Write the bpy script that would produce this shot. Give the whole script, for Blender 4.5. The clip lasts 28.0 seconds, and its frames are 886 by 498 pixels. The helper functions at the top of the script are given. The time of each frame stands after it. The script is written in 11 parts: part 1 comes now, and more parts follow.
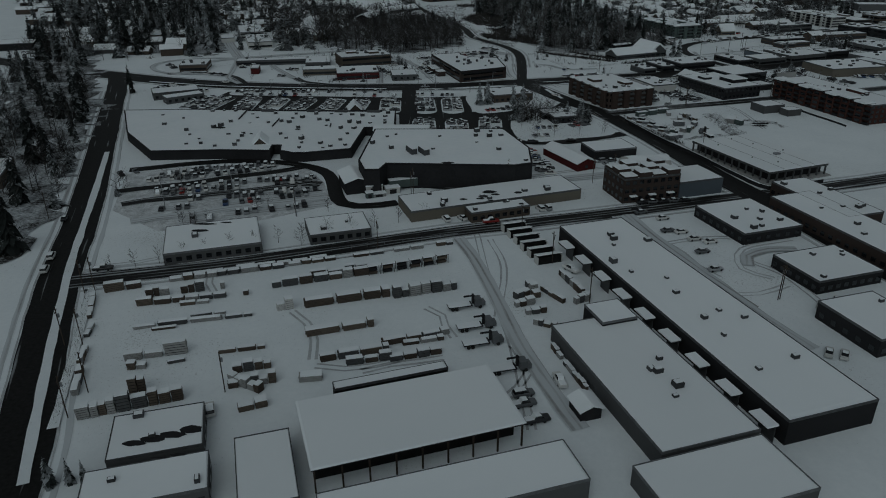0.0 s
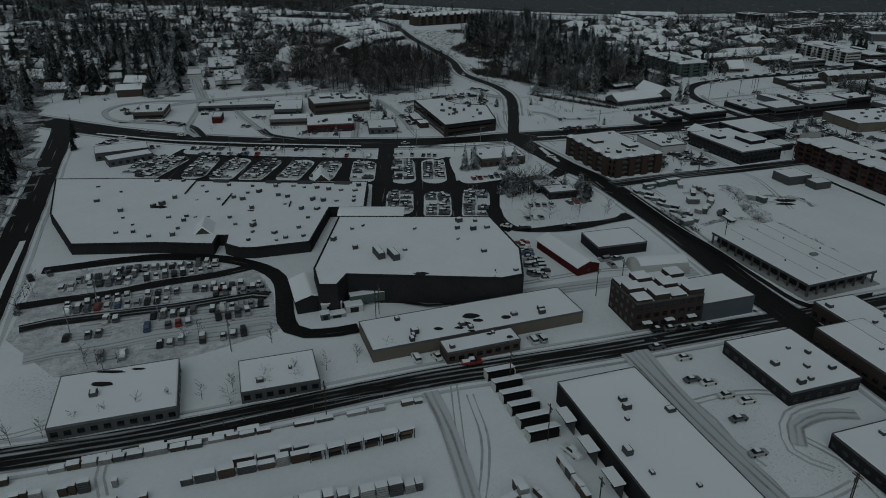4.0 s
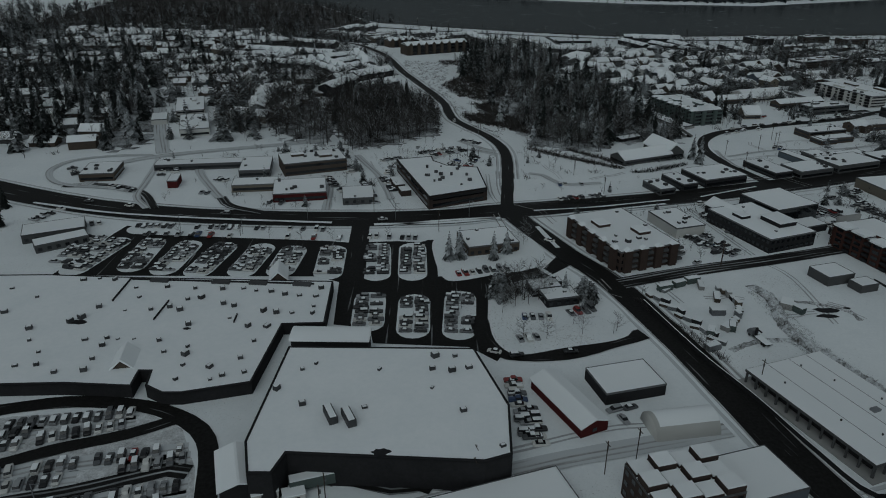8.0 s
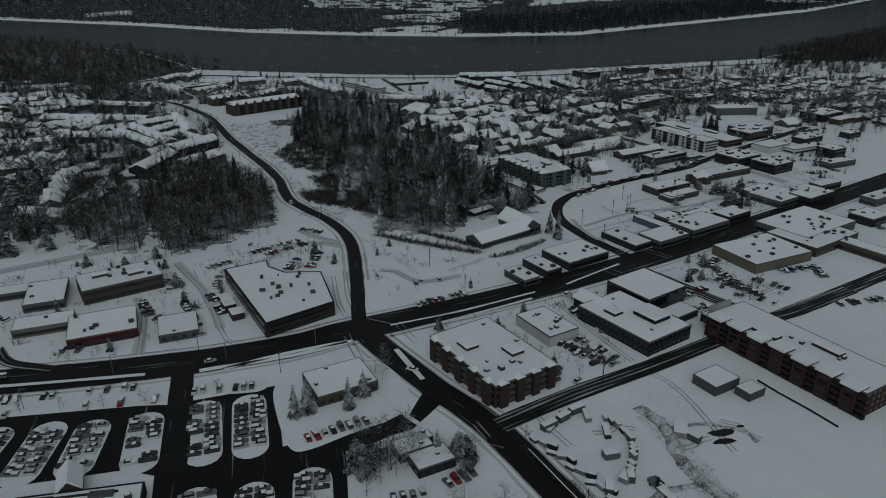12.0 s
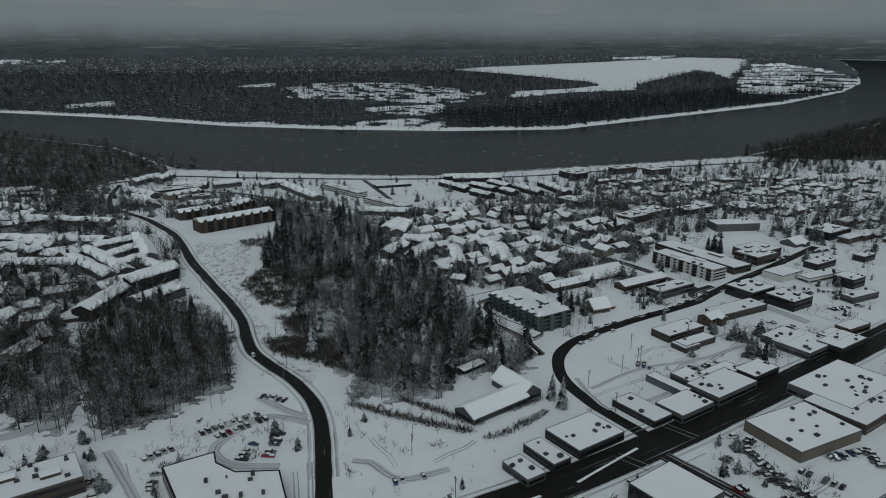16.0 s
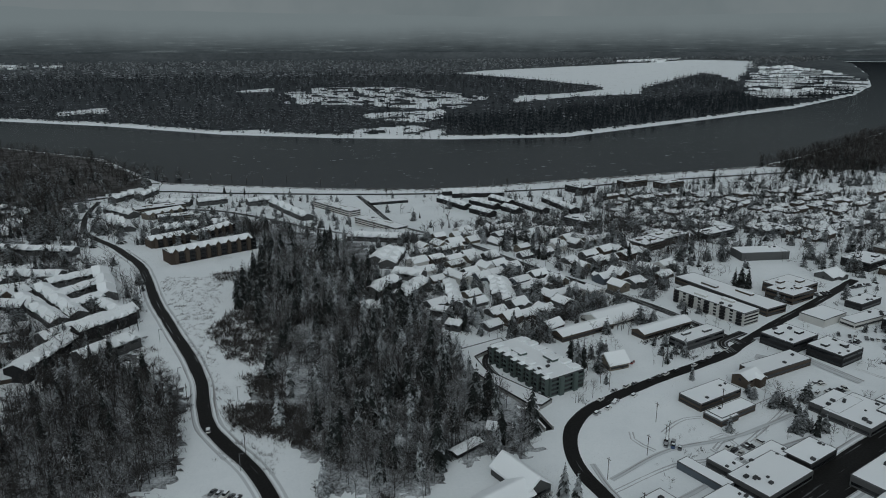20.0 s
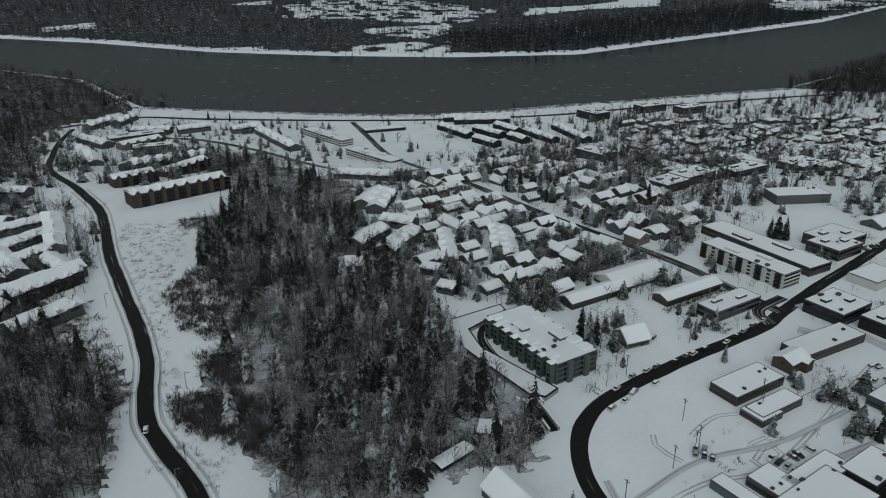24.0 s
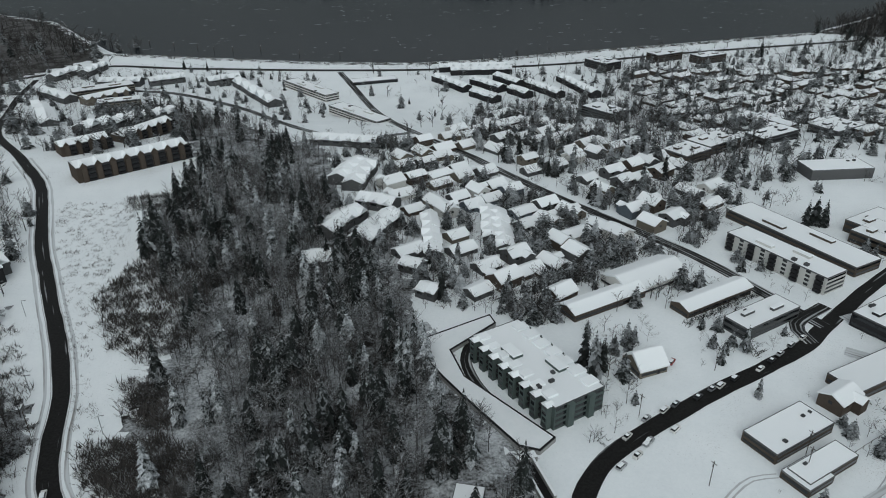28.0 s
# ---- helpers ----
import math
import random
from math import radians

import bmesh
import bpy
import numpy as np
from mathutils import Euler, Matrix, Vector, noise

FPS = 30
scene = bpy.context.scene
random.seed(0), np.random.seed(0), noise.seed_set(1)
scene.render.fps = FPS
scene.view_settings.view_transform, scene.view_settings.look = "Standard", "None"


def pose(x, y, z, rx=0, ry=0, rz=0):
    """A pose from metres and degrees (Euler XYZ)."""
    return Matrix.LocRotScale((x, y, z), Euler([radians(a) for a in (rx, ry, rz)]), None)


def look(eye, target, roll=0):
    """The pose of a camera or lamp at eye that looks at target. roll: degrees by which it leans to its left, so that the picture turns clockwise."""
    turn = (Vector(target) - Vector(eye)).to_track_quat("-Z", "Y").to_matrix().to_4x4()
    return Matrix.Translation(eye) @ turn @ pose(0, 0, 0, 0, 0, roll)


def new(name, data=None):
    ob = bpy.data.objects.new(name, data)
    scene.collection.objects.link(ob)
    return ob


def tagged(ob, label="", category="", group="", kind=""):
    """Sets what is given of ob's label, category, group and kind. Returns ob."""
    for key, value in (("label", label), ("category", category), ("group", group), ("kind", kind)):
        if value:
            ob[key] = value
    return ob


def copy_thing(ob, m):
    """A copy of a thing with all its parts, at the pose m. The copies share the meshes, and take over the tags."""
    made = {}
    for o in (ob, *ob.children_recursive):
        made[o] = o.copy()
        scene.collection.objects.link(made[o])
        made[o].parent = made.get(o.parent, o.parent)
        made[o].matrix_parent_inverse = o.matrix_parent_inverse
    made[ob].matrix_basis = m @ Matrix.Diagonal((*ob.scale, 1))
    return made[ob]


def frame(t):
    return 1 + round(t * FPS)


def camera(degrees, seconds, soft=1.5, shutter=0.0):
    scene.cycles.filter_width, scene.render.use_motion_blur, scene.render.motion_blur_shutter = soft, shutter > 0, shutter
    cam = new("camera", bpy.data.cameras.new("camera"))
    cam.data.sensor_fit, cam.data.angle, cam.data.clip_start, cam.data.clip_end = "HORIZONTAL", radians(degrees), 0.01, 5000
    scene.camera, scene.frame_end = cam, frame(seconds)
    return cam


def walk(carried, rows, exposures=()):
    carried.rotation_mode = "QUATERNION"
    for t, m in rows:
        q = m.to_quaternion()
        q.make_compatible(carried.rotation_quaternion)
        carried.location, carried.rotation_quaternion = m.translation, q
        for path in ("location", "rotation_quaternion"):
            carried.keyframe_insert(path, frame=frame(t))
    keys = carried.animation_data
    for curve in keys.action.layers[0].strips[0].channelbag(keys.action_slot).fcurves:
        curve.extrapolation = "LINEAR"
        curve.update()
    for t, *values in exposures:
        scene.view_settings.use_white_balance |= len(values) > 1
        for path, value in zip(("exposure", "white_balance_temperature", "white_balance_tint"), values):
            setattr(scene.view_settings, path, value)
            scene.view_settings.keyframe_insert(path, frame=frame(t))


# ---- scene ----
cam = camera(63.85, 28.0, 1.0)
# seconds, eye x y z, heading, pitch and lean in degrees
PATH = [
    (0.0, 0.00, 0.00, 90.00, -0.000, -25.150, -0.345),
    (0.5, 0.81, 6.95, 91.77, -0.084, -25.144, -0.206),
    (1.0, 1.63, 13.88, 93.55, -0.137, -25.098, -0.273),
    (1.5, 2.46, 20.82, 95.38, -0.198, -25.051, -0.179),
    (2.0, 3.28, 27.78, 97.23, -0.241, -25.013, -0.198),
    (2.5, 4.07, 34.79, 99.10, -0.309, -24.961, -0.150),
    (3.0, 4.83, 41.90, 101.01, -0.386, -24.867, -0.066),
    (3.5, 5.63, 49.06, 102.92, -0.488, -24.872, 0.010),
    (5.5, 9.40, 78.08, 110.20, -0.624, -24.617, 0.135),
    (6.0, 10.37, 85.37, 112.15, -0.654, -24.566, 0.141),
    (6.5, 11.36, 92.64, 114.13, -0.660, -24.517, 0.249),
    (7.0, 12.35, 99.88, 116.15, -0.708, -24.504, 0.394),
    (7.5, 13.38, 107.07, 118.26, -0.752, -24.442, 0.455),
    (8.0, 14.40, 114.18, 120.43, -0.620, -24.401, 0.429),
    (8.5, 15.42, 121.18, 122.63, -0.612, -24.355, 0.448),
    (9.0, 16.45, 128.06, 124.87, -0.552, -24.393, 0.498),
    (9.5, 17.48, 134.92, 127.20, -0.510, -24.335, 0.501),
    (10.0, 18.50, 141.75, 129.61, -0.425, -24.319, 0.593),
    (10.5, 19.47, 148.54, 132.09, -2.626, -24.288, 0.492),
    (11.0, 20.40, 155.35, 134.61, -9.184, -24.247, 0.143),
    (11.5, 21.31, 162.26, 137.16, -12.541, -24.260, -0.284),
    (12.0, 22.26, 169.30, 139.75, -13.275, -22.560, -0.147),
    (12.5, 23.28, 176.42, 142.32, -13.762, -16.415, -0.030),
    (14.5, 29.02, 206.62, 152.81, -14.669, -16.319, -0.040),
    (15.0, 31.20, 214.30, 155.30, -14.674, -16.315, 0.004),
    (15.5, 33.57, 221.98, 157.70, -14.712, -16.327, 0.079),
    (16.0, 36.06, 229.66, 159.91, -14.690, -16.280, 0.080),
    (16.5, 38.65, 237.30, 161.81, -14.659, -16.234, 0.144),
    (17.0, 41.31, 244.87, 163.33, -14.588, -16.272, 0.146),
    (17.5, 44.03, 252.37, 164.46, -14.519, -16.282, 0.142),
    (18.0, 46.78, 259.82, 165.22, -14.496, -16.275, 0.071),
    (18.5, 49.56, 267.25, 165.71, -14.483, -16.232, 0.011),
    (19.0, 52.37, 274.68, 166.01, -14.450, -16.211, -0.041),
    (19.5, 55.20, 282.15, 166.14, -14.427, -16.156, -0.124),
    (20.0, 58.08, 289.67, 166.16, -14.409, -16.129, -0.169),
    (20.5, 61.01, 297.27, 166.10, -14.382, -16.101, -0.199),
    (21.0, 63.99, 304.94, 165.98, -14.347, -16.072, -0.224),
    (21.5, 67.00, 312.61, 165.81, -14.354, -16.013, -0.258),
    (22.5, 73.32, 327.51, 165.23, -14.052, -16.000, -0.281),
    (23.2, 77.75, 337.95, 164.82, -13.840, -16.300, -0.297),
    (23.5, 79.65, 342.42, 164.64, -13.749, -17.462, -0.304),
    (24.0, 82.92, 349.95, 164.73, -13.680, -22.710, -0.325),
    (24.5, 86.17, 357.53, 164.90, -13.620, -27.692, -0.280),
    (25.0, 89.39, 365.13, 165.05, -13.548, -27.720, -0.292),
    (25.5, 92.58, 372.67, 165.13, -13.500, -27.726, -0.283),
    (26.0, 95.77, 380.13, 165.15, -13.460, -27.705, -0.293),
    (26.5, 98.97, 387.52, 165.12, -13.411, -27.643, -0.334),
    (27.0, 102.17, 394.85, 165.08, -13.378, -27.601, -0.382),
    (27.5, 105.38, 402.14, 165.04, -13.319, -27.540, -0.352),
    (28.0, 108.58, 409.40, 164.99, -13.250, -27.495, -0.347),
]
EXPOSURES = [(0.0, -1.86, 5850, -1), (3.0, -1.78, 5880, -1), (6.0, -1.62, 5900, 0), (7.0, -1.71, 5880, 0), (8.0, -1.58, 5920, 0), (10.0, -1.33, 5950, 1), (11.0, -1.25, 6000, 2), (12.0, -1.38, 5980, 2), (14.0, -1.04, 6000, 2), (20.0, -0.8, 6030, 3), (24.0, -0.62, 6080, 3), (25.0, -0.44, 6120, 4), (28.0, -0.2, 6150, 4)]
walk(cam, [(t, pose(x, y, z, 90 + pitch, 0, head) @ pose(0, 0, 0, 0, 0, lean)) for t, x, y, z, head, pitch, lean in PATH], EXPOSURES)

# ---- light ----
sky_world = bpy.data.worlds.new("overcast_sky")
scene.world = sky_world
sky_world.use_nodes = True
wn, wl = sky_world.node_tree.nodes, sky_world.node_tree.links
sky_tex = wn.new("ShaderNodeTexSky")
sky_tex.sky_type = "NISHITA"
sky_tex.sun_disc = False
sky_tex.sun_elevation, sky_tex.sun_rotation = radians(35), radians(200)
sky_tex.air_density, sky_tex.dust_density, sky_tex.ozone_density = 1.0, 1.0, 1.0
sky_grey = wn.new("ShaderNodeHueSaturation")
sky_grey.inputs["Saturation"].default_value = 0.12
wl.new(sky_tex.outputs["Color"], sky_grey.inputs["Color"])
wl.new(sky_grey.outputs["Color"], wn["Background"].inputs["Color"])
wn["Background"].inputs["Strength"].default_value = 0.15
sun = new("sun", bpy.data.lights.new("sun", "SUN"))
sun.data.energy, sun.data.angle, sun.data.color = 0.7, radians(40), (1.0, 0.97, 0.93)
sun.matrix_world = look((0, 0, 0), (0.25, 0.75, -1.1))


# ---- materials ----
def material(name, rough=0.8, metal=0.0):
    m = bpy.data.materials.new(name)
    m.use_nodes = True
    b = m.node_tree.nodes["Principled BSDF"]
    b.inputs["Roughness"].default_value, b.inputs["Metallic"].default_value = rough, metal
    b.inputs["Specular IOR Level"].default_value = 0.5 if rough < 0.4 else 0.06
    return m, m.node_tree.nodes, m.node_tree.links, b


def noise_node(nodes, links, scale, detail=4.0, rough=0.6, coords="Object"):
    tc = nodes.new("ShaderNodeTexCoord")
    n = nodes.new("ShaderNodeTexNoise")
    n.inputs["Scale"].default_value, n.inputs["Detail"].default_value, n.inputs["Roughness"].default_value = scale, detail, rough
    links.new(tc.outputs[coords], n.inputs["Vector"])
    return n


def ramp(nodes, links, source, stops):
    r = nodes.new("ShaderNodeValToRGB")
    while len(r.color_ramp.elements) < len(stops):
        r.color_ramp.elements.new(0.5)
    for e, (at, c) in zip(r.color_ramp.elements, stops):
        e.position, e.color = at, (*c, 1)
    links.new(source, r.inputs["Fac"])
    return r


def mix(nodes, links, fac, a, b, kind="MIX"):
    m = nodes.new("ShaderNodeMix")
    m.data_type, m.blend_type = "RGBA", kind
    for source, slot in ((fac, m.inputs[0]), (a, m.inputs[6]), (b, m.inputs[7])):
        if isinstance(source, (int, float)):
            slot.default_value = source
        elif isinstance(source, tuple):
            slot.default_value = (*source, 1)
        else:
            links.new(source, slot)
    return m.outputs[2]


def bump(nodes, links, source, target, strength=0.3, distance=0.1):
    b = nodes.new("ShaderNodeBump")
    b.inputs["Strength"].default_value, b.inputs["Distance"].default_value = strength, distance
    links.new(source, b.inputs["Height"])
    links.new(b.outputs["Normal"], target.inputs["Normal"])


def speckled(name, a, b, scale=0.4, fine=3.0, rough=0.85, metal=0.0, relief=0.2, lo=0.3, hi=0.7, vary=0.12, coords="Object"):
    """Two tones mixed at two scales, with a little change from thing to thing."""
    m, nodes, links, bsdf = material(name, rough, metal)
    big, small = noise_node(nodes, links, scale, coords=coords), noise_node(nodes, links, fine, 6.0, coords=coords)
    both = mix(nodes, links, 0.45, big.outputs["Color"], small.outputs["Color"])
    c = ramp(nodes, links, both, [(lo, a), (hi, b)]).outputs["Color"]
    info = nodes.new("ShaderNodeObjectInfo")
    hsv = nodes.new("ShaderNodeHueSaturation")
    rng = nodes.new("ShaderNodeMapRange")
    rng.inputs["To Min"].default_value, rng.inputs["To Max"].default_value = 1 - vary, 1 + vary
    links.new(info.outputs["Random"], rng.inputs["Value"])
    links.new(rng.outputs["Result"], hsv.inputs["Value"])
    links.new(c, hsv.inputs["Color"])
    links.new(hsv.outputs["Color"], bsdf.inputs["Base Color"])
    if relief:
        bump(nodes, links, small.outputs["Fac"], bsdf, relief)
    return m


def snowy(name, under, snow_at=0.45, soft=0.2, scale=0.8, rough=0.9, clumps=1.1):
    """A surface with snow lying on what faces up, in patches."""
    m, nodes, links, bsdf = material(name, rough)
    geo = nodes.new("ShaderNodeNewGeometry")
    split = nodes.new("ShaderNodeSeparateXYZ")
    links.new(geo.outputs["Normal"], split.inputs["Vector"])
    fine, clump = noise_node(nodes, links, scale, 5.0), noise_node(nodes, links, 0.17, 3.0)
    n = nodes.new("ShaderNodeMath")
    n.operation = "ADD"
    half = nodes.new("ShaderNodeMath")
    half.operation = "MULTIPLY_ADD"
    half.inputs[1].default_value, half.inputs[2].default_value = clumps, -0.5 * clumps
    links.new(clump.outputs["Fac"], half.inputs[0])
    links.new(fine.outputs["Fac"], n.inputs[0])
    links.new(half.outputs["Value"], n.inputs[1])
    add = nodes.new("ShaderNodeMath")
    add.operation = "MULTIPLY_ADD"
    links.new(n.outputs["Value"], add.inputs[0])
    add.inputs[1].default_value = 0.9
    links.new(split.outputs["Z"], add.inputs[2])
    edge = nodes.new("ShaderNodeMapRange")
    edge.inputs["From Min"].default_value, edge.inputs["From Max"].default_value = snow_at + 0.45, snow_at + 0.45 + soft
    links.new(add.outputs["Value"], edge.inputs["Value"])
    tone = ramp(nodes, links, geo.outputs["Random Per Island"], [(0.0, tuple(0.6 * c for c in under)), (1.0, tuple(1.4 * c for c in under))])
    links.new(mix(nodes, links, edge.outputs["Result"], tone.outputs["Color"], (0.72, 0.76, 0.79)), bsdf.inputs["Base Color"])
    return m


M = {}
M["snow"] = speckled("snow", (0.70, 0.74, 0.76), (0.84, 0.87, 0.88), 0.05, 0.9, 0.75, relief=0.25, vary=0.04)


def weedy(m):
    """Weeds, twigs and trampled spots that poke through the snow in patches."""
    nodes, links = m.node_tree.nodes, m.node_tree.links
    bsdf = nodes["Principled BSDF"]
    old = bsdf.inputs["Base Color"].links[0].from_socket
    where, fleck = noise_node(nodes, links, 0.018, 4.0, 0.65), noise_node(nodes, links, 1.7, 8.0, 0.8)
    add = nodes.new("ShaderNodeMath")
    add.operation = "MULTIPLY_ADD"
    add.inputs[1].default_value = 0.45
    links.new(where.outputs["Fac"], add.inputs[0])
    links.new(fleck.outputs["Fac"], add.inputs[2])
    edge = nodes.new("ShaderNodeMapRange")
    edge.inputs["From Min"].default_value, edge.inputs["From Max"].default_value = 0.83, 0.93
    links.new(add.outputs["Value"], edge.inputs["Value"])
    links.new(mix(nodes, links, edge.outputs["Result"], old, (0.20, 0.185, 0.165)), bsdf.inputs["Base Color"])


weedy(M["snow"])
M["roof_snow"] = speckled("roof_snow", (0.74, 0.78, 0.80), (0.86, 0.88, 0.89), 0.08, 0.6, 0.7, relief=0.15, vary=0.05)
M["conifer"] = snowy("conifer_needles", (0.020, 0.023, 0.022), 0.79, 0.6, 1.2, clumps=0.6)
M["conifer_frosted"] = snowy("frosted_conifer_needles", (0.024, 0.028, 0.027), 0.60, 0.5, 1.4, clumps=0.5)
M["twig"] = snowy("bare_twigs", (0.048, 0.045, 0.043), 0.78, 0.7, 1.2, clumps=0.5)
M["garden_twig"] = snowy("dark_garden_twigs", (0.042, 0.039, 0.037), 0.88, 0.7, 1.2, clumps=0.5)
M["twig_frosted"] = snowy("frosted_twigs", (0.085, 0.083, 0.081), 0.54, 0.6, 1.2, clumps=0.5)
M["brush"] = snowy("brush_twigs", (0.060, 0.056, 0.053), 0.85, 0.6, 1.2, clumps=0.5)
M["bark"] = speckled("bark", (0.035, 0.028, 0.022), (0.08, 0.066, 0.055), 0.8, 6.0)
for key, dark, light in (
    ("grey_wall", (0.06, 0.062, 0.063), (0.105, 0.107, 0.108)), ("dark_wall", (0.017, 0.017, 0.018), (0.034, 0.034, 0.036)),
    ("beige_wall", (0.12, 0.108, 0.088), (0.17, 0.153, 0.126)), ("brick_wall", (0.036, 0.028, 0.025), (0.068, 0.052, 0.046)),
    ("white_wall", (0.42, 0.42, 0.40), (0.56, 0.56, 0.54)), ("green_wall", (0.060, 0.078, 0.074), (0.10, 0.125, 0.118)),
    ("red_wall", (0.05, 0.012, 0.012), (0.085, 0.02, 0.02)), ("brown_wall", (0.050, 0.041, 0.034), (0.095, 0.078, 0.064)),
    ("blue_wall", (0.07, 0.085, 0.10), (0.12, 0.14, 0.16)), ("concrete", (0.22, 0.22, 0.215), (0.34, 0.34, 0.33)),
    ("timber", (0.070, 0.059, 0.049), (0.145, 0.12, 0.095)), ("trim", (0.016, 0.016, 0.017), (0.035, 0.035, 0.037)),
):
    M[key] = speckled(key, dark, light, 0.15, 1.2, 0.85, vary=0.1)
M["coping"] = speckled("metal_coping", (0.05, 0.052, 0.054), (0.16, 0.165, 0.17), 0.5, 2.0, 0.7, vary=0.4)
M["metal"] = speckled("galvanised_metal", (0.16, 0.17, 0.18), (0.30, 0.31, 0.32), 0.6, 3.0, 0.45, 0.6, vary=0.2)
M["rubber"] = speckled("rubber", (0.015, 0.015, 0.015), (0.03, 0.03, 0.03), 1, 8)
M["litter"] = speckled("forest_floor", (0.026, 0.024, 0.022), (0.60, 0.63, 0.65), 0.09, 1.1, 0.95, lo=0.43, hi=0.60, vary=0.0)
M["unit_metal"] = speckled("weathered_unit_metal", (0.035, 0.036, 0.038), (0.09, 0.092, 0.095), 0.6, 3.0, 0.6, 0.0, vary=0.3)
M["bluff_floor"] = speckled("bluff_floor", (0.022, 0.020, 0.018), (0.20, 0.20, 0.20), 0.06, 0.5, 0.95, lo=0.42, hi=0.66, vary=0.0)
M["ice"] = speckled("river_ice", (0.10, 0.115, 0.12), (0.30, 0.33, 0.34), 0.05, 0.6, 0.5, vary=0.0)
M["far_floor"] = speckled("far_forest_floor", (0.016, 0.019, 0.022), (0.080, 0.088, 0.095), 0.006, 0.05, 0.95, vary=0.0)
M["glass"] = material("dark_window_glass", 0.08)[0]
M["glass"].node_tree.nodes["Principled BSDF"].inputs["Base Color"].default_value = (0.012, 0.014, 0.016, 1)
M["line"] = speckled("worn_road_paint", (0.10, 0.10, 0.10), (0.42, 0.42, 0.41), 0.8, 4.0, 0.8, lo=0.35, hi=0.6)
M["rut"] = speckled("tyre_rut_in_snow", (0.32, 0.327, 0.335), (0.62, 0.64, 0.65), 0.3, 2.5, 0.8, lo=0.35, hi=0.68, vary=0.1)
# black that paints the shade inside open sheds and racks; also the culvert stream
M["black_fill"] = speckled("shade_and_stream_black", (0.010, 0.010, 0.010), (0.02, 0.02, 0.02), 0.5, 2)


def road_material(name, snow_share, base=0.045):
    """Wet asphalt; slush lies along the lane edges, where no wheel runs."""
    m, nodes, links, bsdf = material(name, 0.6)
    uv = nodes.new("ShaderNodeUVMap")
    split = nodes.new("ShaderNodeSeparateXYZ")
    links.new(uv.outputs["UV"], split.inputs["Vector"])
    wave = nodes.new("ShaderNodeMath")
    wave.operation = "SINE"
    turn = nodes.new("ShaderNodeMath")
    turn.operation = "MULTIPLY"
    turn.inputs[1].default_value = 2 * math.pi / 1.8
    links.new(split.outputs["X"], turn.inputs[0])
    links.new(turn.outputs["Value"], wave.inputs[0])
    n = nodes.new("ShaderNodeTexNoise")
    n.inputs["Scale"].default_value, n.inputs["Detail"].default_value, n.inputs["Roughness"].default_value = 1.0, 5.0, 0.6
    along = nodes.new("ShaderNodeVectorMath")
    along.operation = "MULTIPLY"
    along.inputs[1].default_value = (0.42, 0.022, 1.0)
    links.new(uv.outputs["UV"], along.inputs[0])
    links.new(along.outputs["Vector"], n.inputs["Vector"])
    fine = noise_node(nodes, links, 1.1, 5.0)
    add = nodes.new("ShaderNodeMath")
    add.operation = "MULTIPLY_ADD"
    add.inputs[1].default_value = 0.10
    links.new(wave.outputs["Value"], add.inputs[0])
    links.new(n.outputs["Fac"], add.inputs[2])
    edge = nodes.new("ShaderNodeMapRange")
    edge.inputs["From Min"].default_value, edge.inputs["From Max"].default_value = 0.78 - snow_share, 0.98 - snow_share
    links.new(add.outputs["Value"], edge.inputs["Value"])
    dark = ramp(nodes, links, fine.outputs["Fac"], [(0.3, (base * 0.6, base * 0.58, base * 0.56)), (0.7, (base * 1.3, base * 1.28, base * 1.25))])
    links.new(mix(nodes, links, edge.outputs["Result"], dark.outputs["Color"], (0.55, 0.575, 0.59)), bsdf.inputs["Base Color"])
    bump(nodes, links, fine.outputs["Fac"], bsdf, 0.3, 0.03)
    return m


M["road"] = road_material("wet_asphalt", 0.11, 0.016)
M["slush"] = road_material("slushy_asphalt", 0.25, 0.018)
M["lot"] = road_material("wet_parking_asphalt", 0.10, 0.014)
M["lot_snow"] = speckled("trampled_lot_snow", (0.20, 0.205, 0.21), (0.68, 0.70, 0.71), 0.30, 2.2, 0.8, lo=0.34, hi=0.60, vary=0.1)
M["track"] = road_material("wheel_tracks_in_snow", 0.50, 0.26)
water_mat, nodes, links, bsdf = material("river_water", 0.16)
bsdf.inputs["Specular IOR Level"].default_value = 0.085
bsdf.inputs["IOR"].default_value = 1.15
bsdf.inputs["Base Color"].default_value = (0.010, 0.013, 0.016, 1)
ripple = noise_node(nodes, links, 0.05, 8.0, 0.7)
bump(nodes, links, ripple.outputs["Fac"], bsdf, 0.12, 2.0)
M["water"] = water_mat

# ---- meshes and parts ----
RND = random.Random(7)


def link_mesh(name, verts, faces, mat, smooth=False):
    me = bpy.data.meshes.new(name)
    me.from_pydata(verts, [], faces)
    me.materials.append(mat)
    if smooth:
        me.polygons.foreach_set("use_smooth", [True] * len(me.polygons))
    me.update()
    return me


def big_mesh(name, verts, faces, mat):
    """verts (n,3) and faces (m,k) as arrays."""
    me = bpy.data.meshes.new(name)
    k = faces.shape[1]
    me.vertices.add(len(verts))
    me.vertices.foreach_set("co", np.ascontiguousarray(verts, dtype=np.float32).ravel())
    me.loops.add(faces.size)
    me.loops.foreach_set("vertex_index", np.ascontiguousarray(faces, dtype=np.int32).ravel())
    me.polygons.add(len(faces))
    me.polygons.foreach_set("loop_start", np.arange(0, faces.size, k, dtype=np.int32))
    me.materials.append(mat)
    me.update(calc_edges=True)
    me.validate()
    return me


SHARED = {}


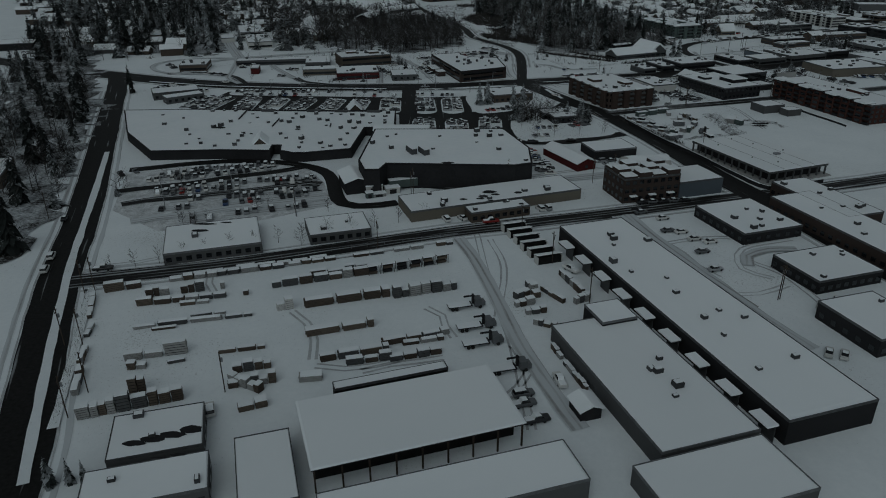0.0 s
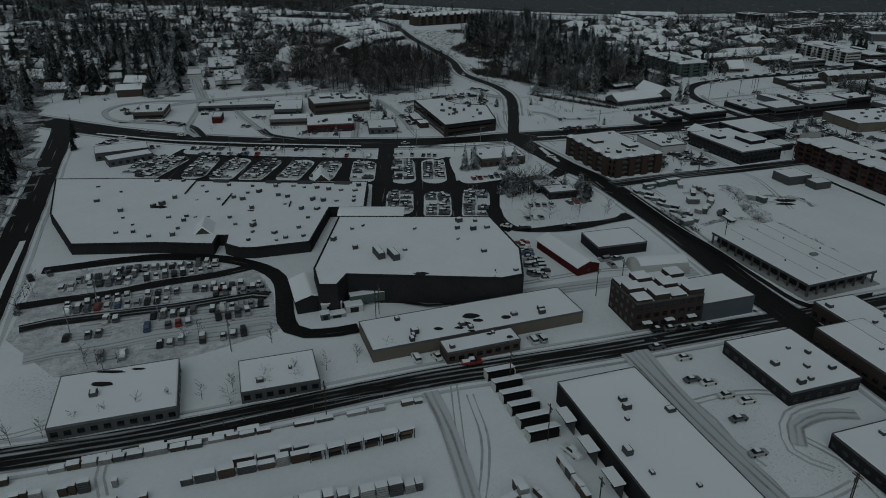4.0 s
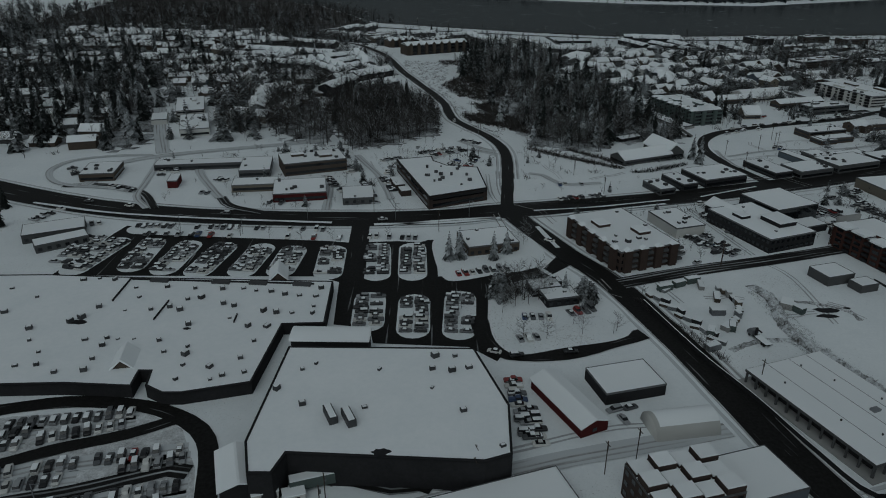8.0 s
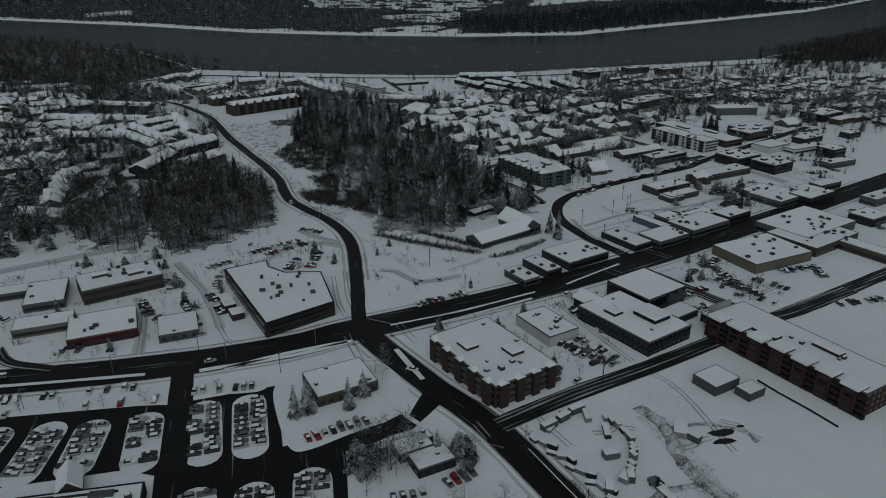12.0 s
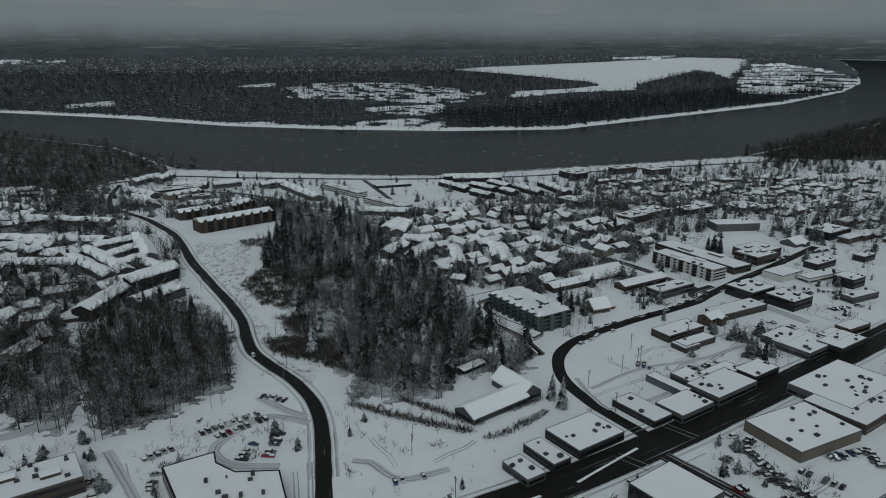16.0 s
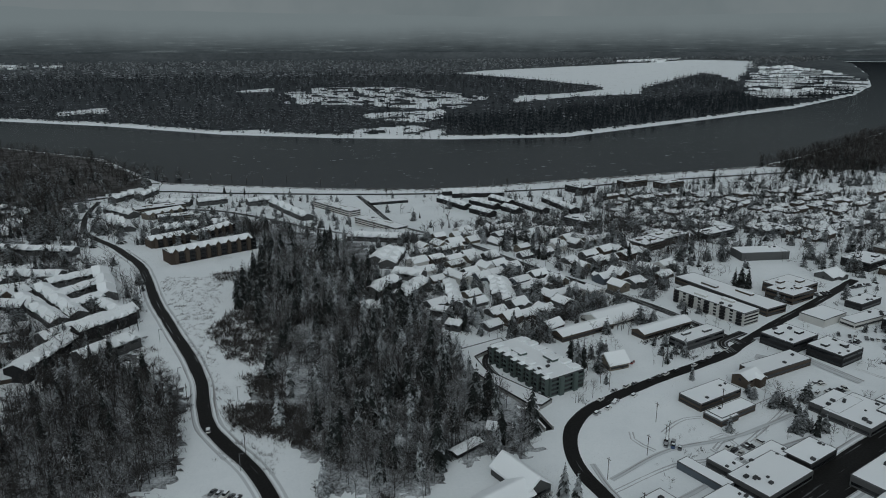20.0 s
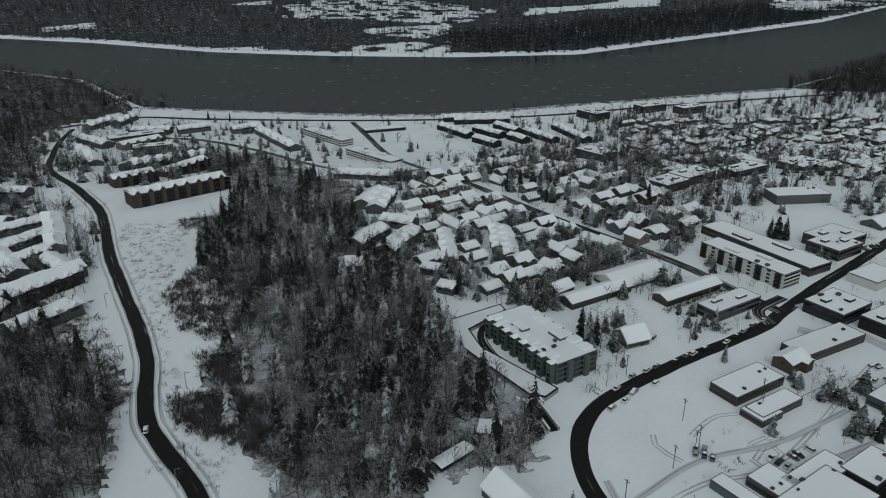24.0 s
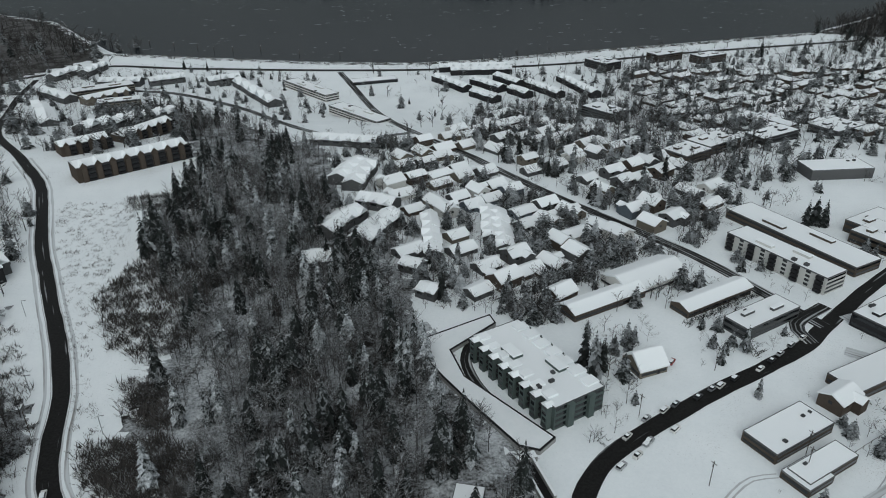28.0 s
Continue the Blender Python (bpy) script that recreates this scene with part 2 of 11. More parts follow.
def shared(kind, mat_key, maker):
    key = (kind, mat_key)
    if key not in SHARED:
        SHARED[key] = maker(M[mat_key])
    return SHARED[key]


def unit_box(mat):
    b = 0.5
    v = [(x * b, y * b, z) for z in (0, 1) for x, y in ((-1, -1), (1, -1), (1, 1), (-1, 1))]
    return link_mesh("box", v, [(3, 2, 1, 0), (4, 5, 6, 7), (0, 1, 5, 4), (1, 2, 6, 5), (2, 3, 7, 6), (3, 0, 4, 7)], mat)


def unit_cover(mat):
    """A slab of snow with rounded shoulders, one unit wide and one high."""
    v = [(x * s, y * s, z) for z, s in ((0, 0.5), (0.55, 0.5), (1, 0.488)) for x, y in ((-1, -1), (1, -1), (1, 1), (-1, 1))]
    f = [(3, 2, 1, 0), (8, 9, 10, 11)]
    for lv in (0, 4):
        f += [(lv + a, lv + (a + 1) % 4, lv + 4 + (a + 1) % 4, lv + 4 + a) for a in range(4)]
    return link_mesh("cover", v, f, mat)


def unit_gable(mat):
    """The triangular prism under a pitched roof; the ridge runs along x."""
    v = [(-.5, -.5, 0), (.5, -.5, 0), (.5, .5, 0), (-.5, .5, 0), (-.5, 0, 1), (.5, 0, 1)]
    return link_mesh("gable", v, [(3, 2, 1, 0), (0, 1, 5, 4), (2, 3, 4, 5), (1, 2, 5), (3, 0, 4)], mat)


def unit_roof(mat):
    """A pitched slab with a thickness of its own, ridge along x, one high; eaves droop at the edge."""
    t = 0.22
    v = []
    for x in (-.5, .5):
        v += [(x, -.5, -0.02), (x, 0, 1), (x, .5, -0.02), (x, .5, t - 0.06), (x, 0.03, 1 + t), (x, -0.03, 1 + t), (x, -.5, t - 0.06)]
    f = [tuple(range(7)), tuple(range(13, 6, -1))]
    f += [(a, a + 7, (a + 1) % 7 + 7, (a + 1) % 7) for a in range(7)]
    return link_mesh("pitched_roof", v, f, mat)


BLOCKED = set()


def block(x, y, turn, w, d, grow=1.0):
    """Keep trees out of a rectangle."""
    c, s = math.cos(radians(turn)), math.sin(radians(turn))
    nu, nv = int(w / 2 + grow) + 1, int(d / 2 + grow) + 1
    for i in range(-nu, nu + 1):
        for j in range(-nv, nv + 1):
            BLOCKED.add((int((x + i * c - j * s) // 2), int((y + i * s + j * c) // 2)))


def clear(x, y):
    return (int(x // 2), int(y // 2)) not in BLOCKED


def piece(name, kind, mat_key, parent, x, y, z, sx, sy, sz, turn=0.0, label="", tilt=0.0):
    """A part on a shared mesh, set and sized in its parent's own frame."""
    maker = {"box": unit_box, "cover": unit_cover, "gable": unit_gable, "roof": unit_roof, "cylinder": unit_cylinder, "dome": unit_vault}[kind]
    ob = new(name, shared(kind, mat_key, maker))
    ob.parent = parent
    ob.location, ob.rotation_euler, ob.scale = (x, y, z), (radians(tilt), 0, radians(turn)), (sx, sy, sz)
    if label:
        ob["label"] = label
    if name == "wall":
        block(parent.location.x, parent.location.y, math.degrees(parent.rotation_euler.z), sx, sy)
    return ob


def unit_cylinder(mat, n=10):
    v = [(0.5 * math.cos(2 * math.pi * a / n), 0.5 * math.sin(2 * math.pi * a / n), z) for z in (0, 1) for a in range(n)]
    f = [tuple(range(n - 1, -1, -1)), tuple(range(n, 2 * n))] + [(a, (a + 1) % n, n + (a + 1) % n, n + a) for a in range(n)]
    return link_mesh("cylinder", v, f, mat)


def unit_vault(mat, n=12):
    """A barrel vault along x."""
    v = [(x, -0.5 * math.cos(math.pi * a / n), math.sin(math.pi * a / n)) for x in (-.5, .5) for a in range(n + 1)]
    m = n + 1
    f = [tuple(range(m)), tuple(range(2 * m - 1, m - 1, -1))] + [(a + 1, a, m + a, m + a + 1) for a in range(n)]
    return link_mesh("vault", v, f, mat, True)


def part(name, me, parent, label=""):
    ob = new(name, me)
    ob.parent = parent
    if label:
        ob["label"] = label
    return ob


def base(name, x, y, turn=0.0, label="", category="", group="", z=None):
    e = new(name)
    e.empty_display_size = 0.5
    e.location, e.rotation_euler = (x, y, ground_z(x, y) if z is None else z), (0, 0, radians(turn))
    return tagged(e, label, category, group)


# ---- the lie of the land ----
HUB = (44.0, 252.0)
NEAR_BANK = [(-3000, 2700), (-489, 1959), (-223, 1703), (-95, 1432), (33, 1371), (157, 1316), (279, 1277), (385, 1275), (474, 1288), (616, 1296), (785, 1312),
             (880, 1320), (1019, 1389), (1546, 1693), (3000, 2350), (9000, 5200)]
FAR_BANK = [(-6000, 6500), (-654, 2523), (-322, 2292), (-29, 2029), (222, 1891), (465, 1801), (726, 1771), (1139, 1964), (1720, 2240), (2363, 2676),
            (2916, 3159), (3958, 4254), (5754, 6287), (8828, 10139)]
WATER_Z, EYE_Z = -36.0, 164.5


def on_line(line, x):
    for (x0, y0), (x1, y1) in zip(line, line[1:]):
        if x0 <= x <= x1:
            return y0 + (y1 - y0) * (x - x0) / (x1 - x0)
    return line[-1][1] if x > line[-1][0] else line[0][1]


def smooth(a, b, x):
    u = min(1.0, max(0.0, (x - a) / (b - a)))
    return u * u * (3 - 2 * u)


def across_far(x, y):
    """How far past the far bank a place lies, less than 0 in the river."""
    return (y - on_line(FAR_BANK, x)) * 0.8


def flat_z(x, y):
    """Ground height before the far land is drawn in."""
    s = 0.25 * x + 0.968 * y
    z = -33 * smooth(860, 1130, s)
    to_near = (on_line(NEAR_BANK, x) - y) * 0.85
    if to_near > 40:
        return z
    to_far = across_far(x, y)
    inside = max(to_near, to_far)
    return max(-41.0, min(z if to_near > 0 else -33.0, WATER_Z + 0.15 * inside))


def drawn_in(x, y):
    """The far land is brought nearer along the line of sight, and raised so that it shows as high as it does from afar: the factor."""
    d = math.hypot(x - HUB[0], y - HUB[1])
    return 1.0 if d < 2500 else (2500 + 2200 * (1 - math.exp(-(d - 2500) / 2200))) / d


def far_place(x, y, z=None):
    k = drawn_in(x, y)
    z = flat_z(x, y) if z is None else z
    return HUB[0] + k * (x - HUB[0]), HUB[1] + k * (y - HUB[1]), EYE_Z - (EYE_Z - z) * k


def ground_z(x, y):
    return flat_z(x, y)


angles = [radians(a) for a in np.concatenate([np.arange(-70, 70, 0.5), np.arange(70, 290, 4.0)])]
rings = [0.0] + list(np.arange(25, 850, 25.0)) + list(np.arange(850, 2620, 12.0)) + list(2620 * 1.03 ** np.arange(1, 45))
verts, faces = [], []
for d in rings:
    for a in angles:
        verts.append(far_place(HUB[0] + d * math.sin(a), HUB[1] + d * math.cos(a)))
na = len(angles)
for r in range(len(rings) - 1):
    for a in range(na):
        b = (a + 1) % na
        faces.append((r * na + a, (r + 1) * na + a, (r + 1) * na + b, r * na + b))
ground = new("ground", big_mesh("ground", np.array(verts), np.array(faces)[:, ::-1], M["snow"]))
tagged(ground, "snow-covered ground sloping down to the river", "ground", kind="structure")
verts, faces = [], []
w_rings = [700.0, 1200.0, 1800.0, 2500.0] + list(2500 * 1.08 ** np.arange(1, 18))
w_angles = [radians(a) for a in np.arange(-75, 76, 3.0)]
for d in w_rings:
    for a in w_angles:
        verts.append(far_place(HUB[0] + d * math.sin(a), HUB[1] + d * math.cos(a), WATER_Z))
nw = len(w_angles)
for r in range(len(w_rings) - 1):
    for a in range(nw - 1):
        faces.append((r * nw + a, r * nw + a + 1, (r + 1) * nw + a + 1, (r + 1) * nw + a))
tagged(new("water", big_mesh("water", np.array(verts), np.array(faces)[:, ::-1], M["water"])), "wide dark grey river with a rippled surface", "river", kind="structure")


# ---- roads ----
def spline(points, step=4.0):
    p = [Vector(q).to_2d() for q in points]
    p = [2 * p[0] - p[1]] + p + [2 * p[-1] - p[-2]]
    out = []
    for a, b, c, d in zip(p, p[1:], p[2:], p[3:]):
        n = max(1, int((c - b).length / step))
        for k in range(n):
            t = k / n
            out.append(0.5 * ((2 * b) + (c - a) * t + (2 * a - 5 * b + 4 * c - d) * t * t + (3 * b - a - 3 * c + d) * t ** 3))
    return out + [p[-2]]


ROAD_LIFT = [0.10]


def ribbon(name, points, width, mat_key, label, category="road", z=None, shift=0.0):
    """A road along a line; each later one lies a hair higher, so that crossings stay clean."""
    line = spline([(*q, 0) for q in points])
    verts, faces, us = [], [], []
    if z is None:
        z = ROAD_LIFT[0]
        ROAD_LIFT[0] += 0.006
    run = 0.0
    for q in line:
        block(q.x, q.y, 0, width, width, 0.5)
    for k, q in enumerate(line):
        along = (line[min(k + 1, len(line) - 1)] - line[max(k - 1, 0)]).normalized()
        side = Vector((along.y, -along.x))
        if k:
            run += (q - line[k - 1]).length
        for s in (-0.5, -0.17, 0.17, 0.5):
            w = width * s + shift + (0.35 * noise.noise((q.x * 0.11, q.y * 0.11, s * 9)) if abs(s) == 0.5 else 0)
            e = q + side * w
            verts.append((e.x, e.y, ground_z(e.x, e.y) + z))
            us.append((w, run))
    for k in range(len(line) - 1):
        for j in range(3):
            faces.append((4 * k + j, 4 * k + j + 1, 4 * k + j + 5, 4 * k + j + 4))
    me = link_mesh(name, verts, faces, M[mat_key])
    uv = me.uv_layers.new(name="UVMap")
    for lp in me.loops:
        uv.data[lp.index].uv = us[lp.vertex_index]
    return tagged(new(name, me), label, category, kind="structure")


ribbon("road", [(-70, 60), (-76, 95), (-87, 125), (-105, 172), (-122, 226), (-154, 316), (-187, 409), (-203, 450)], 11, "road", "two-way road cleared down to wet asphalt")
ribbon("road", [(-102, 172), (-62, 182), (-32, 192), (2, 204), (24, 210), (57, 219), (98, 231), (121, 237), (175, 254)], 8, "slush", "side street with slushy wheel tracks")
ribbon("road", [(48, 423), (55, 404), (67, 376), (81, 347), (94, 300), (103, 258), (110, 233), (117, 205), (125, 170), (133, 130)], 11, "road", "wet street between snowy verges")
ribbon("road", [(-420, 560), (-258, 477), (-203, 450), (-159, 431), (-121, 420), (-81, 414), (-29, 412), (17, 415), (48, 423), (115, 437), (189, 459), (298, 499), (397, 537), (560, 600)],
       17, "road", "main road cleared to dark wet asphalt")
ribbon("road", [(48, 423), (49, 440), (52, 469), (54.5, 505), (53, 530), (46, 553), (36, 573), (26.5, 594), (23, 615), (20.5, 640), (13, 672), (2.5, 706), (-7, 738), (-17, 772), (-28, 820), (-40, 864), (-62, 912), (-108, 1013), (-148, 1185), (-152, 1290)],
       6.2, "road", "winding wet road along the edge of the wood")
ribbon("road", [(189, 459), (178, 493), (174.5, 515), (176, 531), (182, 546), (191, 557.5), (202, 565.5), (216, 572), (234, 579), (256, 587), (277, 593.5), (301, 602), (318, 612), (359, 634), (396, 652), (470, 690)], 6.6, "road", "curving wet road past an open lot")
ribbon("road", [(83, 349), (114, 360), (149, 370), (192, 384), (260, 406), (330, 430)], 8, "slush", "slushy side street")
ribbon("road", [(183, 1240), (194, 1124), (209, 931), (233, 838), (264, 759), (290, 703), (303, 670), (318, 612)], 7, "slush", "straight residential street with slush")
ribbon("road", [(-41, 1214), (14, 1183), (79, 1102), (129, 960), (164, 915), (209, 931)], 7, "slush", "slushy street below the apartments")
ribbon("road", [(-260, 1300), (-174, 1300), (-92, 1340), (5, 1305), (178, 1250), (311, 1222), (452, 1213), (620, 1230), (900, 1240)], 9, "road", "riverside road")
ribbon("road", [(186, 450), (196, 426), (209, 398), (221, 393), (266, 407)], 7, "slush", "side street beside the parking lot")



# trodden footways beside the roads
for way, w in (([(-420, 560), (-258, 477), (-203, 450), (-159, 431), (-121, 420), (-81, 414), (-29, 412), (17, 415), (48, 423), (115, 437), (189, 459), (298, 499), (397, 537)], 17),
               ([(48, 423), (55, 404), (67, 376), (81, 347), (94, 300), (103, 258), (110, 233), (117, 205), (125, 170)], 11),
               ([(-102, 172), (-62, 182), (-32, 192), (2, 204), (24, 210), (57, 219), (98, 231), (121, 237), (175, 254)], 8),
               ([(-70, 60), (-76, 95), (-87, 125), (-105, 172), (-122, 226), (-154, 316), (-187, 409)], 11),
               ([(52, 469), (54.5, 505), (53, 530), (46, 553), (36, 573), (26.5, 594), (23, 615), (20.5, 640), (13, 672), (2.5, 706), (-7, 738), (-17, 772), (-28, 820), (-40, 864), (-62, 912)], 6.2)):
    for side in (-1, 1):
        ribbon("pavement", way, 1.3, "track", "trodden snowy footway beside the road", "pavement", 0.05, side * (w / 2 + 2.3))
        ribbon("kerb", way, 0.5, "rut", "dirty ploughed snow along the kerb", "kerb", 0.09, side * (w / 2 + 0.35))


# ---- buildings ----
def windows_on(b, w, d, h, storeys, step, sides="snew", size=(1.5, 1.3), mat_key="glass", first=0.9, wall="grey_wall"):
    """Recessed-looking dark panes with a sill, storey by storey, on the named sides."""
    per = h / storeys
    if b.location.y > 440 or b.location.x > 260:
        for side in sides:
            run = w if side in "sn" else d
            for s in range(storeys):
                z = s * per + min(first, per * 0.35)
                x, y, turn = {"s": (0, -d / 2, 0), "n": (0, d / 2, 0), "w": (-w / 2, 0, 90), "e": (w / 2, 0, 90)}[side]
                piece("window_strip", "box", mat_key, b, x, y, z, run - 1.2, 0.12, min(size[1], per * 0.45), turn)
        return
    for side in sides:
        run = w if side in "sn" else d
        n = max(1, int((run - 1.0) / step))
        for s in range(storeys):
            for k in range(n):
                u = (k + 0.5) * run / n - run / 2
                z = s * per + min(first, per * 0.35)
                x, y, turn = {"s": (u, -d / 2, 0), "n": (u, d / 2, 0), "w": (-w / 2, u, 90), "e": (w / 2, u, 90)}[side]
                piece("window", "box", mat_key, b, x, y, z, min(size[0], step * 0.8), 0.12, min(size[1], per * 0.6), turn)


def roof_units(b, w, d, h, n, seed, size=1.6):
    r, y0 = random.Random(seed), b.location.y
    for _ in range(n):
        s = size * r.uniform(0.6, 1.3)
        x, y = r.uniform(-0.42, 0.42) * w, r.uniform(-0.42, 0.42) * d
        u = piece("rooftop_unit", "box", "unit_metal", b, x, y, h, s, s * r.uniform(0.6, 1.0), s * r.uniform(0.4, 0.65), r.choice((0, 0, 90)))
        if y0 < 440:
            piece("snow_cap", "cover", "roof_snow", u, 0, 0, 1.0, 0.8, 0.62, 0.2)


def flat_building(label, cx, cy, w, d, turn, h, wall="grey_wall", storeys=1, step=0.0, sides="", units=0, name="building", category="building", parapet=0.35, size=(1.5, 1.3), z=None):
    b = base(name, cx, cy, turn, label, category, z=z)
    piece("wall", "box", wall, b, 0, 0, -1.0, w, d, h + 1.0)
    rim = [(sx * (w / 2 + o), sy * (d / 2 + o), z) for o, z in ((0.03, h - 0.25), (0.03, h + parapet), (-0.10, h + parapet), (-0.10, h)) for sx, sy in ((-1, -1), (1, -1), (1, 1), (-1, 1))]
    part("parapet", link_mesh("parapet", rim, [(k + a, k + (a + 1) % 4, k + 4 + (a + 1) % 4, k + 4 + a) for k in (0, 4, 8) for a in range(4)], M["coping"]), b)
    piece("roof", "cover", "roof_snow", b, 0, 0, h, w - 0.24, d - 0.24, max(0.12, parapet - 0.03), label="flat roof under smooth snow")
    if step:
        sides = sides or ("sw" if cx > 30 else "se")
        windows_on(b, w, d, h, storeys, step, sides, size, wall=wall)
    if storeys > 1 and w * d > 380:
        for u in (-0.22, 0.2):
            pent = piece("penthouse", "box", wall, b, u * w, -u * 0.7 * d, h, w * 0.2, d * 0.16, 1.5)
            piece("snow_cap", "cover", "roof_snow", pent, 0, 0, 1.0, 1.04, 1.04, 0.2)
    if units:
        roof_units(b, w, d, h + parapet - 0.08, units, int(cx * 7 + cy))
    return b


def shell(b, wall, w, d, h, rise):
    """The walls of a house up into both gables."""
    v = []
    for x in (-w / 2, w / 2):
        v += [(x, -d / 2, -1), (x, d / 2, -1), (x, d / 2, h), (x, 0, h + rise), (x, -d / 2, h)]
    f = [(4, 3, 2, 1, 0), (5, 6, 7, 8, 9), (0, 5, 9, 4), (1, 2, 7, 6), (2, 3, 8, 7), (3, 4, 9, 8)]
    block(b.location.x, b.location.y, math.degrees(b.rotation_euler.z), w, d)
    return part("wall", link_mesh("wall", v, f, M[wall]), b)


def gable_house(label, cx, cy, w, d, turn, h, wall="grey_wall", pitch=0.45, name="house", category="house", windows=True, eave=0.5, storeys=1, group="", z=None, step=4.0):
    """Ridge along the local x axis."""
    b = base(name, cx, cy, turn, label, category, group, z)
    rise = d * 0.5 * pitch
    shell(b, wall, w, d, h, rise)
    k = (d / 2 + eave) / (d / 2)
    piece("roof", "roof", "roof_snow", b, 0, 0, h - rise * (k - 1), w + 2 * eave, d + 2 * eave, rise * k, label="pitched roof under snow")
    if windows:
        windows_on(b, w, d, h, storeys, step, "sw" if cx > 30 else "se", (1.3, 1.1), wall=wall)
        piece("door", "box", "trim", b, w * 0.18, -d / 2, 0, 1.0, 0.14, 2.05)
    return b


def prism_building(label, cx, cy, turn, outline, h, wall, name="building", category="building", units=0, seed=1, lip=0.6, extent=(30, 30)):
    """A flat-roofed building on a free outline, given in its own frame."""
    b = base(name, cx, cy, turn, label, category)
    n = len(outline)
    v = [(x, y, z) for z in (-1, h) for x, y in outline]
    f = [tuple(range(n, 2 * n))] + [(a, (a + 1) % n, n + (a + 1) % n, n + a) for a in range(n)]
    part("wall", link_mesh("wall", v, f, M[wall]), b)
    block(cx, cy, turn, extent[0], extent[1])
    pts = [Vector(q) for q in outline]
    ins = []
    for k in range(n):
        e0, e1 = (pts[k] - pts[k - 1]).normalized(), (pts[(k + 1) % n] - pts[k]).normalized()
        n0, n1 = Vector((-e0.y, e0.x)), Vector((-e1.y, e1.x))
        ins.append(pts[k] + (n0 + n1) / max(0.35, 1 + n0.dot(n1)) * lip)
    v = [(x, y, h - 0.3) for x, y in outline] + [(x, y, h + 0.35) for x, y in outline] + [(q.x, q.y, h + 0.35) for q in ins] + [(q.x, q.y, h - 0.1) for q in ins]
    f = [(k * n + a, k * n + (a + 1) % n, (k + 1) * n + (a + 1) % n, (k + 1) * n + a) for k in range(3) for a in range(n)]
    part("parapet", link_mesh("parapet", v, f, M["trim"]), b)
    v = [(q.x, q.y, h + 0.22) for q in ins]
    part("roof", link_mesh("roof", v, [tuple(range(n))], M["roof_snow"]), b, "flat roof under smooth snow")
    return b



G = 18.0  # the town's grid leans by this
# the trade yard
warehouse = flat_building("long dark warehouse with loading bays and a snowy roof", 59.1, 152.9, 20.8, 95.1, 17.4, 5.5, "dark_wall", 1, 0, units=14, name="warehouse", category="warehouse")
flat_building("grey metal warehouse with a snowy flat roof", 41.6, 122.5, 20.8, 45.2, 17.2, 4, "grey_wall", 1, 0, units=5, name="warehouse", category="warehouse")
flat_building("low grey shed with a snowy roof", 47.2, 91.9, 26.7, 14.1, 17.5, 4, "grey_wall", 1, 0, units=0, name="shed", category="shed")
shed = base("shed", -6.7, 107.9, 17.8, "open-sided timber shed with a broad snowy roof", "shed")
piece("roof", "cover", "roof_snow", shed, 0, 0, 5.45, 39.6, 19.8, 0.3)
piece("roof_frame", "box", "trim", shed, 0, 0, 5.1, 39.4, 19.6, 0.35)
piece("back_wall", "box", "brown_wall", shed, 0, 8.9, -0.5, 38.6, 0.3, 5.6)
for k in range(9):
    piece("post", "box", "bark", shed, -19.2 + k * 4.80, -9.4, -0.3, 0.3, 0.3, 5.4)
# solid black box in place of the shade under the shed roof
piece("interior", "box", "black_fill", shed, 0, 1.6, -0.3, 38.0, 15.4, 5.3, label="solid black box standing in for the shade in the storage bays")
flat_building("grey shed with a snowy roof", 1.7, 89.0, 44.0, 10.3, 17, 5, "grey_wall", 1, 0, units=0, name="shed", category="shed")
# this rack is solid, its walls black to paint the shade inside
flat_building("narrow rack, a solid shade-black box under a snowy roof", -11.0, 123.2, 24.2, 2.6, 18, 3, "black_fill", 1, 0, units=0, name="storage_rack", category="rack")
flat_building("single-storey office with a wet patch on its snowy roof", -53.2, 105.3, 16.4, 12.7, 15.5, 3.6, "grey_wall", 1, 2.5, units=2, name="office_building", category="building")
flat_building("single-storey office with a snowy roof", -50.6, 92.3, 20.5, 9.6, 15.5, 3.6, "grey_wall", 1, 2.5, units=2, name="office_building", category="building")
flat_building("grey shed with a snowy roof", -30.9, 95.1, 9.8, 18.0, 16.5, 4, "grey_wall", 1, 0, units=0, name="shed", category="shed")
flat_building("low commercial building with rooftop units on snow", 96.3, 207.7, 21.2, 24.1, 17.5, 3.5, "dark_wall", 1, 3, units=7, name="commercial_building", category="building")
flat_building("low commercial building with dark windows", 104.7, 173.6, 21.1, 17.1, 17.5, 3.6, "dark_wall", 1, 2.5, units=4, name="commercial_building", category="building")
flat_building("dark low commercial building with a snowy roof", 101.7, 144.3, 16.3, 18.5, 17, 4.5, "dark_wall", 1, 3, units=3, name="commercial_building", category="building")
# the shops along the side street
flat_building("long single-storey shop block with a snowy roof", 16.5, 229.4, 61.6, 15.5, 19, 3.5, "beige_wall", 1, 0, units=9, name="shop_building", category="building")
flat_building("low shop front joined to the long shop block", 18.0, 217.3, 20.7, 6.1, 19, 3.3, "brown_wall", 1, 2.2, units=2, name="shop_building", category="building")
flat_building("single-storey bank with a framed snowy roof", -69.2, 195.5, 27.4, 20.6, 16.7, 3.3, "grey_wall", 1, 2.5, units=1, name="bank_building", category="building")
flat_building("small single-storey shop with a snowy roof", -32.9, 204.2, 18.8, 13.9, 16.5, 3, "grey_wall", 1, 2.5, units=2, name="shop_building", category="building")
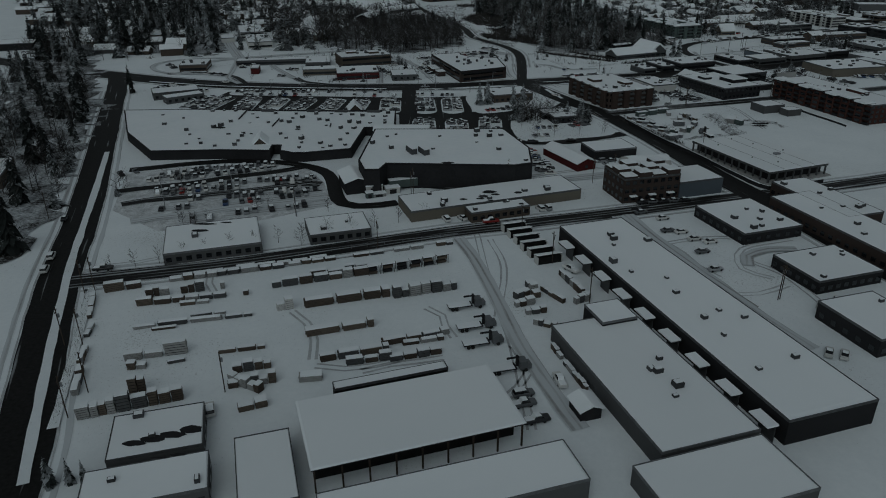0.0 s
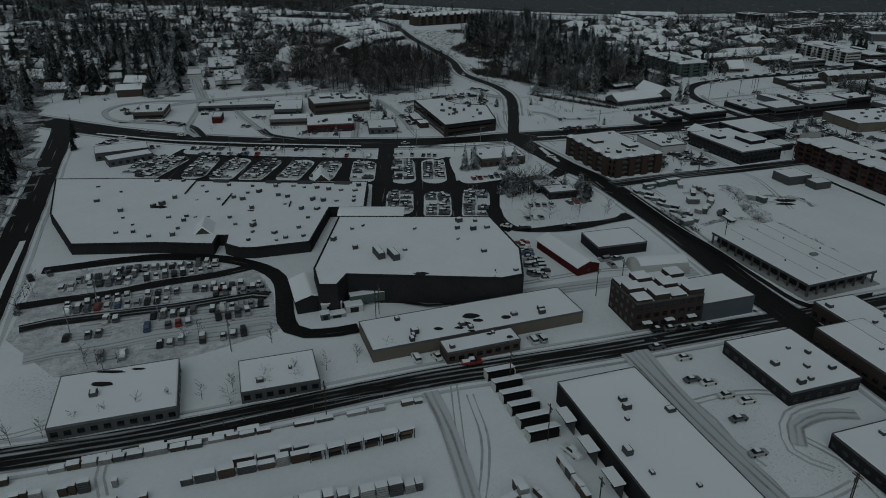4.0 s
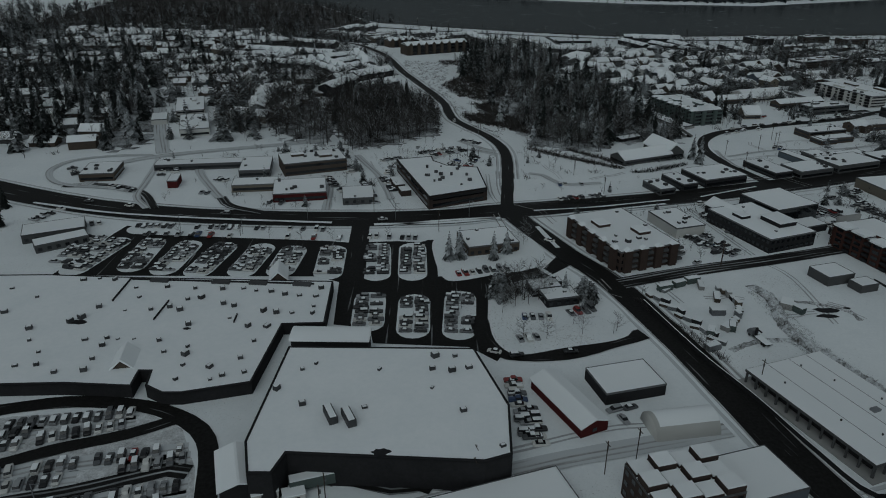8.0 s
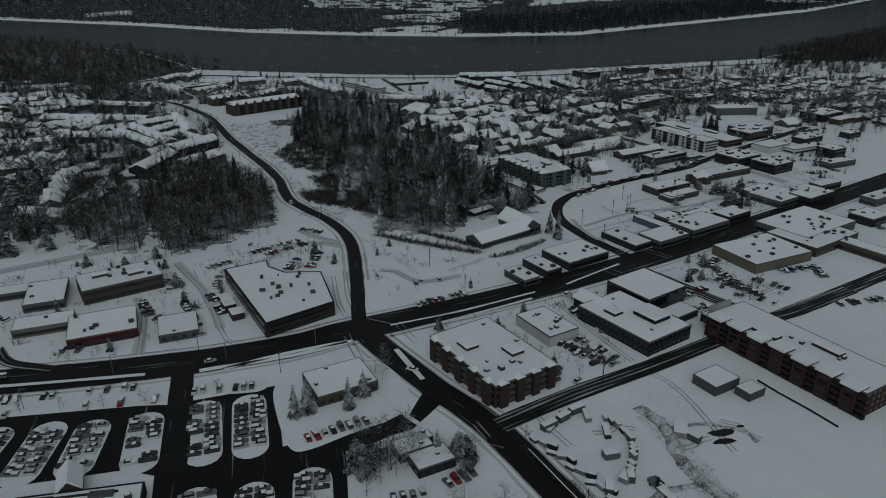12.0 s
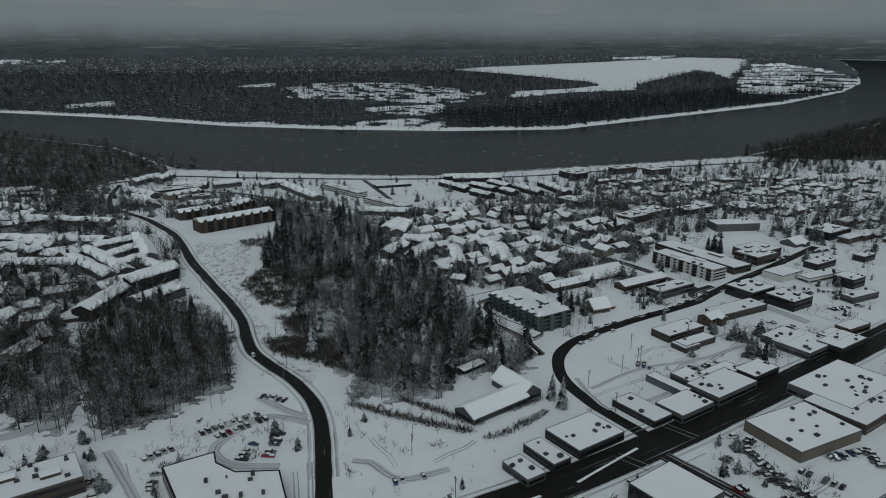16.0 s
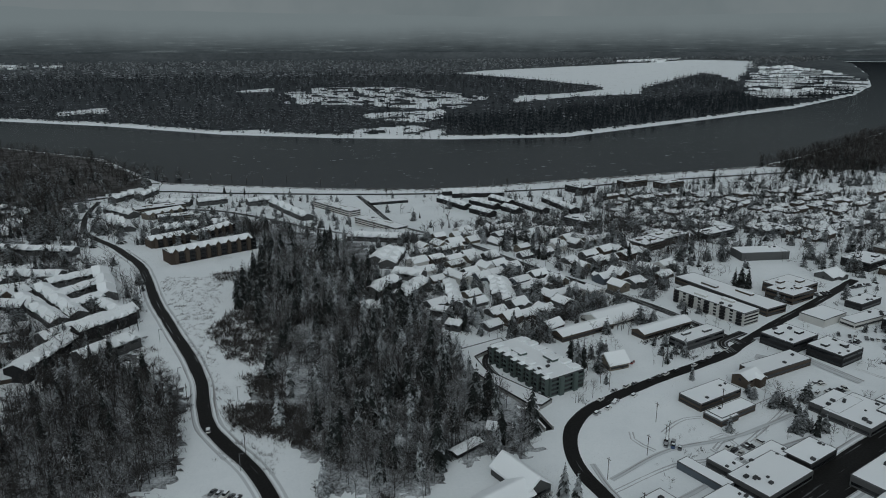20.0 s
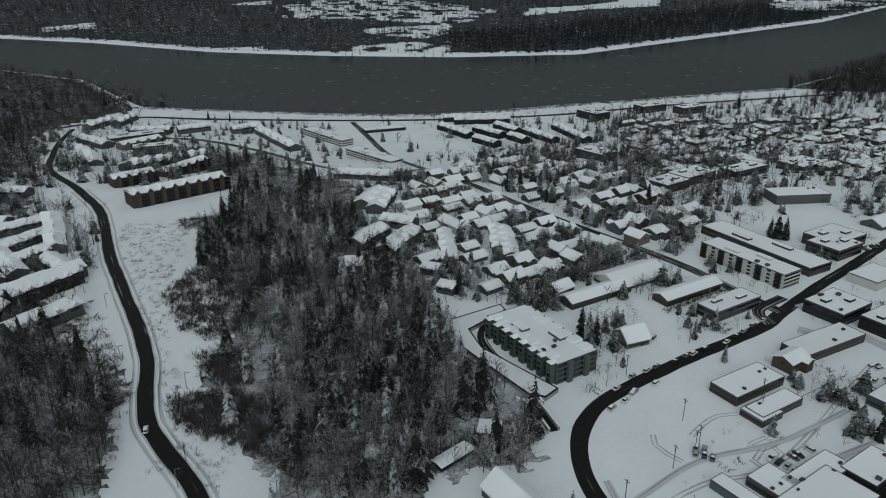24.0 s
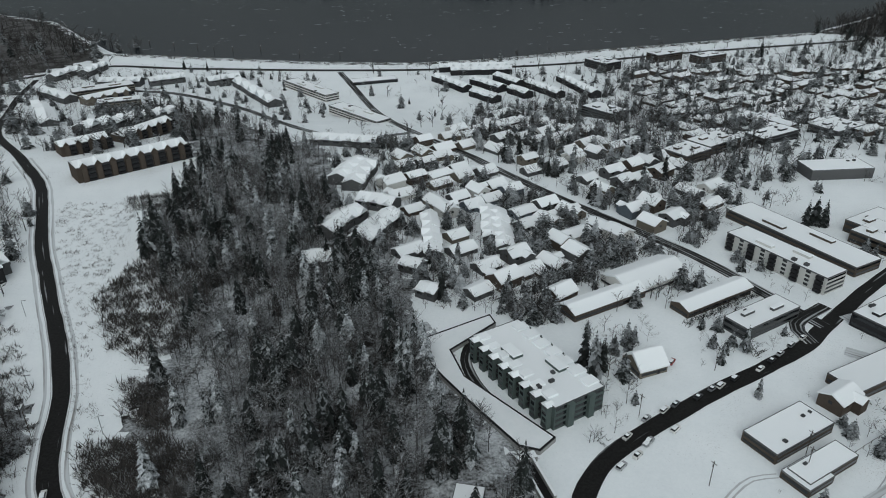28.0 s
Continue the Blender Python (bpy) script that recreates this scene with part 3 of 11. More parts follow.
brick_block = flat_building("dark brick three-storey building with checkered roof terraces", 70.0, 237.2, 21.4, 14.9, 15, 8.6, "brick_wall", 3, 2.4, units=0, name="apartment_building", category="building")
for i in range(4):
    for j in range(3):
        z = 1.9 if (i + j) % 2 else 0.9
        u = piece("roof_pavilion", "box", "brick_wall", brick_block, -8.1 + i * 5.40, -5.1 + j * 5.05, 8.6, 4.8, 4.5, z)
        piece("snow_cap", "cover", "roof_snow", u, 0, 0, 1.0, 0.96, 0.96, 0.3 / z)
for k in range(3):
    piece("awning", "cover", "roof_snow", brick_block, -7.1 + k * 7.1, -8.2, 2.6, 2.6, 1.4, 0.3)
flat_building("low building with a painted side wall", 88.6, 242.1, 17.4, 15.1, 17, 5.5, "blue_wall", 1, 0, units=0, name="commercial_building", category="building")
M["brown_brick"] = speckled("brown_brick", (0.038, 0.028, 0.024), (0.068, 0.050, 0.043), 0.3, 2.5, 0.9, vary=0.1)
brick_house = flat_building("three-storey brick apartment house with a snowy roof", 90.0, 381.6, 26.6, 40.6, 20, 8.4, "brown_brick", 3, 2.6, units=8, name="apartment_building", category="building")
for k in range(5):
    y = -16.3 + k * 8.15
    piece("bay", "box", "brown_brick", brick_house, -13.9, y, -0.5, 1.6, 3.4, 9.6)
    piece("bay_roof", "gable", "roof_snow", brick_house, -13.7, y, 9.1, 2.2, 3.8, 1.2)
for k in range(4):
    for s in range(3):
        piece("balcony", "box", "grey_wall", brick_house, -14.0, -12.2 + k * 8.15, 1.9 + 2.3 * s, 1.4, 3.0, 0.9)
for k in range(4):
    x = -10.3 + k * 6.87
    piece("bay", "box", "brown_brick", brick_house, x, -20.9, -0.5, 3.2, 1.6, 9.6)
    piece("bay_roof", "gable", "roof_snow", brick_house, x, -20.7, 9.1, 2.2, 3.8, 1.2, 90)
    for s in range(3):
        piece("balcony", "box", "grey_wall", brick_house, x + 3, -21.0, 1.9 + 2.3 * s, 2.4, 1.4, 0.9)
flat_building("glazed hall with a broad overhanging snowy roof", 172.6, 421.3, 23.6, 23.2, 21.4, 7, "glass", 1, 0, units=0, name="civic_building", category="civic building")
flat_building("dark glazed civic building with a snowy roof", 154.3, 397.6, 24.3, 37.0, 21.2, 6, "dark_wall", 2, 2.4, units=4, name="civic_building", category="civic building")
lantern = base("civic_annex", 160.5, 394.5, 21.2, "raised snow-topped block on the civic building", "civic building", z=6.0)
piece("wall", "box", "dark_wall", lantern, 0, 0, 0, 9, 11, 2.2)
piece("roof", "cover", "roof_snow", lantern, 0, 0, 2.2, 9.8, 11.8, 0.35)
gable_house("pitched entrance hall beside the civic building", 146.5, 414.5, 18, 9, 111, 4.6, "dark_wall", 0.5, "hall", "hall", windows=False)
flat_building("low garage with a snowy roof", 178.0, 402.5, 13, 9, 21, 3.0, "dark_wall", name="garage", category="garage")
flat_building("white flat-roofed building with vents", 119.9, 403.4, 14.3, 21.5, 18, 4.5, "white_wall", 1, 0, units=6, name="commercial_building", category="building")
OFFICE = [(-27, 27), (-9, -31), (19, -18), (16, 14), (0, 17), (-7, 25), (-8, 33)]
office = prism_building("wedge-shaped brick and glass office block with rooftop units", 20, 455, 0, OFFICE, 6.2, "brick_wall", "office_building", "building", extent=(44, 60))
for (x0, y0), (x1, y1) in zip(OFFICE[:3], OFFICE[1:4]):
    for s in range(2):
        piece("window_strip", "box", "glass", office, (x0 + x1) / 2, (y0 + y1) / 2, 0.9 + 3.0 * s, math.hypot(x1 - x0, y1 - y0) - 4, 0.14, 1.5, math.degrees(math.atan2(y1 - y0, x1 - x0)))
piece("fascia", "box", "trim", office, 5, -24.9, 4.9, 30, 1.2, 0.9, 24.9)
roof_units(office, 26, 34, 6.42, 16, 77)
for x, y in ((-21, 6), (-19.5, 0), (-16, -9)):
    annex = piece("annex", "box", "brick_wall", office, x - 5, y - 1, -0.5, 6, 5, 3.4, 107)
    piece("snow_cap", "cover", "roof_snow", annex, 0, 0, 1.0, 1.02, 1.02, 0.1)
flat_building("two-storey office with a snowy roof", -52.8, 486.0, 33.5, 19.5, 20, 6.5, "brown_wall", 2, 2.6, units=9, name="office_building", category="building")
flat_building("red-fronted shop with a snowy roof", -52.5, 445.1, 25.3, 21.4, 9.8, 4, "red_wall", 1, 2.6, units=5, name="shop_building", category="building")
flat_building("restaurant among trees with a framed snowy roof", 35.7, 383.0, 21.6, 17.0, 14.9, 4, "brown_wall", 1, 2.6, units=3, name="restaurant_building", category="building")
showroom = base("showroom_building", 124.6, 270.8, 20.5, "corner showroom with an open colonnade and a snowy roof", "showroom")
piece("wall", "box", "dark_wall", showroom, 1.4, 1.4, -0.5, 25.0, 40.3, 4.7)
piece("fascia", "box", "grey_wall", showroom, 0, 0, 3.9, 28.0, 43.3, 0.7)
piece("roof", "cover", "roof_snow", showroom, 0, 0, 4.55, 27.6, 42.9, 0.3)
for k in range(12):
    piece("column", "box", "grey_wall", showroom, -13.5, -21.0 + k * 3.83, -0.5, 0.5, 0.5, 4.5)
for k in range(8):
    piece("column", "box", "grey_wall", showroom, -13.4 + k * 3.83, -21.1, -0.5, 0.5, 0.5, 4.5)
piece("plinth", "box", "concrete", showroom, 0, 0, -0.5, 30.4, 45.7, 0.9)
for x in (-6.5, 1.5, 8.0):
    piece("roof_seam", "box", "coping", showroom, x, 0, 4.83, 0.14, 41.5, 0.06)
for x, y in ((-9, 12), (-3, -14), (5, 8), (10, -3), (-8, -6), (2, 17)):
    piece("roof_vent", "cylinder", "unit_metal", showroom, x, y, 4.8, 0.5, 0.5, 0.5)
piece("roof_vent", "box", "metal", showroom, 4, -6, 4.8, 2.4, 1.6, 0.7)
flat_building("beige two-storey shop building with a snowy roof", 250.4, 449.1, 37.4, 27.6, 12, 4.8, "beige_wall", 1, 0, units=9, name="shop_building", category="building")
flat_building("shop building with a snowy roof", 289.8, 462.1, 38.8, 27.7, 20.4, 4.6, "brown_wall", 1, 3, units=9, name="shop_building", category="building")
M["red_brick"] = speckled("red_brick", (0.040, 0.021, 0.018), (0.072, 0.036, 0.030), 0.3, 2.5, 0.9, vary=0.1)
red_block = flat_building("red brick apartment block with a stepped snowy roof", 199.3, 358.9, 21.1, 64, 17, 9, "red_brick", 4, 2.8, "s", units=6, name="apartment_building")
piece("end_wall", "box", "concrete", red_block, -3.0, 32.4, -0.5, 12, 1.0, 12.3, label="blank pale end wall")
for k in range(7):
    y = 27 - k * 9.0
    piece("bay", "box", "red_brick", red_block, -10.9, y, -0.5, 2.0, 5.2, 9.9 + 0.5 * (k % 2))
    piece("bay_roof", "cover", "roof_snow", red_block, -9.6, y, 9.5 + 0.5 * (k % 2), 6.2, 6.4, 0.9)
    piece("eave", "box", "trim", red_block, -9.7, y, 9.2 + 0.5 * (k % 2), 6.6, 6.8, 0.3)
    for s in range(4):
        piece("balcony", "box", "trim", red_block, -11.3, y - 4.5, 0.2 + 2.3 * s, 1.6, 3.2, 1.0)
        piece("window", "box", "glass", red_block, -12.0, y, 0.8 + 2.3 * s, 3.0, 0.14, 1.3, 90)
court = flat_building("green-grey apartment block with bay fronts", 189.2, 607.0, 21.8, 49.6, 18, 9.5, "green_wall", 4, 3.0, "s", units=3, name="apartment_building")
for k in range(8):
    y = -21.8 + k * 6.23
    piece("bay", "box", "green_wall", court, -11.8, y, -0.5, 2.2, 3.0, 10.0 + 0.3 * (k % 2))
    piece("bay_roof", "gable", "roof_snow", court, -11.5, y, 9.6 + 0.3 * (k % 2), 3.4, 3.6, 1.1)
    for s in range(4):
        piece("window", "box", "glass", court, -12.9, y, 0.8 + 2.4 * s, 1.9, 0.12, 1.3, 90)
    for s in range(3):
        piece("balcony", "box", "trim", court, -11.5, y + 3, 2.2 + 2.4 * s, 1.3, 2.0, 0.9)
for k in range(7):
    y = -20 + k * 6.6
    piece("roof_step", "cover", "roof_snow", court, 8.2, y, 9.7, 5.6, 4.4, 0.75 + 0.35 * (k % 2))
    piece("bay", "box", "green_wall", court, 11.3, y, -0.5, 2.0, 3.2, 9.6)
    piece("roof_step", "cover", "roof_snow", court, -8.0, y + 1.6, 9.7, 4.6, 3.6, 0.6 + 0.4 * ((k + 1) % 2))
for s in range(4):
    for x in (-6.6, -2.2, 2.2, 6.6):
        piece("window", "box", "glass", court, x, -24.8, 0.8 + 2.35 * s, 1.8, 0.14, 1.3)
for x in (-4.5, 4.5):
    piece("bay", "box", "green_wall", court, x, -25.3, -0.5, 2.6, 1.8, 10.1)
ribbon("lane", [(176, 640), (168, 625), (169, 606), (177, 586), (183, 574)], 4.2, "slush", "driveway cut between the podium and the apartments")
prism_building("low parking podium under snow beside the apartments", 170.3, 611.5, 0, [(-13.7, 3.1), (-9.1, -9.7), (1.8, -37.5), (7.9, -41.2), (15.0, -36.6), (-5.6, 1.9), (-6.7, 19.1), (16.0, 33.3), (15.4, 40.0), (-21.1, 27.7)], 1.8, "concrete", "parking_podium", "parking structure")
culvert = base("culvert", 173.5, 560, 4, "concrete culvert walls beside a dark narrow stream", "culvert")
for x in (-2.0, 2.0):
    piece("side_wall", "box", "concrete", culvert, x, 0, -0.5, 0.7, 17, 2.2)
    piece("snow_cap", "cover", "roof_snow", culvert, x, 0, 1.7, 0.75, 17, 0.15)
piece("stream", "box", "black_fill", culvert, 0, 0, -0.3, 3.3, 16.8, 0.5)
piece("deck", "box", "concrete", culvert, 0, 9.2, -0.4, 7, 3.0, 2.4)
piece("snow_cap", "cover", "roof_snow", culvert, 0, 9.2, 2.0, 7, 3.0, 0.2)
white_flats = flat_building("white four-storey apartment block with dark balconies", 333.5, 661.6, 14.5, 53.9, 17.3, 8.5, "white_wall", 4, 3.2, "s", units=2, name="apartment_building")
for k in range(9):
    for s in range(4):
        y = -23.9 + k * 5.99
        if k % 2:
            piece("window", "box", "glass", white_flats, -7.25, y, 0.8 + 2.1 * s, 2.2, 0.14, 1.2, 90)
        else:
            piece("balcony", "box", "trim", white_flats, -7.8, y, 0.5 + 2.1 * s, 1.4, 3.4, 1.5)
flat_building("long two-storey apartment block with dark windows", 358.5, 682.9, 18.5, 75.8, 15, 5, "brown_wall", 2, 3, units=0, name="apartment_building", category="building")
flat_building("two-storey brick block with a snowy roof", 260.7, 559.1, 29.1, 13.0, 17, 4.0, "brown_wall", 2, 2.8, units=3, name="apartment_building", category="building")
gable_house("long low terrace with a pitched snowy roof", 283.9, 641.6, 39.7, 10.1, 17, 3.8, "brown_wall", 0.35, "terrace", "terraced house", step=4.0)
gable_house("long low terrace with a pitched snowy roof", 236.8, 650.6, 40.0, 10.5, 17, 3.8, "brown_wall", 0.35, "terrace", "terraced house", step=4.0)
gable_house("terrace with gabled dormers under snow", 263.8, 664.9, 35.9, 19.1, 17, 3.8, "white_wall", 0.35, "terrace", "terraced house", step=4.0)
flat_building("two-storey apartment house with a snowy roof", 294.2, 621.2, 33.1, 11.9, 18, 5.5, "grey_wall", 2, 2.8, units=2, name="apartment_building", category="building")
def gabled_block(cx, cy, w, d, turn, h, storeys, n, wall):
    """Apartment block with a gabled bay, a balcony stack and a dormer for every stair."""
    b = flat_building("long brown apartment block with gabled dormers under snow", cx, cy, w, d, turn, h, wall, storeys, 0, units=0, name="apartment_building")
    step, per = w / n, h / storeys
    piece("attic", "gable", wall, b, 0, 0, h, w * 0.97, d * 0.8, 2.2)
    piece("attic_roof", "roof", "roof_snow", b, 0, 0, h + 0.1, w, d * 0.92, 2.3)
    for k in range(n):
        x = -w / 2 + (k + 0.5) * step
        piece("dormer", "gable", wall, b, x, -d * 0.3, h - 0.1, d * 0.42, step * 0.55, 2.7, 90)
        piece("dormer_roof", "roof", "roof_snow", b, x, -d * 0.3, h, d * 0.44, step * 0.62, 2.9, 90)
        piece("bay", "box", wall, b, x, -d / 2 - 0.5, -0.5, step * 0.34, 1.4, h + 0.4)
        for s in range(storeys):
            piece("balcony", "box", "trim", b, x + step / 2, -d / 2 - 0.6, s * per + 0.15, step * 0.5, 1.5, 1.05)
            piece("window_strip", "box", "glass", b, x + step / 2, -d / 2, s * per + 1.2, step * 0.5, 0.14, per * 0.5)
    return b


gabled_block(12, 880, 70, 17, 26.6, 9.5, 3, 8, "brown_wall")
gabled_block(-26, 925, 32, 14, 28, 7.5, 3, 4, "brown_wall")
gabled_block(8, 962, 46, 14, 48, 7.5, 3, 5, "brown_wall")
gabled_block(-60, 1180, 46, 18, 35, 7, 2, 4, "beige_wall")
gable_house("small yellow house alone on a snowy lot", 233.0, 605.1, 12.1, 11.5, 8, 3.4, "beige_wall", 0.7, "house", "house", step=4.0)
gable_house("red-sided hall with a pitched snowy roof", 50.7, 274.0, 24.3, 8.5, 115, 3.2, "red_wall", 0.35, "hall", "hall")
flat_building("low workshop with a snowy roof", 68.7, 283.9, 18.6, 13.1, 15, 3.6, "dark_wall", 1, 0, units=0, name="workshop", category="building")
gable_house("community hall with pitched snowy roofs", 131.1, 504.2, 33.0, 13, 24, 3.4, "grey_wall", 0.45, "hall", "hall")
gable_house("steep-roofed wing of the community hall", 147.7, 517.6, 22, 12, 110, 3.6, "grey_wall", 0.7, "hall", "hall")
gable_house("long low shelter with a snowy roof", 133.7, 545.6, 15, 5, 28, 2.2, "dark_wall", 0.2, "shelter", "shelter", windows=False)
flat_building("square outbuilding with a snowy roof among shrubs", 150.5, 556.7, 9, 9, -25, 2.6, "grey_wall", name="outbuilding")



# ---- trees ----
def conifer_arrays(seed, tiers=10, arms=8, spread=0.19, droop=0.5):
    """One unit high: a tapered trunk and tiers of hanging boughs, each a bent blade with side twigs."""
    r = random.Random(seed)
    v, f = [], []

    def tri(a, b, c):
        v.extend((a, b, c))
        f.append((len(v) - 3, len(v) - 2, len(v) - 1))

    for k in range(4):
        a, b = k * math.pi / 2, (k + 1) * math.pi / 2
        tri((0.014 * math.cos(a), 0.014 * math.sin(a), 0), (0.014 * math.cos(b), 0.014 * math.sin(b), 0), (0, 0, 0.95))
    for t in range(tiers):
        u = t / (tiers - 1)
        z = 0.12 + 0.82 * u ** 0.9
        reach = spread * (1 - u) ** 0.8 * r.uniform(0.85, 1.15) + 0.02
        n = arms if u < 0.7 else arms - 3
        for k in range(n):
            a = 2 * math.pi * (k + r.random() * 0.8) / n + t * 0.7
            l = reach * r.uniform(0.65, 1.25)
            c, s = math.cos(a), math.sin(a)
            wd = l * r.uniform(0.28, 0.42)
            zt = z - l * droop * r.uniform(0.6, 1.4)
            zm = z + l * 0.05
            m = (c * l * 0.55, s * l * 0.55, zm * 0.6 + zt * 0.4)
            e = (c * l, s * l, zt)
            p = (m[0] - s * wd, m[1] + c * wd, m[2] - 0.25 * wd)
            q = (m[0] + s * wd, m[1] - c * wd, m[2] - 0.25 * wd)
            tri((0, 0, z), q, e)
            tri((0, 0, z), e, p)
    tri((-0.012, 0, 0.93), (0.012, 0, 0.93), (0, 0, 1.0))
    tri((0, -0.012, 0.93), (0, 0.012, 0.93), (0, 0, 1.0))
    return np.array(v), np.array(f)


def bare_arrays(seed, limbs=9, twigs=7, spread=0.30, upright=0.6, thick=1.0):
    """One unit high: trunk, limbs and a haze of fine twigs, all tapered slivers."""
    r = random.Random(seed)
    v, f = [], []

    def sliver(a, b, w0):
        d, stout = (b - a).normalized(), w0 > 0.005
        w0 *= 1 + (thick - 1) * 0.35 if stout and thick > 1 else thick
        both = (d.cross(Vector((0.3, 0.2, 1))).normalized(), d.cross(Vector((1, -0.4, 0.1))).normalized())
        for side in both if stout else (both[len(v) % 2],):
            v.extend((tuple(a - side * w0), tuple(a + side * w0), tuple(b)))
            f.append((len(v) - 3, len(v) - 2, len(v) - 1))

    top = Vector((r.uniform(-.03, .03), r.uniform(-.03, .03), 0.97))
    sliver(Vector((0, 0, 0)), top, 0.013)
    for k in range(limbs):
        u = 0.22 + 0.68 * (k + r.random() * 0.6) / limbs
        a = r.random() * 2 * math.pi
        l = spread * (1.15 - 0.75 * u) * r.uniform(0.7, 1.2)
        s = top * u
        e = s + Vector((math.cos(a) * l, math.sin(a) * l, l * upright * r.uniform(0.6, 1.8)))
        sliver(s, e, 0.0065)
        for j in range(twigs):
            g = s.lerp(e, 0.25 + 0.75 * (j + r.random()) / twigs)
            b = a + r.uniform(-1.5, 1.5)
            m = l * r.uniform(0.25, 0.6)
            h = g + Vector((math.cos(b) * m, math.sin(b) * m, m * r.uniform(0.1, 1.4)))
            sliver(g, h, 0.0049)
    return np.array(v), np.array(f)


def bush_arrays(seed, n=40):
    r = random.Random(seed)
    v, f = [], []
    for _ in range(n):
        a, l = r.random() * 6.28, r.uniform(0.4, 1.0)
        o = Vector((r.uniform(-.5, .5), r.uniform(-.5, .5), 0))
        e = o + Vector((math.cos(a) * l * 0.5, math.sin(a) * l * 0.5, l * r.uniform(0.5, 1.0)))
        s = Vector((-math.sin(a), math.cos(a), 0)) * 0.036
        v.extend((tuple(o - s), tuple(o + s), tuple(e)))
        f.append((len(v) - 3, len(v) - 2, len(v) - 1))
    return np.array(v), np.array(f)


CONIFERS = [conifer_arrays(s, 15, 9, sp, 0.9) for s, sp in ((1, 0.15), (2, 0.18), (3, 0.13), (4, 0.20), (5, 0.16))]
def shady(x, y):
    return clear(x, y) and noise.noise((x * 0.035, y * 0.035, 11)) > -0.12


def rimed(x, y):
    return clear(x, y) and noise.noise((x * 0.035, y * 0.035, 11)) < 0.14


BARES = [bare_arrays(s, lm, 10, sp, up, 1.0) for s, lm, sp, up in ((11, 11, 0.26, 0.9), (12, 10, 0.34, 0.6), (13, 13, 0.22, 1.2), (14, 11, 0.30, 0.8))]
ROUNDS = [bare_arrays(s, 14, 11, 0.42, 0.55, 0.7) for s in (21, 22, 23)]
BUSHES = [bush_arrays(s, 26) for s in (31, 32, 33)]
LITE_BARES = [bare_arrays(s, 8, 6, 0.36, 0.75, 1.5) for s in (61, 62, 63, 64)]
LITE_CONES = [conifer_arrays(s, 8, 6, sp, 0.9) for s, sp in ((71, 0.23), (72, 0.27), (73, 0.2))]
GARDEN_CONES = [conifer_arrays(s, 10, 8, sp, 0.55) for s, sp in ((91, 0.24), (92, 0.30), (93, 0.20), (94, 0.27))]
MID_BARES = [bare_arrays(s, 7, 7, 0.42, 0.75, 1.9) for s in (81, 82, 83, 84)]
FAR_BARES = [bare_arrays(s, 7, 5, 0.4, 0.75, 3.2) for s in (65, 66, 67)]
FAR_CONES = [conifer_arrays(s, 4, 4, 0.20, 0.9) for s in (41, 42, 43)]


def inside(x, y, ring):
    hit = False
    for (x0, y0), (x1, y1) in zip(ring, ring[1:] + ring[:1]):
        if (y0 > y) != (y1 > y) and x < (x1 - x0) * (y - y0) / (y1 - y0) + x0:
            hit = not hit
    return hit


def scatter(ring, count, seed, keep=None, gap=0.0):
    r = random.Random(seed)
    xs, ys = [q[0] for q in ring], [q[1] for q in ring]
    out, cells, tries = [], {}, 0
    while len(out) < count and tries < count * 30:
        tries += 1
        x, y = r.uniform(min(xs), max(xs)), r.uniform(min(ys), max(ys))
        if not inside(x, y, ring) or (keep and not keep(x, y)):
            continue
        if gap:
            c = (int(x // gap), int(y // gap))
            if c in cells:
                continue
            cells[c] = 1
        out.append((x, y))
    return out


def wood(name, label, category, places, kinds, low, high, seed, mat_key, wide=1.0, far=False, sink=0.3):
    """Many trees that nobody could count, as one thing."""
    r = random.Random(seed)
    vs, fs, n = [], [], 0
    for x, y in places:
        v, f = kinds[r.randrange(len(kinds))]
        h = r.uniform(low, high)
        a = r.random() * 2 * math.pi
        c, s = math.cos(a), math.sin(a)
        k = drawn_in(x, y) if far else 1.0
        px, py, pz = far_place(x, y) if far else (x, y, ground_z(x, y))
        w = h * k * wide * r.uniform(0.85, 1.2)
        q = np.empty_like(v)
        q[:, 0], q[:, 1], q[:, 2] = px + w * (v[:, 0] * c - v[:, 1] * s), py + w * (v[:, 0] * s + v[:, 1] * c), pz - sink + h * k * v[:, 2]
        vs.append(q)
        fs.append(f + n)
        n += len(v)
    if not vs:
        return None
    return tagged(new(name, big_mesh(name, np.concatenate(vs), np.concatenate(fs), M[mat_key])), label, category, kind="stuff")


FLOOR_LIFT = [0.05]


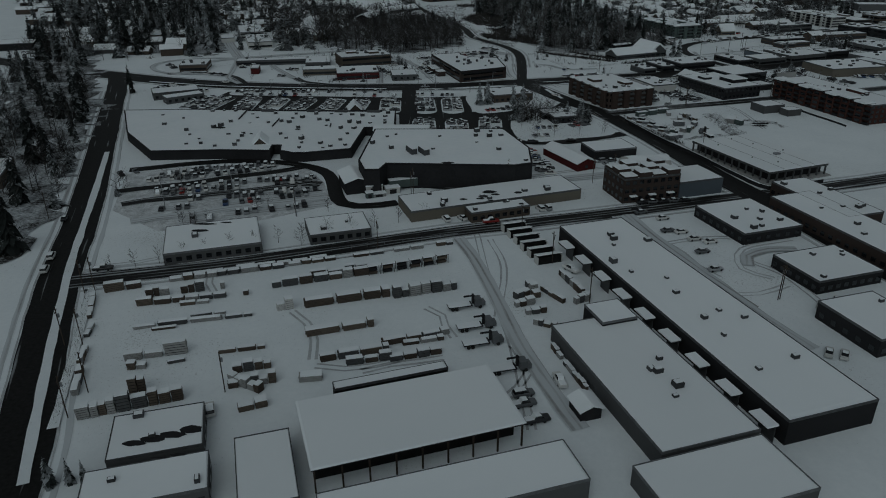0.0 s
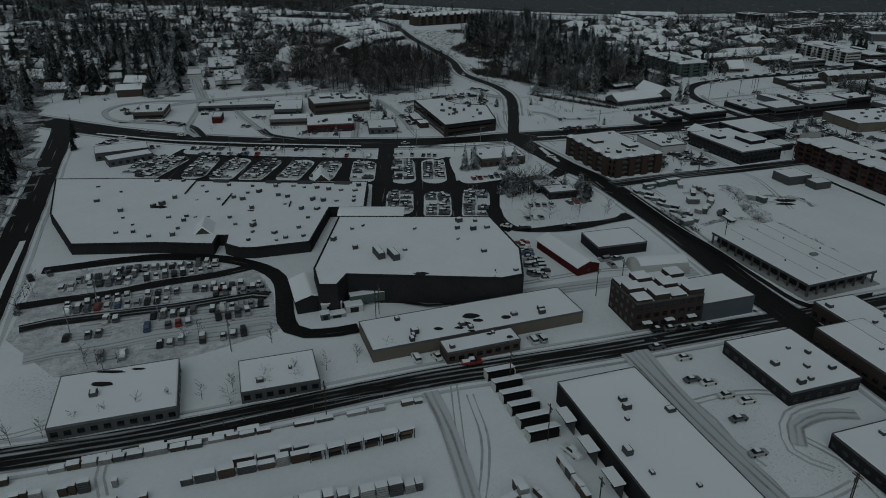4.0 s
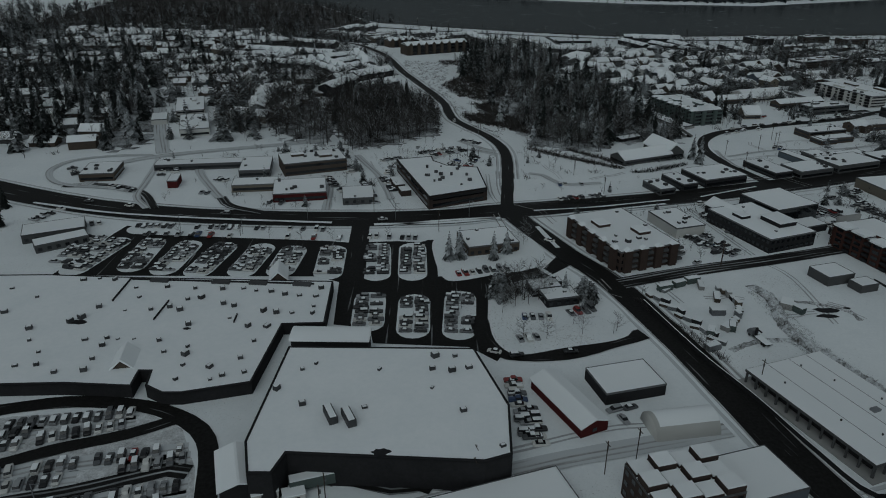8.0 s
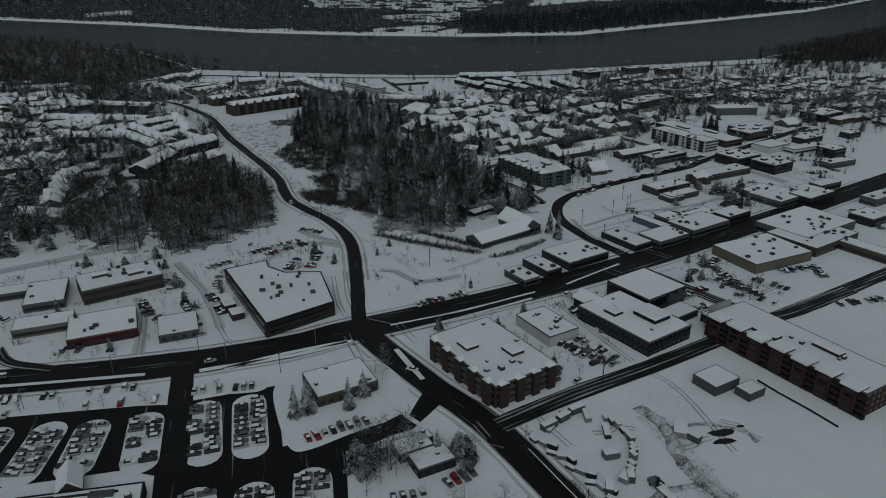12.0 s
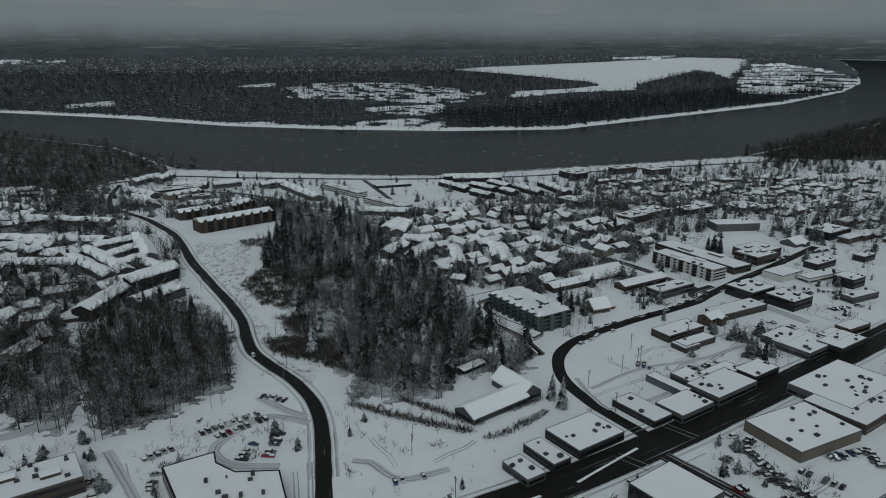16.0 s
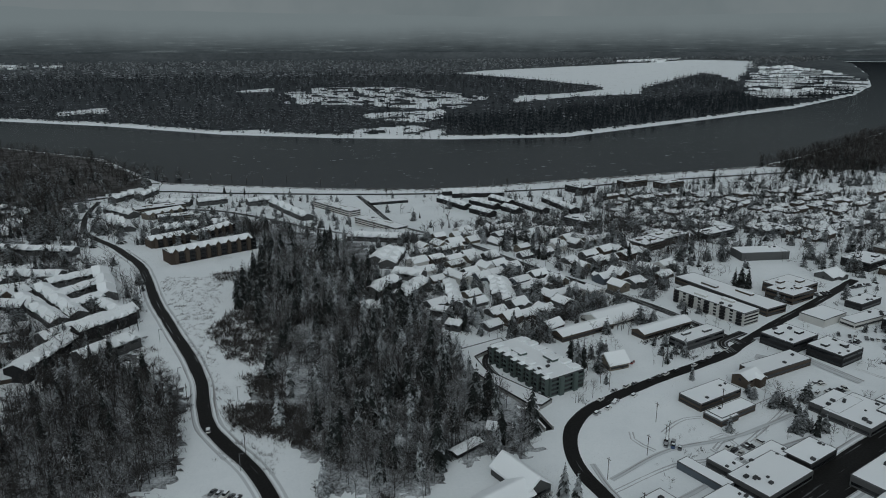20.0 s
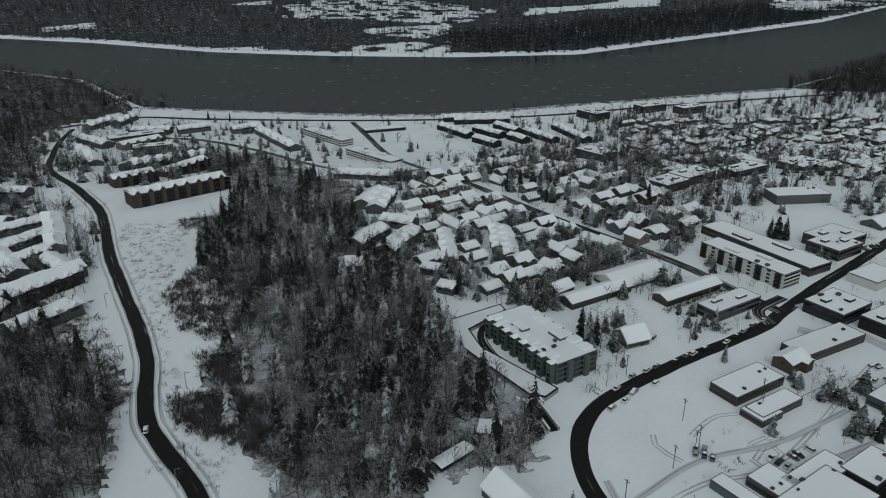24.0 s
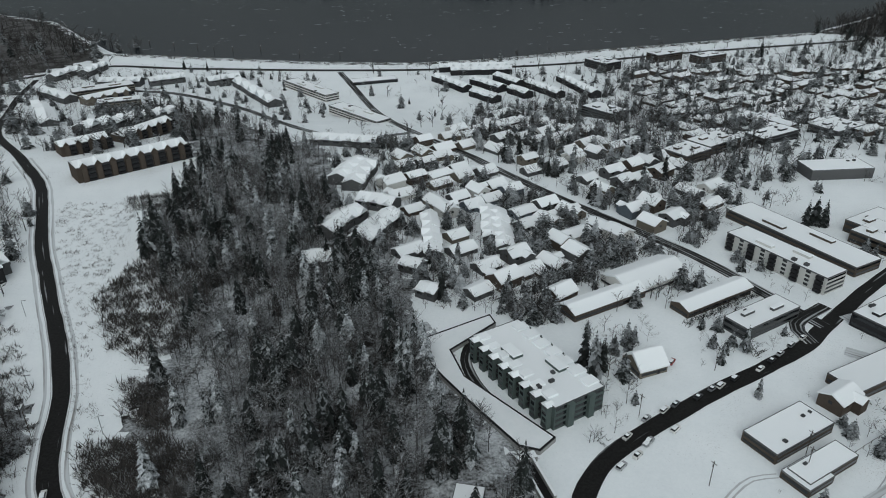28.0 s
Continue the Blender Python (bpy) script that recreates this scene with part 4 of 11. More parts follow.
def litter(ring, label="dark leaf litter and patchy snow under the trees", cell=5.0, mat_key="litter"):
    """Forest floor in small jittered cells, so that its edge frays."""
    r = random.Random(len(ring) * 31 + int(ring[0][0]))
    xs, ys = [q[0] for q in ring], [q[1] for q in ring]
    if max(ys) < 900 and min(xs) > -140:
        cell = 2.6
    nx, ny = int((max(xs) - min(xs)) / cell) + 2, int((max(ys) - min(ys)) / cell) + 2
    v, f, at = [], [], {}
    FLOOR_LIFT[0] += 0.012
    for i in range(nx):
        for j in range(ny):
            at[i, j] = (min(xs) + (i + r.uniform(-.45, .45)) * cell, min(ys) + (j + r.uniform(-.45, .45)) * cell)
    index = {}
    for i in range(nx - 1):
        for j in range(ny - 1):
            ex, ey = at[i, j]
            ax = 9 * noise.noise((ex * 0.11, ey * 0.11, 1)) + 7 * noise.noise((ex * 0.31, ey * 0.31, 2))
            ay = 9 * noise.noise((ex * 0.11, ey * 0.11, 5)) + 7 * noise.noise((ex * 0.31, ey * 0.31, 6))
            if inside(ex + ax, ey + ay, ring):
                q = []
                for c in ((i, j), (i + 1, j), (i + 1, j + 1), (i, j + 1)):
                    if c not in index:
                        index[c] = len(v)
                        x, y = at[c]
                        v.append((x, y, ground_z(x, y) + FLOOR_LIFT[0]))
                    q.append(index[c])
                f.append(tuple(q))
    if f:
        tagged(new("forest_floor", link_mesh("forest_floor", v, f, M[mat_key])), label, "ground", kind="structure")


TREE_MESH = {}


def tree(x, y, h, kind="bare", seed=0, label="", wide=1.0):
    """A tree of its own: trunk and crown."""
    pool, mat_key, text = {"bare": (BARES, "twig", "bare deciduous tree dusted with snow"), "round": (ROUNDS, "twig_frosted", "bare round-crowned tree in the snow"),
                           "conifer": (CONIFERS, "conifer", "dark green conifer with snow on its boughs"), "frosted": (CONIFERS, "conifer_frosted", "conifer heavy with snow"),
                           "bush": (BUSHES, "brush", "low bare bush in the snow")}[kind]
    k = seed % len(pool)
    key = (kind, k)
    if key not in TREE_MESH:
        v, f = pool[k]
        cut = {"conifer": 4, "frosted": 4, "bare": 2, "round": 2, "bush": 0}[kind]
        TREE_MESH[key] = (big_mesh("trunk", v[: 3 * cut], f[:cut], M["bark"]) if cut else None, big_mesh("crown", v[3 * cut:], f[cut:] - 3 * cut, M[mat_key]))
    t = base("bush" if kind == "bush" else "tree", x, y, (seed * 77) % 360, label or text, "bush" if kind == "bush" else "tree")
    for nm, me in zip(("trunk", "crown"), TREE_MESH[key]):
        if me:
            ob = part(nm, me, t)
            ob.scale = (h * wide, h * wide, h)
            ob.location.z = -0.2
    return t


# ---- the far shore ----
# farther_wood and hill are paler: distance haze put into the base colour
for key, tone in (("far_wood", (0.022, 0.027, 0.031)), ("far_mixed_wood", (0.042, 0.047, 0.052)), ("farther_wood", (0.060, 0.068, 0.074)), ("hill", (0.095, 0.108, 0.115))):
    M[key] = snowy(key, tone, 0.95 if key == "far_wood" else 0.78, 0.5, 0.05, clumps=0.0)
far_y = lambda x: on_line(FAR_BANK, x)
FIELD = [(1377, 5139), (1776, 5615), (2729, 6283), (3972, 7208), (5300, 8300), (5500, 7500), (3466, 4837), (2489, 3621), (2914, 4376), (2954, 4637), (1782, 3310), (1552, 2925),
         (1418, 2886), (1202, 2838), (904, 2651), (1042, 2970), (1296, 3052), (1546, 3231), (1635, 3483), (1532, 4414)]
MARSH = [(162, 3492), (327, 3716), (699, 3683), (826, 3268), (903, 2905), (766, 2607), (606, 2421), (392, 2692), (134, 2825)]
LOW_FIELD = [(347, 2383), (459, 2434), (606, 2421), (548, 2196), (457, 2108), (342, 2244)]
SHORE_GAP = [(222, 1884), (294, 2022), (509, 2067), (450, 1800)]
FARMS = [(4162, 5570), (4683, 5937), (3890, 4452), (3094, 3380), (2501, 2824), (2111, 2574), (1879, 2567), (1910, 2777), (2666, 3766)]
CLEARINGS = ([(-541, 2685), (-421, 2830), (-384, 2609), (-513, 2564)], [(-30, 3574), (121, 3760), (114, 3502), (-16, 3452)], [(-24, 2059), (76, 2060), (75, 2011)])


def far_keep(x, y, bare=False):
    edge = y - far_y(x)
    if edge < 24 or inside(x, y, FIELD) or any(inside(x, y, c) for c in CLEARINGS):
        return False
    if inside(x, y, LOW_FIELD):
        return noise.noise((x * 0.02, y * 0.014, 4.0)) > 0.3
    if inside(x, y, SHORE_GAP):
        return noise.noise((x * 0.018, y * 0.012, 3.0)) > 0.12 and edge > 45
    if inside(x, y, MARSH):
        return noise.noise((x * 0.021, y * 0.009, 7.0)) > (0.1 if bare else 0.05)
    if inside(x, y, FARMS):
        return noise.noise((x * 0.006 + y * 0.004, y * 0.004, 9.0)) > 0.12
    return True


floor_v, floor_f, hazed_f, floor_at = [], [], [], {}
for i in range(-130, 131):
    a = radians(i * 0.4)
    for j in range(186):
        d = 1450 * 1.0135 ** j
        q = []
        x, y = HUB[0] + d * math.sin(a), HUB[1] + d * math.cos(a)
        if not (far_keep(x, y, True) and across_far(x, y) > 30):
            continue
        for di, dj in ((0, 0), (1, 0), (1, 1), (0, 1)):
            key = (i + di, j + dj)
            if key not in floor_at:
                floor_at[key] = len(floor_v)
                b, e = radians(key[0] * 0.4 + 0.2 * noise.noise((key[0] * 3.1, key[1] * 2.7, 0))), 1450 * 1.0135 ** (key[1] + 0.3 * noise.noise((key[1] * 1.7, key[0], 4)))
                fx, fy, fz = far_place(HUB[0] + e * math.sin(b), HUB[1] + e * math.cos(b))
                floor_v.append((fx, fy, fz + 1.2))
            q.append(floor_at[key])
        (floor_f if j < 92 else hazed_f).append(tuple(reversed(q)))
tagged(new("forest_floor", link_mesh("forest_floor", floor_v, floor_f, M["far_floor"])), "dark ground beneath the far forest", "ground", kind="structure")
# haze over the distant forest is painted into this floor tone
M["far_haze"] = speckled("haze_toned_floor", (0.035, 0.041, 0.045), (0.13, 0.142, 0.15), 0.003, 0.03, 0.95, vary=0.0)
tagged(new("forest_floor", link_mesh("forest_floor", floor_v, hazed_f, M["far_haze"])), "ground beneath the distant forest, haze painted into its colour", "ground", kind="structure")
wood("shore_wood", "dark conifer wood on the far bank", "forest", scatter([(500, 1790), (800, 1770), (1500, 2150), (2500, 2800), (2500, 3100), (1700, 2700), (800, 2250), (500, 2150)], 2300, 51, far_keep, 9.0),
     FAR_CONES, 18, 36, 52, "far_wood", 1.1, True)
wood("shore_wood", "grey-brown mixed wood on the far bank", "forest", scatter([(-900, 2300), (-300, 2050), (200, 1890), (520, 1800), (500, 2400), (-200, 2650), (-1100, 3100)], 2300, 50, far_keep, 9.0),
     FAR_CONES, 12, 27, 49, "far_mixed_wood", 1.3, True)
wood("island_wood", "wide dark forest beyond the river", "forest", scatter([(-2400, 2900), (-700, 2500), (900, 2050), (2600, 3000), (3350, 4000), (3300, 5600), (1500, 5600), (-2600, 5600)], 4600, 53, far_keep),
     FAR_CONES, 16, 32, 54, "far_wood", 1.8, True)
wood("island_wood", "frosted forest beyond the river", "forest", scatter([(-2400, 2900), (-700, 2500), (900, 2050), (2600, 3000), (3350, 4000), (3300, 5600), (1500, 5600), (-2600, 5600)], 4600, 63, far_keep),
     FAR_CONES, 14, 30, 64, "far_mixed_wood", 1.8, True)
wood("marsh_trees", "sparse small trees on the snowy marsh", "trees", scatter(MARSH, 1500, 57), FAR_CONES, 5, 14, 58, "far_wood", 1.3, True)
wood("shore_gap_trees", "sparse trees along the snowy far shore", "trees", scatter(SHORE_GAP, 60, 67), FAR_CONES, 6, 16, 68, "far_wood", 1.2, True)
wood("shore_gap_trees", "scattered trees round a snowy clearing", "trees", scatter(LOW_FIELD, 60, 69), FAR_CONES, 8, 18, 70, "far_wood", 1.2, True)
wood("field_trees", "sparse trees along farm lanes", "trees", scatter(FARMS, 700, 59, lambda x, y: noise.noise((x * 0.004, y * 0.004, 2.0)) > -0.1), FAR_CONES, 8, 20, 60, "far_mixed_wood", 1.6, True)
wood("distant_wood", "distant forest, haze painted into its tone", "forest", scatter([(-6000, 5000), (3300, 4800), (8500, 9300), (6000, 9300), (-6500, 8600)], 3300, 55, far_keep), FAR_CONES, 24, 42, 56, "farther_wood", 4.0, True)
far_homes = []
for k, (x, y) in enumerate(scatter(FARMS, 46, 91) + scatter([(3877, 7700), (5300, 8600), (4316, 7400)], 40, 92) + scatter([(-2600, 8500), (-1500, 7600), (-1900, 7000), (-3300, 8000)], 50, 93)):
    fx, fy, fz = far_place(x, y)
    far_homes.append((fx, fy, fz, 20 + 14 * (k % 3), 12.0))
vs, fs = [], []
for fx, fy, fz, w, d in far_homes:
    n = len(vs)
    vs += [(fx + sx * w / 2, fy + sy * d / 2, fz + z) for z in (-2, 5) for sx, sy in ((-1, -1), (1, -1), (1, 1), (-1, 1))] + [(fx - w / 2, fy, fz + 9), (fx + w / 2, fy, fz + 9)]
    fs += [tuple(n + q for q in g) for g in ((0, 1, 5, 4), (1, 2, 6, 5), (2, 3, 7, 6), (3, 0, 4, 7), (4, 5, 9, 8), (6, 7, 8, 9), (5, 6, 9), (7, 4, 8))]
tagged(new("distant_farms", link_mesh("distant_farms", vs, fs, M["roof_snow"])), "tiny snowed-in farm buildings far beyond the river", "buildings", kind="stuff")
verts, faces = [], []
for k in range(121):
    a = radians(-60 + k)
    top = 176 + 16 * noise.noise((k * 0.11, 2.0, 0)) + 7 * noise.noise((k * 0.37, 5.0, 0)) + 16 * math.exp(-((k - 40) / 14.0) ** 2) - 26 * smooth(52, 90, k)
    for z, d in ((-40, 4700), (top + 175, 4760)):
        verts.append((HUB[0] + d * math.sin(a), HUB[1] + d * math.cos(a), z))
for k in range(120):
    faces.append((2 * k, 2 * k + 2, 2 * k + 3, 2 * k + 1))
# glowing sheet behind the hills, standing in for the visible overcast sky
cloud, cn, cl, cb = material("low_cloud", 1.0)
haze_noise = noise_node(cn, cl, 0.0012, 5.0)
haze_tone = ramp(cn, cl, haze_noise.outputs["Fac"], [(0.3, (0.78, 0.86, 0.88)), (0.7, (1.0, 1.05, 1.06))])
glow = cn.new("ShaderNodeEmission")
glow.inputs["Strength"].default_value = 0.33
cl.new(haze_tone.outputs["Color"], glow.inputs["Color"])
cl.new(glow.outputs["Emission"], cn["Material Output"].inputs["Surface"])
cverts = []
for k in range(61):
    a = radians(-60 + 2 * k)
    for z, d in ((60, 4860), (700, 4860)):
        cverts.append((HUB[0] + d * math.sin(a), HUB[1] + d * math.cos(a), z))
tagged(new("backdrop_cloud", link_mesh("low_cloud", cverts, [(2 * k, 2 * k + 2, 2 * k + 3, 2 * k + 1) for k in range(60)], cloud)), "pale grey bank of low cloud", "cloud", kind="structure")
# the hills glow, and mist is painted into their colour, paler with height
mist, mn, ml, mb = material("painted_mist_hills", 1.0)
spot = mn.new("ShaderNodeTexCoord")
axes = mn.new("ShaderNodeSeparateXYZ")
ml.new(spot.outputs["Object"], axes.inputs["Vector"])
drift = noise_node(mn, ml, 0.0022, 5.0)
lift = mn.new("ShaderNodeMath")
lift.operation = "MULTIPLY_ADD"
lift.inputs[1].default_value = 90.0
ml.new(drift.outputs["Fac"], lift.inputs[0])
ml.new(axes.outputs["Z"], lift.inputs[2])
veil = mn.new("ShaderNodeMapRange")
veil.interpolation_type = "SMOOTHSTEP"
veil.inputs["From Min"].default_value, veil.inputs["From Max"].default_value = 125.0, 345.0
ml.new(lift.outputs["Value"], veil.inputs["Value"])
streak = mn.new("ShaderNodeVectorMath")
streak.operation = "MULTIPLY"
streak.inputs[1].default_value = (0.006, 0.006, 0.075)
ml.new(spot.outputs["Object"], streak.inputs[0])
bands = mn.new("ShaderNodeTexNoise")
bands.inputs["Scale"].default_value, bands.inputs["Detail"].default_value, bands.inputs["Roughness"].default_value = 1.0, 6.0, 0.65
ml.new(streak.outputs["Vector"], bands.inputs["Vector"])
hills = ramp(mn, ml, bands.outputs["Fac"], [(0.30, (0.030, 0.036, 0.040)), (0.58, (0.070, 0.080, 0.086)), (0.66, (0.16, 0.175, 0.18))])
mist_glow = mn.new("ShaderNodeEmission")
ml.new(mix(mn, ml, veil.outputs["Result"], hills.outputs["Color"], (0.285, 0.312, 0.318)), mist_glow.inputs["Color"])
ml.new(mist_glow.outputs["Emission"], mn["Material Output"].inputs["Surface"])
tagged(new("backdrop", link_mesh("backdrop", verts, faces, mist)), "glowing backdrop of low wooded hills with painted mist", "hills", kind="structure")
r = random.Random(77)
verts, faces = [], []
while len(faces) < 260:
    a, d = radians(r.uniform(-34, 40)), r.uniform(950, 1750)
    x, y = HUB[0] + d * math.sin(a), HUB[1] + d * math.cos(a)
    if flat_z(x, y) > WATER_Z - 2.5 or noise.noise((x * 0.006, y * 0.012, 0)) < -0.05:
        continue
    l, w, n = r.uniform(0.6, 3.6) ** 1.6, r.uniform(0.5, 1.7), len(verts)
    for k in range(7):
        b = 2 * math.pi * k / 7
        verts.append((x + l * math.cos(b) * r.uniform(0.6, 1.1), y + w * math.sin(b) * r.uniform(0.6, 1.1), WATER_Z + 0.08))
    faces.append(tuple(range(n, n + 7)))
tagged(new("ice_floes", link_mesh("ice_floes", verts, faces, M["ice"])), "thin grey ice floes drifting on the river", "ice", kind="stuff")


# ---- woods on the near side ----
RING = [(32, 805), (70, 866), (120, 831), (132, 788), (122, 734), (138, 703), (156, 654), (157, 617), (169, 581), (170, 560), (158, 532), (91, 548), (74, 552), (68, 579), (75, 622), (63, 677), (38, 735)]
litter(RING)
wood("conifer_wood", "wood in the ravine, tall conifers", "forest", scatter(RING, 84, 101, shady), CONIFERS, 16, 28, 102, "conifer")
wood("frosted_wood", "wood in the ravine, snow-laden conifers", "forest", scatter(RING, 60, 103, rimed), CONIFERS, 13.600000000000001, 24.3, 104, "conifer_frosted")
wood("bare_wood", "wood in the ravine, bare grey-brown trees", "forest", scatter(RING, 480, 105, shady), BARES, 9, 15, 106, "twig")
wood("bare_wood", "wood in the ravine, bare frosted trees", "forest", scatter(RING, 900, 107, rimed), BARES + ROUNDS[:1], 9, 15, 108, "twig_frosted")
RING = [(6, 1136), (75, 1003), (126, 902), (138, 860), (130, 789), (97, 797), (63, 835), (35, 936)]
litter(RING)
wood("conifer_wood", "upper end of the ravine wood, tall conifers", "forest", scatter(RING, 40, 111, shady), CONIFERS, 12, 20, 112, "conifer")
wood("frosted_wood", "upper end of the ravine wood, snow-laden conifers", "forest", scatter(RING, 12, 113, clear), CONIFERS, 9.600000000000001, 18.0, 114, "conifer_frosted")
wood("bare_wood", "upper end of the ravine wood, bare grey-brown trees", "forest", scatter(RING, 170, 115, shady), BARES, 8, 14, 116, "twig")
wood("bare_wood", "upper end of the ravine wood, bare frosted trees", "forest", scatter(RING, 250, 117, rimed), BARES + ROUNDS[:1], 8, 14, 118, "twig_frosted")
RING = [(79, 651), (121, 640), (130, 597), (123, 547), (111, 517), (69, 528), (81, 577)]
litter(RING)
wood("conifer_wood", "wood at the foot of the ravine, tall conifers", "forest", scatter(RING, 11, 121, clear), CONIFERS, 14, 25, 122, "conifer")
wood("frosted_wood", "wood at the foot of the ravine, snow-laden conifers", "forest", scatter(RING, 4, 123, clear), CONIFERS, 11.200000000000001, 22.5, 124, "conifer_frosted")
wood("bare_wood", "wood at the foot of the ravine, bare grey-brown trees", "forest", scatter(RING, 67, 125, clear), BARES, 9, 14, 126, "twig")
wood("bare_wood", "wood at the foot of the ravine, bare frosted trees", "forest", scatter(RING, 172, 127, clear), BARES + ROUNDS[:1], 9, 14, 128, "twig_frosted")
RING = [(97, 764), (163, 765), (153, 657), (162, 587), (160, 560), (121, 538), (108, 513), (83, 527), (64, 560), (55, 588), (44, 618), (66, 723)]
litter(RING)
wood("conifer_wood", "southern end of the ravine wood, tall conifers", "forest", scatter(RING, 21, 126, clear), CONIFERS, 14, 25, 127, "conifer")
wood("frosted_wood", "southern end of the ravine wood, snow-laden conifers", "forest", scatter(RING, 9, 128, clear), CONIFERS, 11.200000000000001, 22.5, 129, "conifer_frosted")
wood("bare_wood", "southern end of the ravine wood, bare grey-brown trees", "forest", scatter(RING, 130, 130, shady), BARES, 9, 14, 131, "twig")
wood("bare_wood", "southern end of the ravine wood, bare frosted trees", "forest", scatter(RING, 190, 132, rimed), BARES + ROUNDS[:1], 9, 14, 133, "twig_frosted")
wood("brush", "thicket of bare brush beside the road", "brush", scatter([(20, 709), (37, 749), (63, 735), (72, 696), (63, 658), (46, 654), (33, 666)], 700, 131), BUSHES, 1.5, 4, 132, "brush", 1.6)
wood("brush", "bare brush on the slope", "brush", scatter([(32, 609), (56, 610), (70, 596), (74, 558), (53, 578), (37, 590)], 450, 133), BUSHES, 1.5, 4, 134, "brush", 1.6)
wood("brush", "bare brush by the path", "brush", scatter([(40, 643), (58, 642), (63, 611), (50, 611)], 140, 135), BUSHES, 1.5, 4, 136, "brush", 1.6)
wood("brush", "dark hedge of brush below the apartments", "brush", scatter([(18, 827), (40, 826), (46, 806), (22, 803)], 90, 137), BUSHES, 2, 3.5, 138, "brush", 1.6)
wood("brush", "weeds poking through the snow", "brush", scatter([(-23, 828), (27, 815), (20, 709), (32, 641), (30, 613), (17, 670), (-5, 753)], 520, 139), BUSHES, 0.6, 1.8, 140, "brush", 1.6)
wood("brush", "weeds poking through the snow", "brush", scatter([(30, 639), (60, 568), (53, 546), (30, 564), (37, 588)], 160, 141), BUSHES, 0.6, 1.8, 142, "brush", 1.6)
RING = [(-68, 640), (-46, 674), (-16, 658), (10, 635), (17, 557), (-12, 532), (-38, 518), (-59, 587)]
litter(RING)
wood("conifer_wood", "bare wood beside the road, tall conifers", "forest", scatter(RING, 18, 151, clear), CONIFERS, 14, 22, 152, "conifer")
wood("frosted_wood", "bare wood beside the road, snow-laden conifers", "forest", scatter(RING, 7, 153, clear), CONIFERS, 11.200000000000001, 19.8, 154, "conifer_frosted")
wood("bare_wood", "bare wood beside the road, bare grey-brown trees", "forest", scatter(RING, 465, 155, clear), BARES, 11, 17, 156, "twig")
wood("bare_wood", "bare wood beside the road, bare frosted trees", "forest", scatter(RING, 155, 157, clear), BARES + ROUNDS[:1], 11, 17, 158, "twig_frosted")
wood("brush", "scrub along the wood's edge", "brush", scatter([(-34, 699), (-7, 692), (16, 619), (18, 568), (-1, 623)], 220, 155), BUSHES, 1, 3, 156, "brush", 1.6)
RING = [(-109, 640), (-78, 651), (-53, 576), (-49, 525), (-77, 538), (-99, 575)]
litter(RING)
wood("conifer_wood", "open bare wood, tall conifers", "forest", scatter(RING, 2, 161, clear), CONIFERS, 12, 18, 162, "conifer")
wood("frosted_wood", "open bare wood, snow-laden conifers", "forest", scatter(RING, 1, 163, clear), CONIFERS, 9.600000000000001, 16.2, 164, "conifer_frosted")
wood("bare_wood", "open bare wood, bare grey-brown trees", "forest", scatter(RING, 112, 165, clear), BARES, 12, 20, 166, "twig")
wood("bare_wood", "open bare wood, bare frosted trees", "forest", scatter(RING, 37, 167, clear), BARES + ROUNDS[:1], 12, 20, 168, "twig_frosted")
RING = [(-167, 1194), (-228, 1339), (-272, 1351), (-353, 1306), (-253, 1059), (-160, 990), (-128, 1022)]
litter(RING)
wood("conifer_wood", "trees along the road bend, tall conifers", "forest", scatter(RING, 35, 191, clear), CONIFERS, 10, 18, 192, "conifer")
wood("frosted_wood", "trees along the road bend, snow-laden conifers", "forest", scatter(RING, 15, 193, clear), CONIFERS, 8.0, 16.2, 194, "conifer_frosted")
wood("bare_wood", "trees along the road bend, bare grey-brown trees", "forest", scatter(RING, 120, 195, clear), BARES, 8, 14, 196, "twig")
wood("bare_wood", "trees along the road bend, bare frosted trees", "forest", scatter(RING, 40, 197, clear), BARES + ROUNDS[:1], 8, 14, 198, "twig_frosted")
RING = [(-261, 404), (-294, 542), (-358, 712), (-315, 781), (-237, 781), (-171, 580), (-217, 541), (-255, 542), (-224, 415)]
litter(RING)
wood("conifer_wood", "tall conifers behind the road, tall conifers", "forest", scatter(RING, 75, 201, clear), CONIFERS, 16, 30, 202, "conifer")
wood("frosted_wood", "tall conifers behind the road, snow-laden conifers", "forest", scatter(RING, 20, 203, clear), CONIFERS, 12.8, 27.0, 204, "conifer_frosted")
wood("bare_wood", "tall conifers behind the road, bare grey-brown trees", "forest", scatter(RING, 60, 205, clear), BARES, 10, 18, 206, "twig")
wood("bare_wood", "tall conifers behind the road, bare frosted trees", "forest", scatter(RING, 20, 207, clear), BARES + ROUNDS[:1], 10, 18, 208, "twig_frosted")
RING = [(-316, 704), (-238, 730), (-159, 538), (-173, 514), (-224, 524)]
litter(RING)
wood("conifer_wood", "conifers beyond the shops, tall conifers", "forest", scatter(RING, 34, 211, clear), CONIFERS, 14, 26, 212, "conifer")
wood("frosted_wood", "conifers beyond the shops, snow-laden conifers", "forest", scatter(RING, 18, 213, clear), CONIFERS, 11.200000000000001, 23.400000000000002, 214, "conifer_frosted")
wood("bare_wood", "conifers beyond the shops, bare grey-brown trees", "forest", scatter(RING, 30, 215, clear), BARES, 10, 18, 216, "twig")
